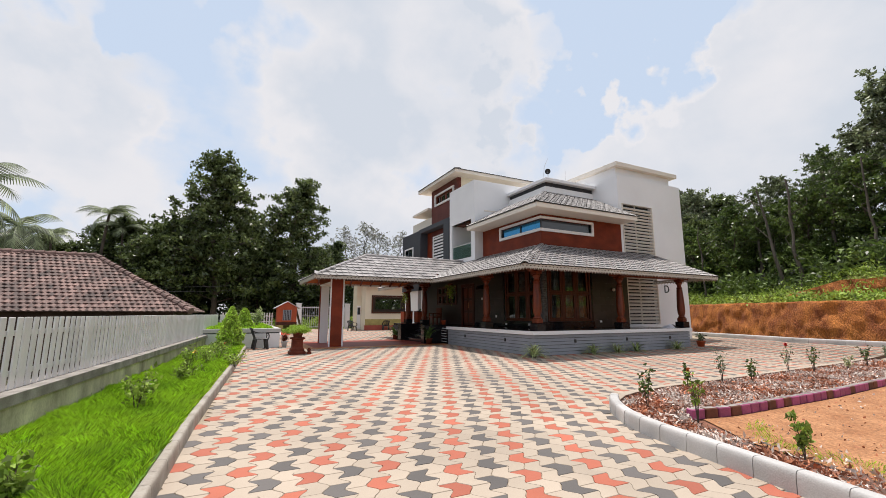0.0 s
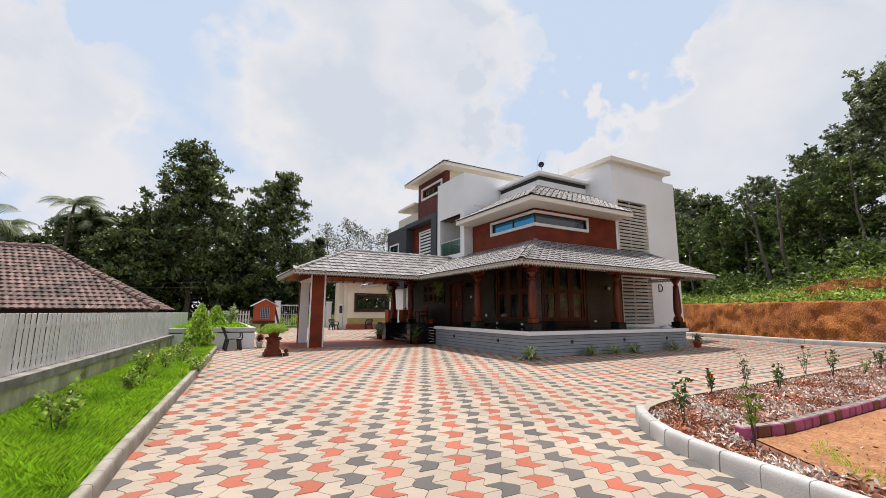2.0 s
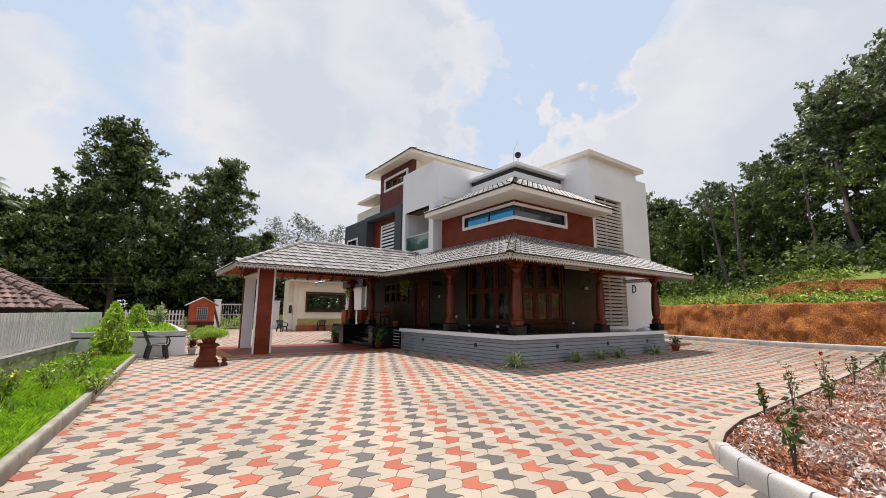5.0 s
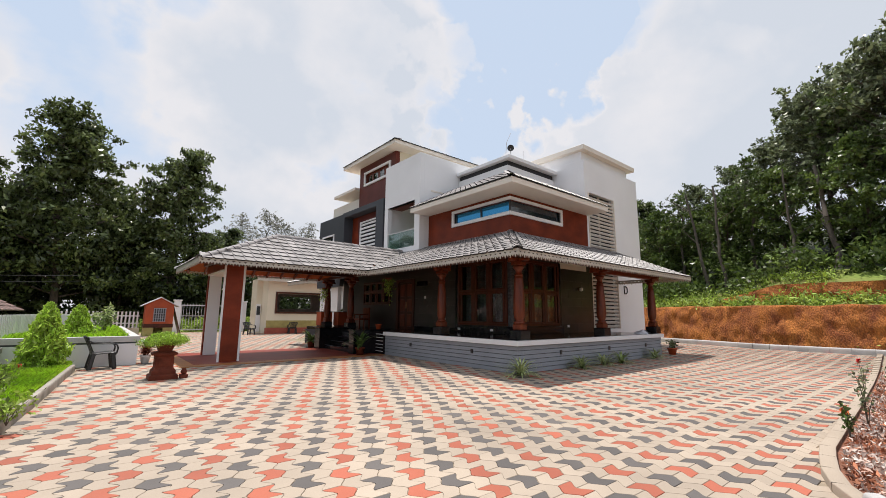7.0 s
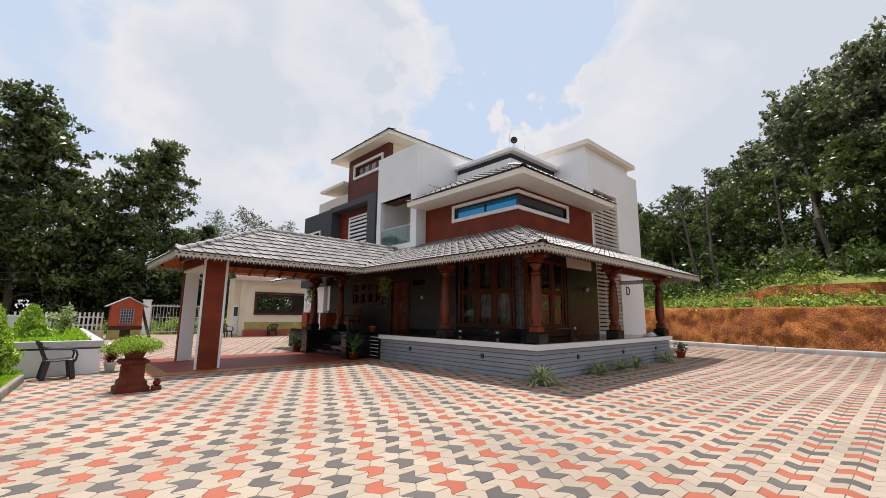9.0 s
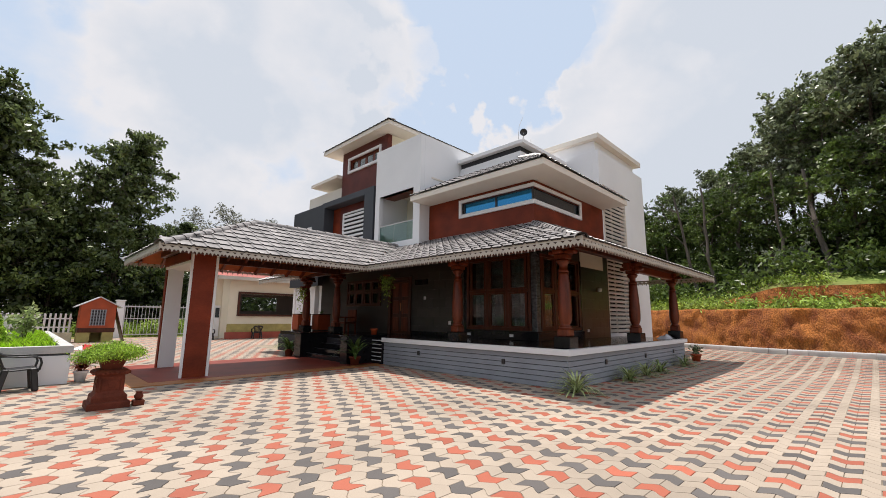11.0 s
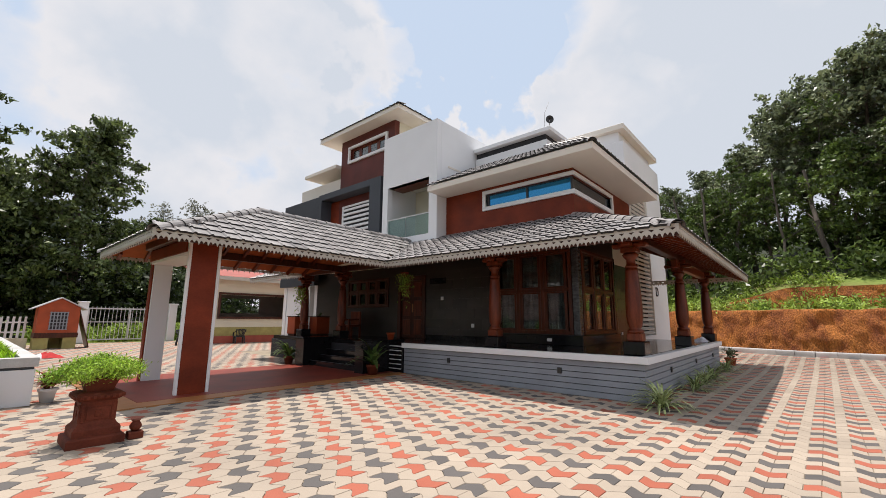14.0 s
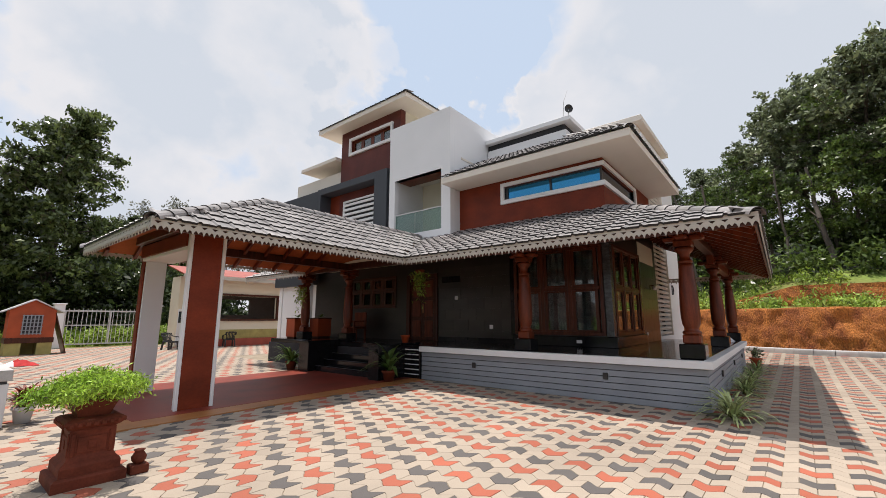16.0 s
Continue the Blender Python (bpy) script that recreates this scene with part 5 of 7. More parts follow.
tall = make_tree("tall broad-leaved tree with an open layered crown", 17, 6.0, 0.14, "leaf_t", 0.33, 270, 3, limbs=56, twigs=8)
place(tall, [(-2.2, 48.5, 1.10, 0.3), (6.0, 51.0, 1.06, 1.9), (-8.0, 57, 0.72, 4.0), (12.5, 60, 0.72, 2.7), (-15.0, 60, 0.7, 0.9), (1.8, 56, 0.8, 5.0)])
round_tree = make_tree("rounded dark green tree in the wood", 11, 4.8, 0.10, "leaf_t", 0.36, 250, 11, cone=0.25, limbs=54, twigs=8)
place(round_tree, [(-7.0, 50, 1.0, 0.1), (-11, 53, 1.05, 1.3), (-5.2, 53, 1.1, 2.2), (2.2, 50.5, 0.9, 3.3), (9.5, 55, 0.9, 4.4), (-18, 55, 0.85, 5.1), (-22, 50, 0.95, 0.7), (-28, 55, 1.0, 1.7), (16, 58, 0.85, 2.9), (-13.5, 47, 0.7, 3.9),
                   (36.5, 21, 0.58, 0.4), (38.5, 25.5, 0.75, 2.6), (37.5, 17, 0.5, 1.6), (41, 30, 0.85, 3.6), (42, 21.5, 0.72, 4.6), (40, 36, 0.7, 5.5), (37, 31.5, 0.55, 0.2), (43, 26, 0.85, 1.1)])
hill_a = make_tree("tall slender hillside tree with glossy foliage", 14.5, 4.4, 0.36, "leaf_a", 0.34, 220, 23, cone=0.3, limbs=42, twigs=8)
place(hill_a, [(37, 7.2, 0.84, 0.2), (36, 3.6, 0.95, 1.4), (39.5, 5.2, 0.92, 2.5), (39, 10.4, 0.66, 3.7), (35, 0.2, 0.95, 4.1), (40.5, 1.2, 1.05, 5.3), (42, 8.4, 0.78, 0.9), (37.2, -4, 1.0, 2.0), (41.5, 13.5, 0.62, 2.9), (38.5, 15.5, 0.56, 1.0), (39.5, 23, 0.66, 3.0)])
hill_b = make_tree("lighter green hillside tree", 9.5, 3.8, 0.24, "leaf_b", 0.30, 220, 31, cone=0.3, limbs=38, twigs=8)
place(hill_b, [(35.5, 12.6, 0.68, 0.5), (34.6, 9.2, 0.72, 1.5), (36.8, 14.8, 0.62, 2.3), (33.6, 5.2, 0.8, 3.5), (33.8, 1.8, 0.75, 4.5), (34.8, 17.2, 0.7, 5.6), (33.2, -2.4, 0.8, 0.1), (35.2, 24, 0.66, 1.2), (38.2, 12.4, 0.75, 2.1), (36, 28, 0.7, 3.0), (34.4, 20.3, 0.62, 4.9)])
feather = make_tree("feathery tree standing above the hillside wood", 13, 2.6, 0.55, "leaf_b", 0.26, 330, 37, cone=0.2, limbs=22, twigs=8, bark="palebark")
place(feather, [(34.6, 10.9, 0.68, 0.4), (33.2, 3.4, 0.66, 2.2), (35.4, 6.0, 0.86, 4.0), (33.0, 0.4, 1.02, 1.0), (35.2, 15.6, 0.6, 3.0)])
pale = make_tree("thin pale far-off tree", 15, 4.5, 0.2, "leaf_p", 0.30, 50, 41, cone=0.2, limbs=44, twigs=6, bark="palebark")
place(pale, [(22.0, 76, 1.30, 0.3), (25.5, 78, 1.24, 1.3), (19, 80, 1.26, 2.3), (29, 76, 1.2, 3.2), (13.5, 79, 0.95, 4.1)])


def leaning_trunk(a, b, r, label, seed):
    """A bare, crooked stem standing before the wood, with a few broken limbs."""
    g = np.random.default_rng(seed)
    z0 = terrain(a[0], a[1]) - 0.2
    root = thing("bare_tree", (a[0], a[1], z0), label, "tree", "bare trunks on the hillside")
    top = np.array((b[0] - a[0], b[1] - a[1], b[2] - z0))
    pts = [top * k / 6 + (g.normal(0, 0.07, 3) if 0 < k < 6 else 0) for k in range(7)]
    bm = bmesh.new()
    for k in range(6):
        tube(bm, pts[k], pts[k + 1], r * (1 - k / 11), r * (1 - (k + 1) / 11), 8)
    for k in (2, 3, 4, 5):
        q = pts[k] + np.array((g.normal(0, 0.3), g.normal(0, 0.7), g.uniform(0.4, 1.2)))
        tube(bm, pts[k], q, r * 0.35, r * 0.15, 5)
        tube(bm, q, q + np.array((g.normal(0, 0.2), g.normal(0, 0.5), g.uniform(0.2, 0.7))), r * 0.15, r * 0.06, 4)
    part("trunk", bm, M["palebark"], root)


leaning_trunk((32.6, 13.0), (32.8, 14.2, 10.3), 0.12, "bare leaning tree trunk at the edge of the wood", 1)
leaning_trunk((32.6, 12.1), (33.0, 12.5, 10.6), 0.12, "bare tree trunk with broken limbs on the hillside", 2)
leaning_trunk((32.6, 6.6), (33.0, 7.1, 10.6), 0.17, "stout forked tree trunk on the hillside", 3)
leaning_trunk((32.7, 8.5), (33.0, 8.6, 10.8), 0.09, "slim pale tree trunk on the hillside", 4)
leaning_trunk((32.6, 18.4), (33.0, 18.7, 8.4), 0.07, "slim pale branching trunk on the hillside", 5)
palm = make_palm("coconut palm with long drooping fronds", 9.0, 4.2, 16, 5)
place(palm, [(-16.1, 34.0, 1.12, 0.0), (-16.8, 46, 0.98, 2.2)])
areca = make_palm("slim areca palm above the trees", 9.6, 2.4, 11, 9)
place(areca, [(-12.5, 50, 1.18, 0.5), (-17.0, 51, 0.95, 1.7), (-15.8, 49.5, 0.92, 3.0), (-10.6, 51, 1.05, 4.0)])

# undergrowth that closes the woods, with shade put into its leaf colour
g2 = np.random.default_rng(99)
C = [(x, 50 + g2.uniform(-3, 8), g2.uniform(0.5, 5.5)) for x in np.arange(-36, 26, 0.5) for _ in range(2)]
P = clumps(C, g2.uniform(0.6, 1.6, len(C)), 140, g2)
tagged(quads("undergrowth", leaves(P, 0.42, 0.4, 0.5, g2), M["leaf_u"]), "dense undergrowth below the trees, darkened in colour as shade", "undergrowth", kind="stuff")
C = []
for _ in range(330):
    y = g2.uniform(-10, 42)
    x = 29.5 + max(0, y - 8) * 0.25 + g2.uniform(0, 11)
    C.append((x, y, terrain(x, y) + g2.uniform(0.1, 2.6 if x > 33 else 1.0)))
P = clumps(C, g2.uniform(0.4, 1.25, len(C)), 260, g2)
tagged(quads("hill_undergrowth", leaves(P, 0.3, 0.2, 0.42, g2), M["leaf_b"]), "mixed green shrubs covering the hillside", "undergrowth", kind="stuff")
C = []
for _ in range(420):
    y = g2.uniform(-10, 34)
    d = g2.uniform(0.2, 7.5)
    x = 22.9 + max(0, y - 8) * 0.3 + d
    C.append((x, y, terrain(x, y) + g2.uniform(0.0, 0.12 + 0.05 * d)))
P = clumps(C, g2.uniform(0.2, 0.55, len(C)), 620, g2)
tagged(quads("bank_weeds", leaves(P, 0.2, -0.6, 0.35, g2), M["leaf_d"]), "weeds and grass on top of the earth bank", "weeds", kind="stuff")

# lawn strip along the fence
kerb_x = lambda y: np.interp(y, [-6, 0.5, 5, 12.3, 17.3], [-1.0, -0.85, -0.62, -0.05, 0.3])
wall_x = lambda y: -2.75 + 0.09 * y
lw_v, lw_f = [], []
ly = np.arange(-6, 17.95, 0.5)
for k, y in enumerate(ly):
    for s in range(5):
        lw_v.append((wall_x(y) + (kerb_x(y) - 0.06 - wall_x(y)) * s / 4, y, 0.13 + 0.02 * noise.noise((y, s, 0))))
lw_f = [(k * 5 + s, k * 5 + s + 1, k * 5 + s + 6, k * 5 + s + 5) for k in range(len(ly) - 1) for s in range(4)]
tagged(raw("lawn_strip", lw_v, lw_f, M["lawn"]), "green lawn strip beside the fence", "lawn", kind="structure")


def blades(name, X, Y, Z, h0, h1, w, mat, label, g):
    n = len(X)
    a = g.uniform(0, 2 * math.pi, n)
    h = g.uniform(h0, h1, n)
    lean = g.uniform(0.2, 1.0, n) * h
    b = np.array([6 * noise.noise((x * 1.8, y * 1.8, 2)) for x, y in zip(X, Y)]) + g.normal(0, 0.8, n)
    wx, wy = np.cos(a) * w, np.sin(a) * w
    V = np.empty((n, 4, 3))
    V[:, 0] = np.c_[X - wx, Y - wy, Z]
    V[:, 1] = np.c_[X + wx, Y + wy, Z]
    V[:, 2] = np.c_[X + np.cos(b) * lean * 0.4 + wx * 0.8, Y + np.sin(b) * lean * 0.4 + wy * 0.8, Z + h * 0.6]
    V[:, 3] = np.c_[X + np.cos(b) * lean, Y + np.sin(b) * lean, Z + h]
    return tagged(quads(name, V.reshape(-1, 3), M[mat], label=""), label, "grass", kind="stuff")


n = 300000
Y = -1.5 + 19.3 * g2.uniform(0, 1, n) ** 1.25
X = wall_x(Y) + 0.03 + (kerb_x(Y) - 0.10 - wall_x(Y)) * g2.uniform(0, 1, n)
tuft = np.array([noise.noise((x * 2.2, y * 2.2, 5)) for x, y in zip(X, Y)])
keep = tuft > -0.45
blades("lawn_grass", X[keep], Y[keep], 0.11 + 0.12 * np.maximum(0, tuft[keep]), 0.04, 0.115, 0.0034, "grass", "lush bright green uncut lawn grass", g2)

# ---- fence and old wall ----
fence = thing("picket_fence", (-2.4, 5, 0.56), "pale grey picket fence standing on the old wall", "fence", kind="")
bm = bmesh.new()
add_box(bm, (-0.011, -0.045, 0), (0.011, 0.045, 0.80), 0.004)
pk = bpy.data.meshes.new("picket")
bm.to_mesh(pk)
bm.free()
pk.materials.append(M["fence"])
y = -5.0
ang = math.atan(0.09)
while y < 22.3:
    o = new("picket", pk)
    o.parent = fence
    o.matrix_basis = Matrix.Translation(Vector((wall_x(y) - 0.13, y, 0.58)) - fence.location) @ Euler((random.uniform(-0.012, 0.012), 0, -ang)).to_matrix().to_4x4() @ Matrix.Diagonal((1.0, 1.65 if round(y / 0.165) % 11 == 0 else 1.0, 1.0, 1.0))
    y += 0.165
for z in (0.72, 1.17):
    o = raw("rail", [(wall_x(yy) - 0.175 + dx, yy, z + dz_) for yy in (-5, 22.3) for dx in (0, 0.03) for dz_ in (0, 0.06)], [(0, 1, 3, 2), (4, 6, 7, 5), (0, 4, 5, 1), (2, 3, 7, 6), (0, 2, 6, 4), (1, 5, 7, 3)], M["fence"], fence)
    o.matrix_basis = Matrix.Translation(-fence.location)


def slab_along(name, y0, y1, dx0, dx1, z0, z1, mat, label):
    V = [(wall_x(yy) + dx, yy, z) for yy in (y0, y1) for dx in (dx0, dx1) for z in (z0, z1)]
    return tagged(raw(name, V, [(0, 1, 3, 2), (4, 6, 7, 5), (0, 4, 5, 1), (2, 3, 7, 6), (0, 2, 6, 4), (1, 5, 7, 3)], M[mat]), label, "wall", kind="structure")


slab_along("boundary_wall", -6, 22.4, -0.30, 0.0, -1.0, 0.455, "oldwall", "weathered rendered boundary wall with stains")
slab_along("boundary_coping", -6, 22.4, -0.34, 0.06, 0.455, 0.575, "coping", "weathered grey concrete coping on the boundary wall")
tagged(box("panel_fence", (-0.95, 29.9, 0.0), (0.5, 30.0, 1.35), M["fence"]), "plain pale fence panel behind the raised bed", "fence")
back_fence = thing("back_fence", (0.9, 36, 0), "white picket fence on a low wall at the back", "fence")
for k in range(19):
    o = new("picket", pk)
    o.parent = back_fence
    o.matrix_basis = pose(-1.8 + k * 0.2, 0, 0.5, 0, 0, 90) @ Matrix.Diagonal((1, 1, 1.25, 1))
for z in (0.75, 1.2):
    o = box("rail", (-1.9, 0.012, z), (1.9, 0.04, z + 0.06), M["fence"], back_fence)
o = box("low_wall", (-1.95, -0.1, 0), (1.95, 0.1, 0.5), M["oldwall"], back_fence)

# raised bed
bed = thing("raised_bed", (0.3, 18.1, 0), "raised lawn bed behind a pale wall, shadow painted below its coping", "planting bed")
# the charcoal strip is the coping's shadow, put in as colour
for nm, x1, y0, za, zb, mt, lb in (("bed_wall", 1.64, 18.05, 0.0, 0.60, "white", ""), ("shadow_strip", 1.62, 18.07, 0.60, 0.645, "darkgrey", "dark strip painting the shadow below the coping"), ("coping", 1.665, 18.02, 0.645, 0.80, "kerb", "pale grey coping")):
    o = boxes(nm, [((-1.3, y0, za), (x1, y0 + 0.22, zb)), ((x1 - 0.22, y0 + 0.22, za), (x1, 29, zb))], M[mt], bed, lb, 0.004)
    o.matrix_basis = Matrix.Translation(-bed.location)
o = box("soil", (-1.3, 18.245, 0.3), (1.40, 29, 0.77), M["lawn"], bed)
o.matrix_basis = Matrix.Translation(-bed.location)
n = 16000
X, Y = g2.uniform(-1.2, 1.4, n), g2.uniform(18.35, 28.9, n)
blades("bed_grass", X, Y, np.full(n, 0.77), 0.05, 0.14, 0.009, "grass", "bright green grass on the raised bed", g2)

# ---- old house beyond the fence ----
old = thing("old_house", (-9, 24.5, -0.9), "old single-storey house with a weathered clay-tile hip roof", "house")
OE, OR = 1.48, 4.2


def opart(o):
    o.matrix_basis = Matrix.Translation(-old.location)
    return o


opart(box("wall", (-15.5, 20.7, -0.9), (-2.6, 28.3, 1.55), M["oldbrown"], old))


def clay_slope(corners):
    c = [Vector(p) for p in corners]
    e = (c[1] - c[0]).normalized()
    nrm = e.cross(c[2] - c[1]).normalized()
    up = nrm.cross(e)
    m = Matrix.Identity(4)
    for i, a in enumerate((e, up, nrm)):
        m.col[i][:3] = a
    m.col[3][:3] = c[0]
    poly = [tuple((m.inverted() @ p)[:2]) for p in c]
    opart(raw("deck", c, [tuple(range(len(c)))], M["oldtile"], old))
    V = []
    w, ex = 0.22, 0.30
    for r in range(int(max(p[1] for p in poly) / ex) + 1):
        u = min(p[0] for p in poly) + (w / 2 if r % 2 else 0)
        while u < max(p[0] for p in poly):
            if inside(poly, u + w / 2, r * ex + 0.1):
                j = random.uniform(0, 0.012)
                for ua, ub, za, zb in ((0, 0.09, 0.02, 0.05), (0.09, 0.21, 0.05, 0.015)):
                    V += [m @ Vector((u + ua, r * ex - 0.03, za + 0.04 + j)), m @ Vector((u + ub, r * ex - 0.03, zb + 0.04 + j)), m @ Vector((u + ub, r * ex + ex, zb + 0.005)), m @ Vector((u + ua, r * ex + ex, za + 0.005))]
                    V += [m @ Vector((u + ua, r * ex - 0.03, za)), m @ Vector((u + ub, r * ex - 0.03, zb)), m @ Vector((u + ub, r * ex - 0.03, zb + 0.04 + j)), m @ Vector((u + ua, r * ex - 0.03, za + 0.04 + j))]
            u += w
    o = quads("clay_tile_rest", np.array([tuple(v) for v in V]), M["oldtile"], old)
    o["kind"] = "stuff"
    opart(o)


clay_slope([(-16.5, 20, OE), (-1.87, 20, OE), (-6.45, 24.5, OR), (-16.5, 24.5, OR)])
clay_slope([(-1.87, 20, OE), (-1.87, 29, OE), (-6.45, 24.5, OR)])
clay_slope([(-1.87, 29, OE), (-16.5, 29, OE), (-16.5, 24.5, OR), (-6.45, 24.5, OR)])
for a, b in (((-1.87, 20, OE), (-6.45, 24.5, OR)), ((-6.45, 24.5, OR), (-16.5, 24.5, OR))):
    a, b = Vector(a), Vector(b)
    nn = int((b - a).length / 0.38)
    for k in range(nn):
        bm = bmesh.new()
        tube(bm, a + (b - a) * (k / nn) + Vector((0, 0, 0.05)), a + (b - a) * ((k + 1.1) / nn) + Vector((0, 0, 0.03)), 0.15, 0.115, 10)
        opart(part("ridge_tile", bm, M["oldtile"], old))

# ---- flower bed ----
bed_v = [(x + 0.03, y - 0.03, 0.03) for x, y in arc] + [(21.7, -5, 0.03), (3.3, -5, 0.03)]
tagged(raw("flower_bed", bed_v, [tuple(range(len(bed_v)))[::-1]], M["chipbed"]), "dark soil of the chip-mulched flower bed", "soil", kind="structure")
sand_v = [(x, y, 0.045) for x, y in ((4.62, -5), (4.62, 0.2), (4.9, 1.5), (5.45, 2.34), (6, 2.24), (9, 2.2), (12, 2.34), (21, 2.9), (21, -5))]
tagged(raw("sand_bed", sand_v, [tuple(range(len(sand_v)))[::-1]], M["soil"]), "bare orange sandy soil inside the brick edging", "soil", kind="structure")
edging = thing("brick_edging", (8, 2.1, 0.035), "row of maroon and purple painted bricks edging the soil", "edging")
bm = bmesh.new()
add_box(bm, (-0.105, -0.055, 0), (0.105, 0.055, 0.135), 0.012)
bk = []
for mt in ("purple", "maroon"):
    me = bpy.data.meshes.new("brick")
    bm.to_mesh(me)
    me.materials.append(M[mt])
    me.materials.append(M["coping"])
    for q in me.polygons:
        q.material_index = 1 if q.normal.z > 0.9 else 0
    bk.append(me)
bm.free()
x = 5.42
while x < 21:
    yb = np.interp(x, [5.4, 6, 9, 12, 21], [2.42, 2.30, 2.28, 2.42, 3.0])
    o = new("brick", bk[0 if random.random() < (0.6 if x < 7 else 0.42) else 1])
    o.parent = edging
    o.matrix_basis = pose(x - 8, yb - 2.1, 0, random.uniform(-3, 3), 0, (-12 if x < 6.0 else 1) + random.uniform(-4, 4))
    x += 0.222
n = 110000
X, Y = 3.2 + 14 * g2.uniform(0, 1, n) ** 1.4, g2.uniform(-2.0, 5.0, n)
ax_, ay_ = np.array([p[0] for p in arc]), np.array([p[1] for p in arc])
north = np.interp(X, ax_, ay_)
keep = (Y < north - 0.12) & ((Y > np.interp(X, [4.6, 5.3, 6, 9, 12, 21], [1.5, 2.42, 2.36, 2.34, 2.48, 3.06])) | (X < 4.70 + 0.22 * g2.normal(size=n)) & (X > np.interp(Y, ay_, ax_) + 0.12))
P = np.c_[X[keep], Y[keep], 0.04 + g2.uniform(0, 0.05, keep.sum())]
patch = np.array([noise.noise((x * 1.5, y * 1.5, 9)) for x, y, z in P]) + g2.normal(0, 0.35, len(P))
tagged(quads("wood_chips", leaves(P, 0.072, 0, 0.32, g2), [M["mulch"], M["mulch_red"], M["mulch_pale"]], fm=np.where(patch > 0.10, 2, np.where(patch < -0.16, 1, 0))), "scattered red-brown and bleached wood chips", "mulch", kind="stuff")
n = 900
P = np.c_[g2.uniform(4.9, 13, n), g2.uniform(-2, 2.1, n), np.full(n, 0.052)]
tagged(quads("sand_litter", leaves(P, 0.04, 0, 0.6, g2), [M["mulch_pale"], M["mulch_red"]], fm=g2.integers(0, 2, n)), "small pale stones and chips strewn on the sandy soil", "litter", kind="stuff")
n = 16000
X, Y = g2.uniform(4.6, 7.5, n), g2.uniform(-1.5, 1.95, n)
keep = np.abs(X - 4.95 - 0.1 * np.sin(Y * 2) - np.maximum(0, Y - 1.3) * 1.5) < 0.2 * g2.uniform(0.2, 1.3, n)
blades("bed_weeds", X[keep], Y[keep], np.full(keep.sum(), 0.042), 0.02, 0.05, 0.002, "grass", "thin grass growing along the mulch edge", g2)


def shrub(name, label, at, h, r, leaf, size, n, seed, flower=None, stems=5, category="plant"):
    """A small shrub: stems and a loose crown of leaves."""
    g = np.random.default_rng(seed)
    root = thing(name, at, label, category)
    bm = bmesh.new()
    C = []
    for k in range(stems):
        a = 2 * math.pi * k / stems + g.uniform(-0.5, 0.5)
        q = r * g.uniform(0.25, 0.9)
        tip = np.array((math.cos(a) * q, math.sin(a) * q, h * g.uniform(0.6, 1.0)))
        mid = tip * np.array((0.35, 0.35, 0.55))
        tube(bm, (0, 0, -0.02), mid, 0.006 * max(1, h), 0.005 * max(1, h), 5)
        tube(bm, mid, tip, 0.005 * max(1, h), 0.002 * max(1, h), 5)
        C += [mid, tip, (mid + tip) / 2]
    part("stem", bm, M["bark"], root)
    P = np.concatenate([np.asarray(c) + g.normal(0, r * 0.22, (max(4, n // len(C)), 3)) for c in C])
    P[:, 2] = np.maximum(P[:, 2], h * 0.08)
    quads("foliage", leaves(P, size, 0.3, 0.5, g), M[leaf], root)
    if flower:
        for k in range(1):
            c = C[(k * 4 + 1) % len(C)]
            quads("flower", leaves(np.asarray(c) + np.array((0, 0, 0.05)) + g.normal(0, 0.016, (18, 3)), 0.055, 0, 0.8, g), M[flower], root)
    return root


for k, (x, y, h, r, lf, fl, sz) in enumerate([(4.7, 0.92, 0.50, 0.15, "leaf_d", None, 0.052), (5.08, 2.17, 0.55, 0.16, "leaf_d", None, 0.08), (5.3, 3.05, 0.5, 0.24, "leaf_b", None, 0.09), (7.7, 4.0, 0.36, 0.16, "leaf_b", "petal_o", 0.08), (8.7, 3.93, 0.55, 0.26, "leaf_a", None, 0.07),
                                          (9.1, 3.58, 0.42, 0.2, "leaf_b", None, 0.08), (12.0, 4.25, 0.5, 0.24, "leaf_a", "petal_r", 0.07), (12.3, 3.86, 0.5, 0.22, "leaf_b", None, 0.08), (15.2, 3.85, 0.45, 0.25, "leaf_b", None, 0.08), (13.6, 3.7, 0.28, 0.25, "leaf_f", None, 0.07), (17, 4.0, 0.4, 0.22, "leaf_a", None, 0.08)]):
    shrub("rose_bush", "small young rose bush growing in the mulch" if lf != "leaf_d" else "leafy young plant growing in the mulch", (x, y, 0.035), h * (1.0 if k == 0 else 1.2), r * (0.62 if k == 0 else 0.6), lf, sz * (1.35 if k == 0 else 0.8), 150 if k == 0 else 95, 200 + k, fl, 4 if k else 3)
for k, (x, y, h, r, fl) in enumerate([(-1.3, 5.7, 0.5, 0.25, None), (-1.05, 9.8, 0.55, 0.3, "petal"), (-0.75, 11.0, 0.5, 0.4, None), (-0.5, 12.2, 0.5, 0.4, None), (-1.0, 8.3, 0.35, 0.25, None), (-0.6, 14.2, 0.4, 0.3, "petal_r"), (-1.5, 2.7, 0.3, 0.2, None), (-0.1, 10.6, 0.3, 0.25, None)]):
    shrub("garden_plant", "spindly flowering plant in the lawn strip", (x, y, 0.12), h, r, "leaf_d", 0.065, 260, 300 + k, fl)
shrub("pale_shrub", "pale-leaved garden shrub on the raised bed", (0.9, 21.5, 0.77), 0.9, 0.4, "leaf_f", 0.14, 260, 331)
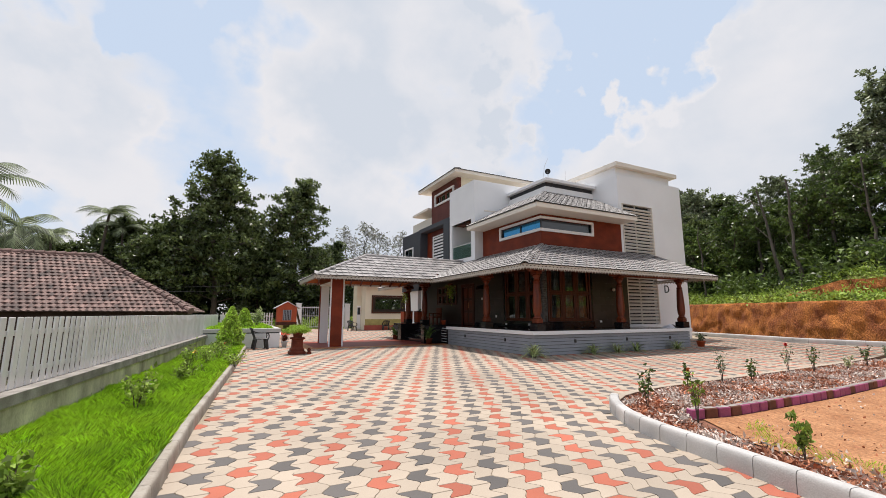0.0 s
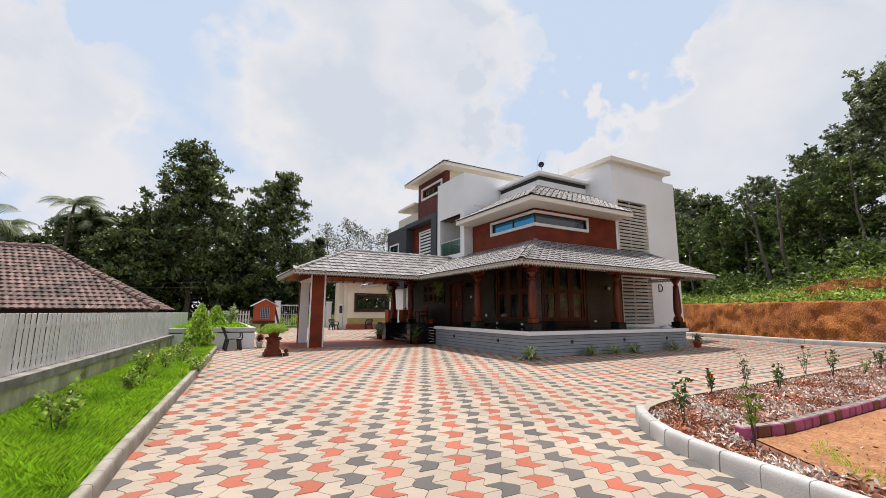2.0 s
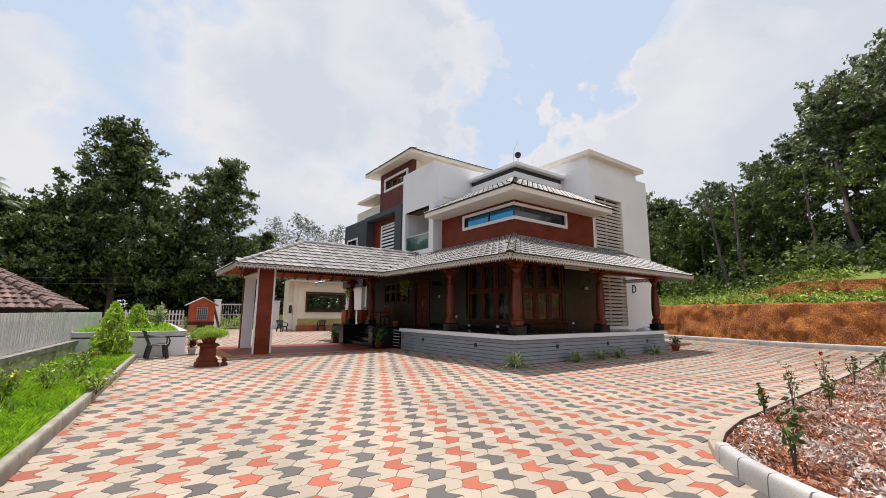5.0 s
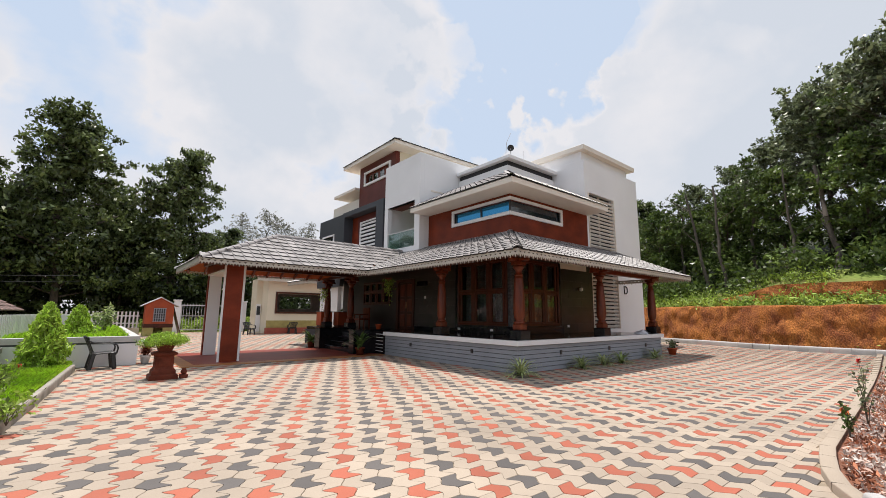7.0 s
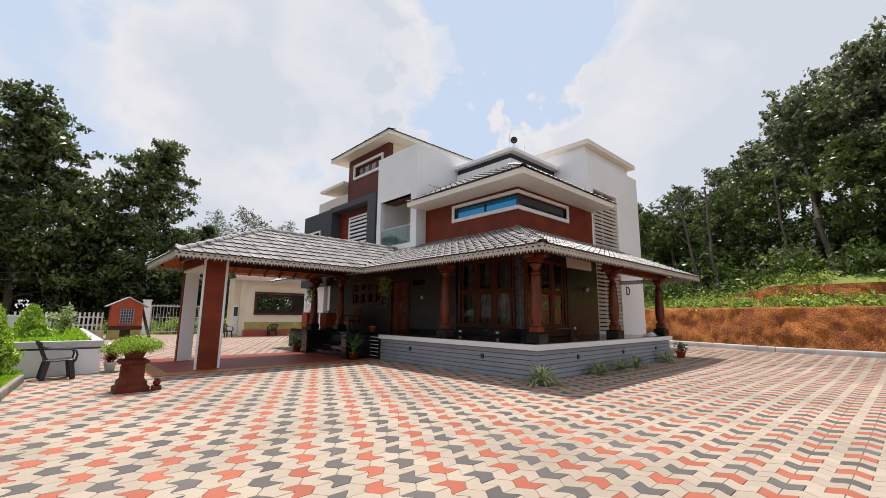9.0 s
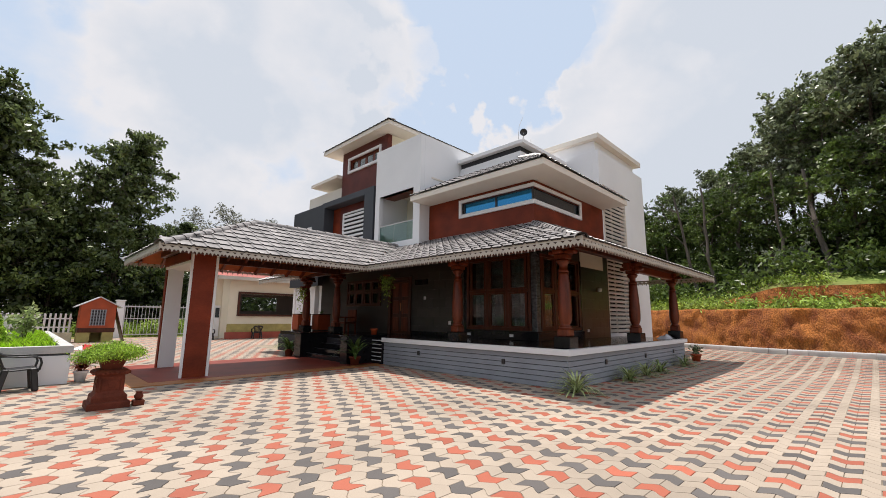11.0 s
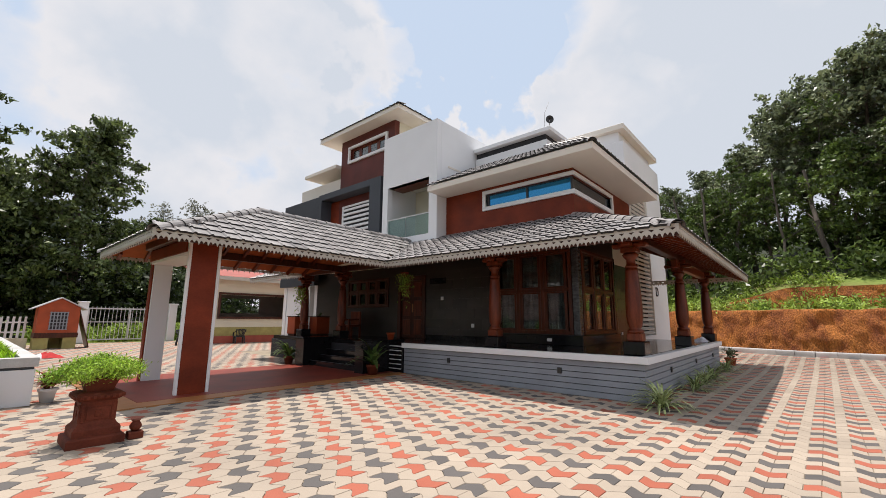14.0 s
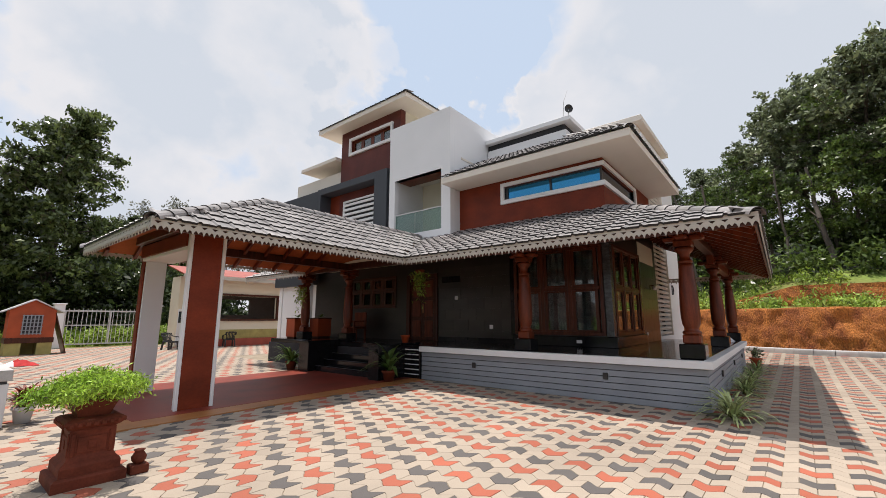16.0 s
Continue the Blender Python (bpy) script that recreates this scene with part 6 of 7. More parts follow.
shrub("dark_shrub", "low dark green shrub on the raised bed", (0.4, 20.2, 0.77), 0.4, 0.3, "leaf_a", 0.12, 160, 332)


def conifer(at, h, r, seed):
    g = np.random.default_rng(seed)
    root = thing("thuja", at, "bushy bright green thuja with upswept sprays", "conifer", "thujas by the bed")
    bm = bmesh.new()
    tube(bm, (0, 0, -0.05), (0, 0, h * 0.9), 0.04, 0.01, 6)
    part("trunk", bm, M["bark"], root)
    n = 5200
    f = g.uniform(0, 1, n) ** 1.15
    a = g.uniform(0, 2 * math.pi, n)
    lump = 1 + 0.35 * np.array([noise.noise((math.cos(t) * 2, math.sin(t) * 2, q * 5 + seed)) for t, q in zip(a, f)])
    rad = r * (1 - f ** 1.7) ** 0.8 * lump * g.uniform(0.55, 1.0, n) + 0.02
    P = np.c_[np.cos(a) * rad, np.sin(a) * rad, 0.05 + f * h]
    V = leaves(P, 0.13, -1.4, 0.3, g)
    quads("foliage", V, M["leaf_c"], root)


conifer((-0.26, 17.0, 0.12), 1.5, 0.46, 1)
conifer((0.25, 19.4, 0.77), 0.82, 0.33, 2)


def strap_plant(name, label, at, n, length, width, leaf, seed, up=0.9):
    """A rosette of arching strap leaves."""
    g = np.random.default_rng(seed)
    root = thing(name, at, label, "plant")
    V = []
    for k in range(n):
        a, e = g.uniform(0, 2 * math.pi), g.uniform(up - 0.5, up + 0.55)
        L, w = length * g.uniform(0.65, 1.1), width * g.uniform(0.7, 1.1)
        p = np.array((math.cos(a), math.sin(a), 0)) * 0.02
        side = np.array((-math.sin(a), math.cos(a), 0))
        for s in range(6):
            t = (s + 1) / 6
            q = p + np.array((math.cos(a) * math.cos(e), math.sin(a) * math.cos(e), math.sin(e))) * L / 6
            e -= 0.28
            w0, w1 = w * math.sin(math.pi * (0.2 + 0.8 * s / 6)), w * math.sin(math.pi * (0.2 + 0.8 * t)) + 0.001
            V += [p - side * w0, p + side * w0, q + side * w1, q - side * w1]
            p = q
    V = np.array(V)
    V[:, 2] = np.maximum(V[:, 2], 0.012)
    quads("leaves", V, M[leaf], root)
    return root


strap_plant("spider_plant", "variegated spider plant at the foot of the plinth", (8.82, 9.96, 0.0), 95, 0.76, 0.02, "leaf_f", 1)
for k, x in enumerate((11.5, 12.7, 13.75, 16.2)):
    strap_plant("spider_plant", "grassy strap-leaved plant at the foot of the plinth", (x, 9.93, ground_z(x, 9.9)), 90, 0.66, 0.014, "leaf_f", 10 + k)


def pot(name, label, at, r, h, mat, plant_label=None):
    root = thing(name, at, label, "plant pot")
    lathe("body", [(r * 0.7, 0), (r * 0.95, h * 0.8), (r * 1.08, h * 0.82), (r * 1.08, h), (r * 0.92, h), (r * 0.88, h * 0.9)], M[mat], root, seg=20)
    lathe("soil", [(r * 0.88, h * 0.86), (r * 0.5, h * 0.88)], M["chipbed"], root, seg=16)
    return root


for nm, lb, at, r, h, mt in (("flower_pot", "round terracotta pot beside the entrance steps", (8.1, 21.25, 0), 0.17, 0.26, "terracotta"), ("flower_pot", "round terracotta pot beside the entrance steps", (8.2, 16.98, 0), 0.17, 0.28, "terracotta"),
                             ("flower_pot", "orange plastic pot on the step wall", (9.2, 17.4, 0.9), 0.12, 0.2, "orange"), ("flower_pot", "red clay pot on the paving by the plinth", (17.9, 10.0, ground_z(17.9, 10)), 0.17, 0.24, "orange"), ("flower_pot", "white pot on the paving by the raised bed", (1.86, 18.25, 0), 0.13, 0.24, "white")):
    pot(nm, lb, at, r, h, mt)
strap_plant("potted_lily", "dark glossy strap-leaved plant in a pot", (8.1, 21.25, 0.22), 54, 1.0, 0.035, "leaf_e", 21)
strap_plant("potted_palm", "broad-leaved potted palm with a yellowing leaf", (8.2, 16.98, 0.24), 20, 1.05, 0.06, "leaf_e", 22, 1.1)
strap_plant("potted_cordyline", "red-leaved cordyline in a white pot", (1.86, 18.25, 0.18), 60, 0.5, 0.038, "leaf_r", 23, 1.35)
shrub("potted_plant", "leafy plant in a red clay pot", (17.9, 10.0, ground_z(17.9, 10) + 0.2), 0.32, 0.22, "leaf_a", 0.1, 120, 24)

# ---- terracotta pedestal planter ----
ped = thing("pedestal_planter", (1.91, 14.64, 0), "carved dark terracotta pedestal planter", "planter")


def ring(profile, mat, name, label=""):
    """A square, moulded shape from (half-width, height) pairs."""
    V = [(sx * w, sy * w, z) for w, z in profile for sx, sy in ((-1, -1), (1, -1), (1, 1), (-1, 1))]
    F = [(4 * i + k, 4 * i + (k + 1) % 4, 4 * i + 4 + (k + 1) % 4, 4 * i + 4 + k) for i in range(len(profile) - 1) for k in range(4)]
    F += [(3, 2, 1, 0), tuple(4 * (len(profile) - 1) + k for k in range(4))]
    return raw(name, V, F, M[mat], ped, label)


ring([(0.32, 0), (0.32, 0.10), (0.30, 0.12), (0.265, 0.13), (0.265, 0.21), (0.25, 0.24), (0.225, 0.26)], "terracotta", "base")
ring([(0.225, 0.26), (0.20, 0.31), (0.195, 0.52), (0.205, 0.56), (0.20, 0.58)], "terracotta", "shaft")
ring([(0.20, 0.58), (0.235, 0.60), (0.27, 0.64), (0.27, 0.67), (0.24, 0.69), (0.20, 0.70)], "terracotta", "capital")
ring([(0.145, 0.70), (0.15, 0.72), (0.20, 0.86), (0.205, 0.88), (0.185, 0.88), (0.175, 0.84)], "terracotta", "bowl")
for s, rz in ((0, 0), (1, 90), (2, 180), (3, 270)):
    bm = bmesh.new()
    m4 = pose(0, 0, 0, 0, 0, rz)
    add_box(bm, (-0.13, -0.206, 0.33), (0.13, -0.192, 0.50), 0.006, m=m4)
    add_box(bm, (-0.04, -0.216, 0.37), (0.04, -0.203, 0.46), 0.006, m=m4)
    for u in (-0.165, 0.165):
        add_box(bm, (u - 0.02, -0.212, 0.30), (u + 0.02, -0.192, 0.55), 0.008, m=m4)
    part("relief", bm, M["terracotta"], ped)
    for k in range(7):
        bm = bmesh.new()
        add_box(bm, (-0.235 + k * 0.07, -0.285, 0.615), (-0.19 + k * 0.07, -0.262, 0.665), 0.008, m=m4)
        part("leaf_moulding", bm, M["terracotta"], ped)
ped.scale = (0.86, 0.86, 0.86)
g3 = np.random.default_rng(77)
bm = bmesh.new()
C = []
for k in range(16):
    a = 2 * math.pi * k / 16 + g3.uniform(-0.2, 0.2)
    q = g3.uniform(0.25, 0.52)
    tip = (math.cos(a) * q, math.sin(a) * q, 0.9 + g3.uniform(0.03, 0.22))
    tube(bm, (math.cos(a) * 0.1, math.sin(a) * 0.1, 0.85), tip, 0.012, 0.005, 5)
    C += [tip, tuple(np.array(tip) * np.array((0.65, 0.65, 0.99)))]
bonsai = thing("bonsai_shrub", (1.91, 14.64, 0.0), "low spreading bright green shrub in the planter", "plant")
part("stem", bm, M["bark"], bonsai)
P = np.concatenate([np.asarray(c) + g3.normal(0, 0.062, (420, 3)) * np.array((1.2, 1.2, 0.85)) for c in C])
quads("foliage", leaves(P, 0.05, -0.9, 0.28, g3), M["leaf_c"], bonsai)
bonsai.scale = (0.9, 0.9, 0.86)
jar = thing("small_jar", (2.30, 14.45, 0), "small dark clay jar on a stone", "jar")
bm = bmesh.new()
add_box(bm, (-0.10, -0.09, 0), (0.10, 0.09, 0.11), 0.012)
part("stone", bm, M["terracotta"], jar)
lathe("body", [(0.04, 0.11), (0.075, 0.15), (0.085, 0.19), (0.06, 0.235), (0.045, 0.25), (0.065, 0.275), (0.05, 0.275)], M["terracotta"], jar, seg=16)
jar.scale = (0.8, 0.8, 0.8)


# ---- plastic chairs ----
def plastic_chair(mat, label):
    """A moulded armchair: sagging seat, slotted curved back, arms that run down into the front legs."""
    root = thing("plastic_chair", (0, 0, 0), label, "chair", "plastic chairs")
    bm = bmesh.new()
    add_box(bm, (-0.25, -0.25, 0.39), (0.25, 0.22, 0.425), 0.012, m=pose(0, 0, 0, -4, 0, 0))
    add_box(bm, (-0.25, -0.275, 0.35), (0.25, -0.245, 0.42), 0.01)
    part("seat", bm, M[mat], root)
    for sx in (-1, 1):
        for sy in (-1, 1):
            bm = bmesh.new()
            add_box(bm, (-0.035, -0.05, 0), (0.035, 0.05, 0.44), 0.016, m=pose(sx * 0.26, sy * 0.26, 0, sy * 9, sx * -3, 0))
            part("leg", bm, M[mat], root)
        bm = bmesh.new()
        pts = [(-0.27, 0.40), (-0.29, 0.53), (-0.26, 0.62), (-0.15, 0.655), (0.05, 0.66), (0.22, 0.68), (0.33, 0.74)]
        for (ya, za), (yb, zb) in zip(pts, pts[1:]):
            an = math.degrees(math.atan2(zb - za, yb - ya))
            add_box(bm, (-0.04, -0.012, -0.016), (0.04, math.hypot(yb - ya, zb - za) + 0.012, 0.016), 0.008, m=pose(sx * 0.275, ya, za, an, 0, 0))
        part("armrest", bm, M[mat], root)
    bm = bmesh.new()
    for k in range(7):
        u = -0.195 + k * 0.065
        mb = pose(u, 0.21 - 0.9 * u * u + 0.03, 0.42, -22, 0, u * -95)
        add_box(bm, (-0.022, -0.012, 0.0), (0.022, 0.012, 0.40), 0.006, m=mb)
    for k in range(8):
        u = -0.21 + k * 0.06
        mb = pose(u, 0.21 - 0.9 * u * u + 0.03, 0.42, -22, 0, u * -95)
        add_box(bm, (-0.034, -0.018, 0.37), (0.034, 0.018, 0.48 - 0.7 * u * u), 0.012, m=mb)
        add_box(bm, (-0.034, -0.015, -0.02), (0.034, 0.015, 0.06), 0.008, m=mb)
    part("backrest", bm, M[mat], root)
    return root


ch = plastic_chair("black", "black plastic garden armchair on the paving")
ch.matrix_basis = pose(0.85, 17.55, 0, 0, 0, 95)
for x, y, a in ((8.9, 34.0, 20), (12.0, 34.3, 170)):
    copy_thing(ch, pose(x, y, ground_z(x, y), 0, 0, a))

# ---- kennel, gate and outbuilding at the back ----
ken = thing("kennel", (3.75, 35.6, 0), "orange kennel with a barred window and a pitched tin roof", "kennel")
bm = bmesh.new()
add_box(bm, (-0.75, -0.6, 0.75), (0.75, 0.6, 1.95))
part("wall", bm, M["orange"], ken)
raw("gable", [(-0.75, -0.6, 1.95), (0.75, -0.6, 1.95), (0, -0.6, 2.38), (-0.75, 0.6, 1.95), (0.75, 0.6, 1.95), (0, 0.6, 2.38)], [(0, 1, 2), (5, 4, 3), (0, 3, 4, 1), (1, 4, 5, 2), (2, 5, 3, 0)], M["orange"], ken)
for s in (-1, 1):
    V = [(0, -0.75, 2.44), (0, 0.75, 2.44), (s * 1.0, 0.75, 1.88), (s * 1.0, -0.75, 1.88)]
    V += [(x, y, z - 0.05) for x, y, z in V]
    raw("roof_sheet", V, [(0, 1, 2, 3), (7, 6, 5, 4), (0, 4, 5, 1), (1, 5, 6, 2), (2, 6, 7, 3), (3, 7, 4, 0)], M["metal"], ken)
boxes("band", [((-0.78, -0.63, 0.52), (0.78, 0.63, 0.75))], M["darkwood"], ken)
boxes("base", [((-0.75, -0.6, 0), (-0.25, 0.6, 0.52)), ((0.25, -0.6, 0), (0.75, 0.6, 0.52)), ((-0.25, 0.3, 0), (0.25, 0.6, 0.52))], M["yellow"], ken)
# dark panel on the solid wall paints the unlit inside behind the bars
boxes("window_opening", [((-0.32, -0.615, 0.9), (0.32, -0.598, 1.72))], M["joint_shade"], ken)
for k in range(6):
    boxes("bar", [((-0.32 + k * 0.12, -0.65, 0.88), (-0.28 + k * 0.12, -0.62, 1.74))], M["grey"], ken)
for k in range(6):
    boxes("bar", [((-0.34, -0.64, 0.9 + k * 0.16), (0.34, -0.625, 0.93 + k * 0.16))], M["grey"], ken)
o = boxes("leaning_board", [((-0.02, -0.5, 0), (0.02, 0.5, 1.9))], M["darkwood"], ken)
o.matrix_basis = pose(1.25, -0.1, 0.02, 0, -16, 0)
lump_v = [(2.45 + 0.95 * i / 9 + 0.1 * noise.noise((i, j, 1)), 28.9 + 0.7 * j / 7, 0.01 + 0.26 * max(0, math.sin(i / 9 * math.pi)) * max(0, math.sin(j / 7 * math.pi)) * (0.7 + 0.6 * noise.noise((i * 0.7, j * 0.7, 4)))) for j in range(8) for i in range(10)]
lump_f = [(j * 10 + i, j * 10 + i + 1, j * 10 + i + 11, j * 10 + i + 10) for j in range(7) for i in range(9)]
tagged(raw("red_sheet", lump_v, lump_f, [M["redcloth"], M["cloth"]], fm=[1 if k % 9 < 3 else 0 for k in range(len(lump_f))]), "crumpled red cloth lying on the paving", "cloth")

gate = thing("entrance_gate", (7.4, 40, 0), "white steel entrance gate between pale posts", "gate")
for x in (-2.1, 2.5):
    boxes("gate_post", [((x - 0.22, -0.22, 0), (x + 0.22, 0.22, 2.35)), ((x - 0.27, -0.27, 2.35), (x + 0.27, 0.27, 2.42))], M["white"], gate, bevel=0.01)
boxes("gate_frame", [((-1.85, -0.03, 0.15), (2.25, 0.03, 0.22)), ((-1.85, -0.03, 1.98), (2.25, 0.03, 2.06)), ((-1.85, -0.03, 0.22), (-1.78, 0.03, 1.98)), ((0.17, -0.03, 0.22), (0.24, 0.03, 1.98)), ((2.18, -0.03, 0.22), (2.25, 0.03, 1.98)), ((-1.85, -0.025, 1.2), (2.25, 0.025, 1.25))], M["metal"], gate)
for k in range(20):
    boxes("bar", [((-1.68 + k * 0.2, -0.012, 0.2), (-1.656 + k * 0.2, 0.012, 2.15))], M["metal"], gate)

C = [(g2.uniform(3.5, 12.0), g2.uniform(40.8, 46.0), g2.uniform(0.05, 0.75)) for _ in range(150)]
P = clumps(C, g2.uniform(0.25, 0.6, len(C)), 420, g2)
P[:, 2] = np.maximum(P[:, 2], 0.03)
tagged(quads("verge_weeds", leaves(P, 0.22, -0.5, 0.4, g2), M["leaf_d"]), "sunlit green weeds growing outside the gate", "weeds", kind="stuff")

ob_ = thing("outbuilding", (13, 36, 0), "cream single-storey outbuilding with a red tin roof", "outbuilding")


def ubox(name, lo, hi, mat, label="", bevel=0.006):
    o = box(name, lo, hi, M[mat], ob_, label, bevel)
    o.matrix_basis = Matrix.Translation(-ob_.location)
    return o


o = wall_with_holes("wall", "y", 35.0, 0.25, 10.3, 20, 0.0, 4.05, [(10.95, 15.2, 1.58, 2.95)], M["cream"], ob_)
o.matrix_basis = Matrix.Translation(-ob_.location)
ubox("wall", (9.88, 36.4, 0), (10.3, 36.6, 4.05), "cream")
ubox("wall", (9.88, 36.6, 0), (10.05, 37.7, 4.05), "cream")
ubox("wall", (10.3, 35.25, 0), (10.5, 36.6, 4.05), "cream")
# this back wall takes the same darkened indoor colour
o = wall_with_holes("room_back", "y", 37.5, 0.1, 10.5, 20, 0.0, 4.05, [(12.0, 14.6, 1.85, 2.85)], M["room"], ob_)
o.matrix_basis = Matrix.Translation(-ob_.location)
ubox("plinth", (10.2, 34.7, 0), (20, 35.0, 0.42), "roofred", "red painted plinth step")
ubox("dado", (10.29, 34.985, 0.42), (20, 34.999, 0.95), "yellow", "faded yellow painted dado")
o = boxes("window_frame", [((10.85, 34.9, 1.46), (15.3, 35.05, 1.58)), ((10.85, 34.9, 2.95), (15.3, 35.05, 3.08)), ((10.85, 34.9, 1.58), (10.97, 35.05, 2.95)), ((15.18, 34.9, 1.58), (15.3, 35.05, 2.95))], M["darkwood"], ob_)
o.matrix_basis = Matrix.Translation(-ob_.location)
ubox("door", (9.92, 36.36, 0.1), (10.25, 36.4, 2.15), "white", "pale door")
ubox("door_window", (9.95, 36.33, 1.35), (10.2, 36.36, 2.0), "darkglass")
V = [(9.3, 34.3, 3.98), (20, 34.3, 3.98), (20, 37.8, 4.75), (9.6, 37.8, 4.75)]
V += [(x, y, z + 0.06) for x, y, z in V]
o = raw("roof", V, [(3, 2, 1, 0), (4, 5, 6, 7), (0, 1, 5, 4), (1, 2, 6, 5), (2, 3, 7, 6), (3, 0, 4, 7)], M["roofred"], ob_)
o.matrix_basis = Matrix.Translation(-ob_.location)
ubox("fascia", (9.3, 34.25, 3.80), (20, 34.29, 4.02), "lace", "white scalloped eaves board")

# ---- porch things ----
for x, y in ((9.65, 23.5), (10.45, 23.2)):
    cab = thing("porch_cabinet", (x, y, 0.838), "low orange-brown timber planter cabinet on the porch", "cabinet", "porch cabinets")
    bm = bmesh.new()
    add_box(bm, (-0.3, -0.28, 0.06), (0.3, 0.28, 0.72), 0.01)
    part("body", bm, M["orange"], cab)
    bm = bmesh.new()
    add_box(bm, (-0.27, -0.25, 0), (0.27, 0.25, 0.06))
    part("foot", bm, M["darkwood"], cab)
    bm = bmesh.new()
    add_box(bm, (-0.32, -0.30, 0.72), (0.32, 0.30, 0.76), 0.008)
    part("top", bm, M["darkwood"], cab)
    strap_plant("cabinet_plant", "small leafy plant on a porch cabinet", (x, y, 1.598), 14, 0.3, 0.03, "leaf_e", int(x * 10))
bench = thing("porch_chair", (10.6, 21.3, 0.838), "dark timber armchair on the porch", "chair")
for nm, lo, hi in (("seat", (-0.3, -0.3, 0.36), (0.3, 0.3, 0.44)), ("backrest", (0.22, -0.3, 0.44), (0.3, 0.3, 0.95)), ("armrest", (-0.3, -0.3, 0.60), (0.22, -0.24, 0.65)), ("armrest", (-0.3, 0.24, 0.60), (0.22, 0.3, 0.65))):
    bm = bmesh.new()
    add_box(bm, lo, hi, 0.015)
    part(nm, bm, M["wood"], bench)
for sx in (-0.26, 0.26):
    for sy in (-0.26, 0.26):
        bm = bmesh.new()
        add_box(bm, (sx - 0.03, sy - 0.03, 0), (sx + 0.03, sy + 0.03, 0.36 if sx > 0 else 0.6))
        part("leg", bm, M["wood"], bench)
for at, seed in (((PX - 0.05, 17.05, 2.75), 5), ((PX - 0.2, 22.7, 2.6), 6)):
    hang = thing("hanging_plant", at, "trailing fern hanging below the porch eaves", "plant")
    g4 = np.random.default_rng(seed)
    P = np.c_[g4.normal(0, 0.10, 420), g4.normal(0, 0.10, 420), 0.1 - np.abs(g4.normal(0, 0.34, 420))]
    quads("foliage", leaves(P, 0.09, 1.2, 0.35, g4), M["leaf_d"], hang)
    lathe("basket", [(0.06, 0.02), (0.13, 0.12), (0.14, 0.16), (0.12, 0.16)], M["terracotta"], hang, seg=14)
    bm = bmesh.new()
    tube(bm, (0, 0, 0.12), (0, 0, 3.18 - at[2]), 0.006, 0.006, 5)
    part("cord", bm, M["black"], hang)
bundle_v = [(16.45 + 0.85 * i / 11, 10.42 + 0.42 * j / 7, 0.842 + (0.17 * max(0, math.sin(i / 11 * math.pi)) ** 0.6 * max(0, math.sin(j / 7 * math.pi)) * (0.75 + 0.7 * noise.noise((i * 0.6, j * 0.6, 8))))) for j in range(8) for i in range(12)]
bundle_f = [(j * 12 + i, j * 12 + i + 1, j * 12 + i + 13, j * 12 + i + 12) for j in range(7) for i in range(11)]
tagged(raw("cloth_bundle", bundle_v, bundle_f, [M["cloth"], M["black"]], fm=[1 if k % 11 > 5 else 0 for k in range(len(bundle_f))], smooth=True), "crumpled white and dark cloth lying on the verandah edge", "cloth")
lamp = thing("wall_lamp", (15.45, WY - 0.012, 2.52), "brass wall lamp with a pale glass shade", "wall lamp")
lathe("shade", [(0.02, -0.06), (0.06, -0.03), (0.075, 0.05), (0.05, 0.08), (0.02, 0.09)], M["soffit"], lamp, at=(0, -0.14, 0), seg=14)
boxes("bracket", [((-0.04, -0.02, -0.05), (0.04, 0.0, 0.1)), ((-0.012, -0.14, 0.085), (0.012, -0.02, 0.105))], M["darkwood"], lamp, bevel=0.004)

# letter on the white wall
cu = bpy.data.curves.new("letter", "FONT")
cu.body, cu.size, cu.extrude, cu.align_x = "D", 0.55, 0.012, "CENTER"
let = new("wall_letter", cu)
bpy.context.view_layer.update()
me = bpy.data.meshes.new_from_object(let)
bpy.data.objects.remove(let)
letter = link("wall_letter", me, [M["joint_shade"]])
letter.matrix_basis = pose(19.5, 12.485, 2.5, 90, 0, 0)
tagged(letter, "black letter D fixed to the white wall", "letter")

# roof fittings
dish = thing("satellite_dish", (13.3, 14.0, 8.08), "small dark satellite dish on a pole", "satellite dish")
bm = bmesh.new()
tube(bm, (0, 0, 0), (0, 0, 0.35), 0.02, 0.02, 6)
part("pole", bm, M["metal"], dish)
o = lathe("dish", [(0.01, 0.0), (0.07, 0.012), (0.12, 0.04), (0.14, 0.065), (0.13, 0.07), (0.06, 0.025), (0.01, 0.018)], M["black"], dish, seg=18)
o.matrix_basis = pose(0, 0, 0.36, 100, 0, -49)
bm = bmesh.new()
tube(bm, (-0.2, 0.1, 0.0), (-0.16, 0.08, 0.6), 0.012, 0.010, 5)
tube(bm, (-0.16, 0.08, 0.6), (0.02, 0.0, 1.05), 0.010, 0.006, 5)
part("aerial", bm, M["metal"], dish)
mast = thing("lightning_rod", (15.4, 15.0, 8.08), "thin steel lightning rod on the roof slab", "mast")
bm = bmesh.new()
tube(bm, (0, 0, 0), (0, 0, 1.1), 0.014, 0.008, 5)
part("rod", bm, M["metal"], mast)

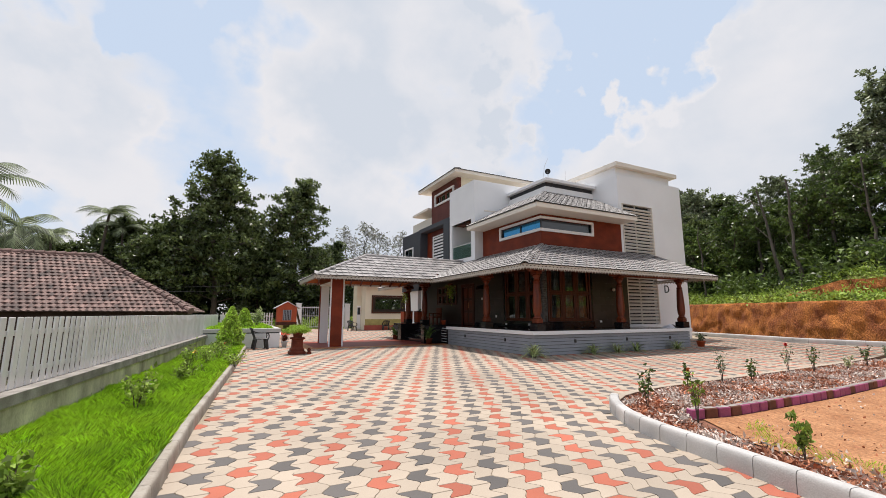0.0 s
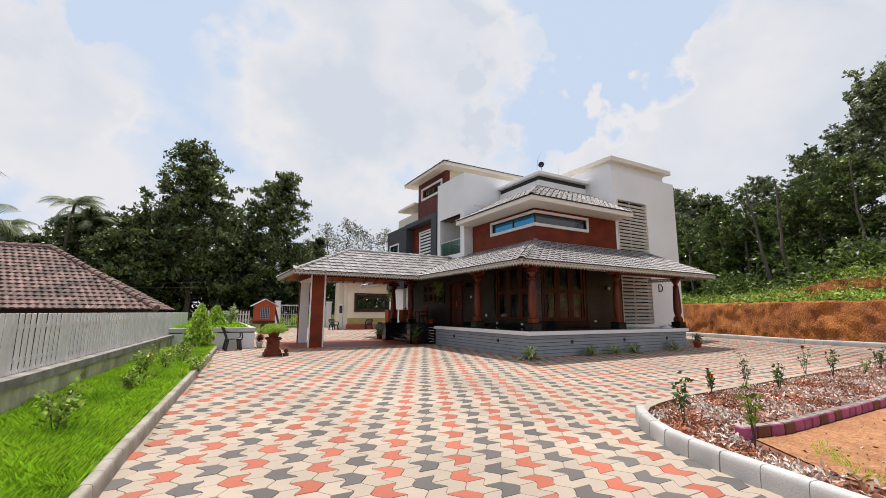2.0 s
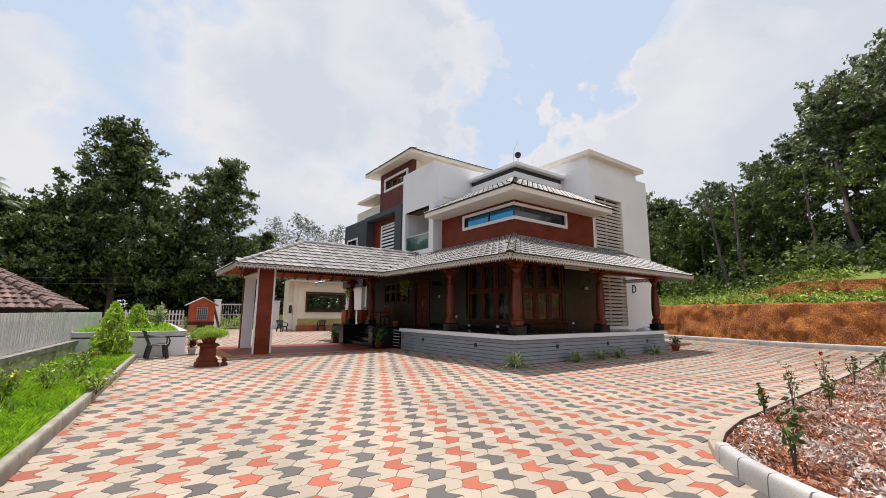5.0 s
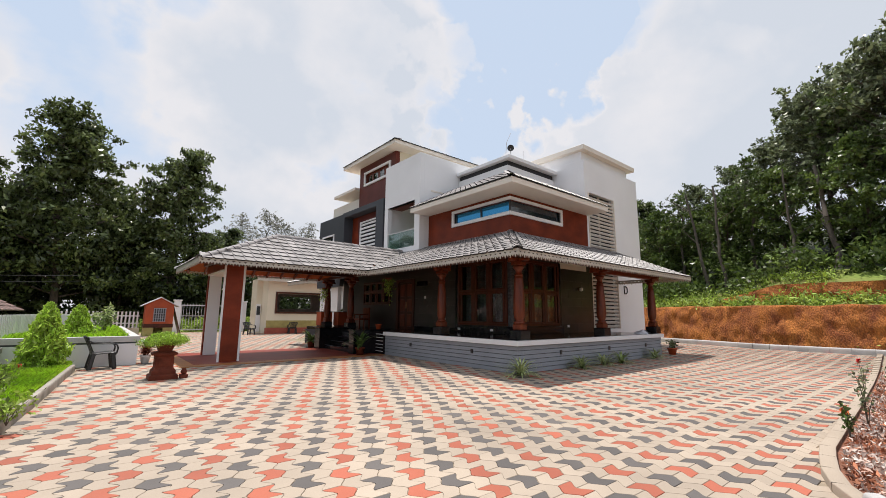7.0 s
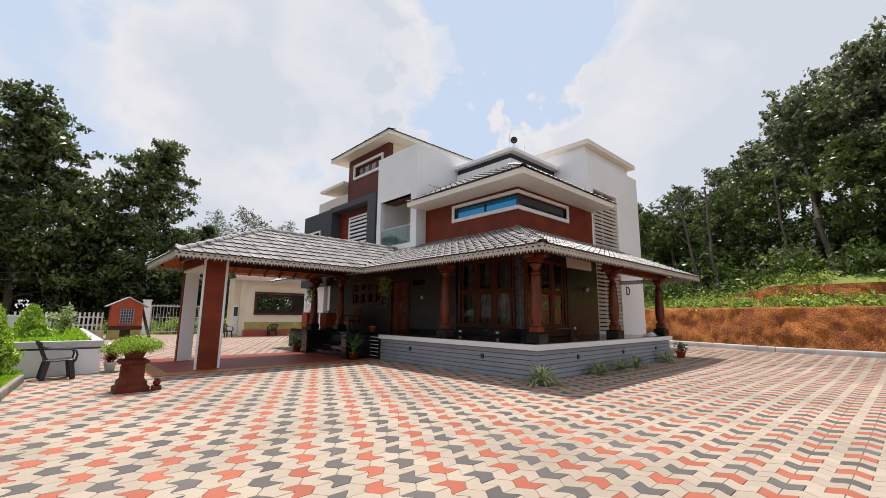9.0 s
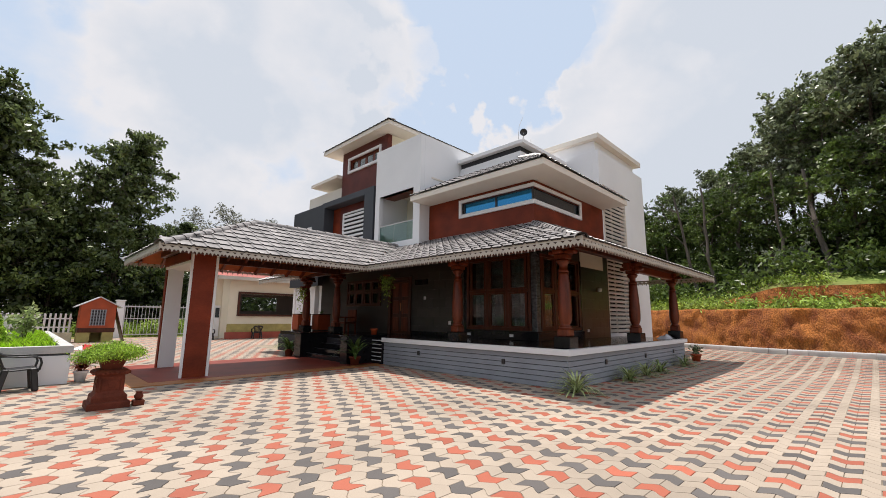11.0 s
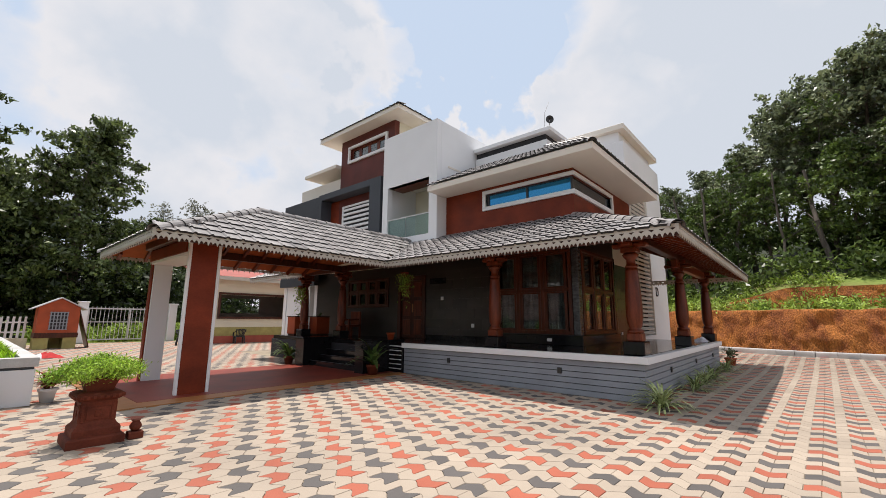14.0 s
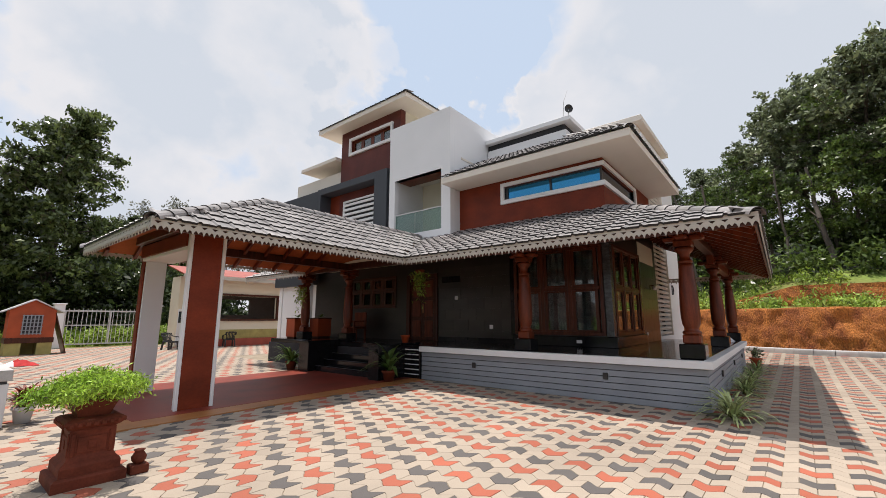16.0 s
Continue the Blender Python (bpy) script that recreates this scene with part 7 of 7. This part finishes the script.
# overhead cables
for k, (z, s) in enumerate(((3.6, 0.5), (3.15, 0.4))):
    bm = bmesh.new()
    a, b = Vector((-20, 37, z + 0.5)), Vector((-0.5, 42, z + 0.4))
    prev = a
    for i in range(1, 19):
        t = i / 18
        p = a + (b - a) * t - Vector((0, 0, s * 4 * t * (1 - t)))
        tube(bm, prev, p, 0.011, 0.011, 4)
        prev = p
    tagged(part("overhead_cable", bm, M["joint_shade"]), "black overhead cable sagging before the trees", "cable", "overhead cables")

# ---- paving ----
PW, PH, SW = 0.1791, 0.2558, 0.041    # width and height of a paver, swing of its wavy sides
X0, Y0 = 0.0361 - 1.5 * PW + SW, 0.4616 + PH   # one corner's place
LAY = Matrix.Rotation(-0.0264, 4, "Z")         # the courses run a little askew to the house
GAP = 0.004


def outline(kind):
    """Outline of a paver from its lower left corner; kind 0 points west, kind 1 east."""
    left = []
    for t in range(9):
        y = PH * t / 8
        c = math.cos(2 * math.pi * (y / PH + 0.5 * kind))
        c = 0.75 * c + 0.25 * (abs(((y / PH + 0.5 * kind) % 1.0) - 0.5) * 4 - 1)
        left.append((SW * (c - 1) + GAP / 2, GAP / 2 + (PH - GAP) * t / 8))
    return [(x + PW - GAP, y) for x, y in left] + left[::-1]


def paved(x, y):
    if y > 39.5 or y < -6 or x > 21.75 + max(0, y - 8) * 0.3:
        return False
    if x < kerb_x(min(y, 17.3)) + 0.06 and y < 18.0:
        return False
    if y >= 18.0 and x < 1.72 and y < 29.1:
        return False
    if y >= 29.1 and x < -3:
        return False
    if 2.5 < x < 9.05 and 16.5 < y < 21.0:
        return False
    if 9.0 < x < 17.58 and 10.25 < y < 27.5 or 16 < x < 21.1 and 12.4 < y < 27.5:
        return False
    if 8.0 < x < 9.1 and 16.6 < y < 21.7:
        return False
    if y < 5.3:
        ex = float(np.interp(y, ay_, ax_))
        ny = float(np.interp(x, ax_, ay_))
        if x > 3.2 and (x > ex - 0.04 and y < ny + 0.03):
            return False
    return True


pav = thing("paving", (0, 0, 0), "interlocking cream, coral-red and grey wave-edged pavers", "paving", kind="structure")
mats3 = [M["paver_cream"], M["paver_red"], M["paver_grey"]]
single = {}
for kind in range(2):
    o_ = outline(kind)
    k = len(o_)
    cx, cy = sum(p[0] for p in o_) / k, sum(p[1] for p in o_) / k
    v = [(cx + (x - cx) * 0.972, cy + (y - cy) * 0.975, 0.0) for x, y in o_] + [(cx + (x - cx) * 0.995, cy + (y - cy) * 0.995, -0.005) for x, y in o_] + [(x, y, -0.022) for x, y in o_]
    f = [tuple(range(k))] + [(i, i + k, (i + 1) % k + k, (i + 1) % k) for i in range(k)] + [(i + k, i + 2 * k, (i + 1) % k + 2 * k, (i + 1) % k + k) for i in range(k)]
    for c in range(3):
        me = bpy.data.meshes.new("paver")
        me.from_pydata(v, [], f)
        me.materials.append(mats3[c])
        single[kind, c] = (me, v, f)
V, F, FM, made = [], [], [], 0
for row in range(int((-6.5 - Y0) / PH) - 1, int((40.5 - Y0) / PH) + 1):
    for col in range(int((-4.5 - X0) / PW), int((24.5 - X0) / PW)):
        kind = col % 2
        xb, yb = X0 + col * PW, Y0 + row * PH + kind * PH / 2
        xw, yw = (LAY @ Vector((xb + PW / 2 - SW, yb + PH / 2, 0)))[:2]
        if yw > 12 and xw > 9.2 and yw < 27.4 or not paved(xw, yw):
            continue
        c = 0
        if row % 3 == kind:
            c = 1 if ((col - kind) // 2 - row // 3 - 1) % 2 == 0 else 2
        me, v, f = single[kind, c]
        z = ground_z(xw, yw) + random.uniform(-0.0015, 0.0015)
        if 1.2 < xw < 4.2 and 10.6 < yw < 14.0 and made < 300:
            o = new("paver", me)
            o.parent = pav
            o.matrix_basis = LAY @ Matrix.Translation((xb, yb, z))
            made += 1
            continue
        n0 = len(V)
        V += [LAY @ Vector((x + xb, y + yb, zz + z)) for x, y, zz in v]
        F += [tuple(i + n0 for i in q) for q in f]
        FM += [c] * len(f)
rest = raw("paver_rest", V, F, mats3, pav, fm=FM)
rest["kind"] = "stuff"
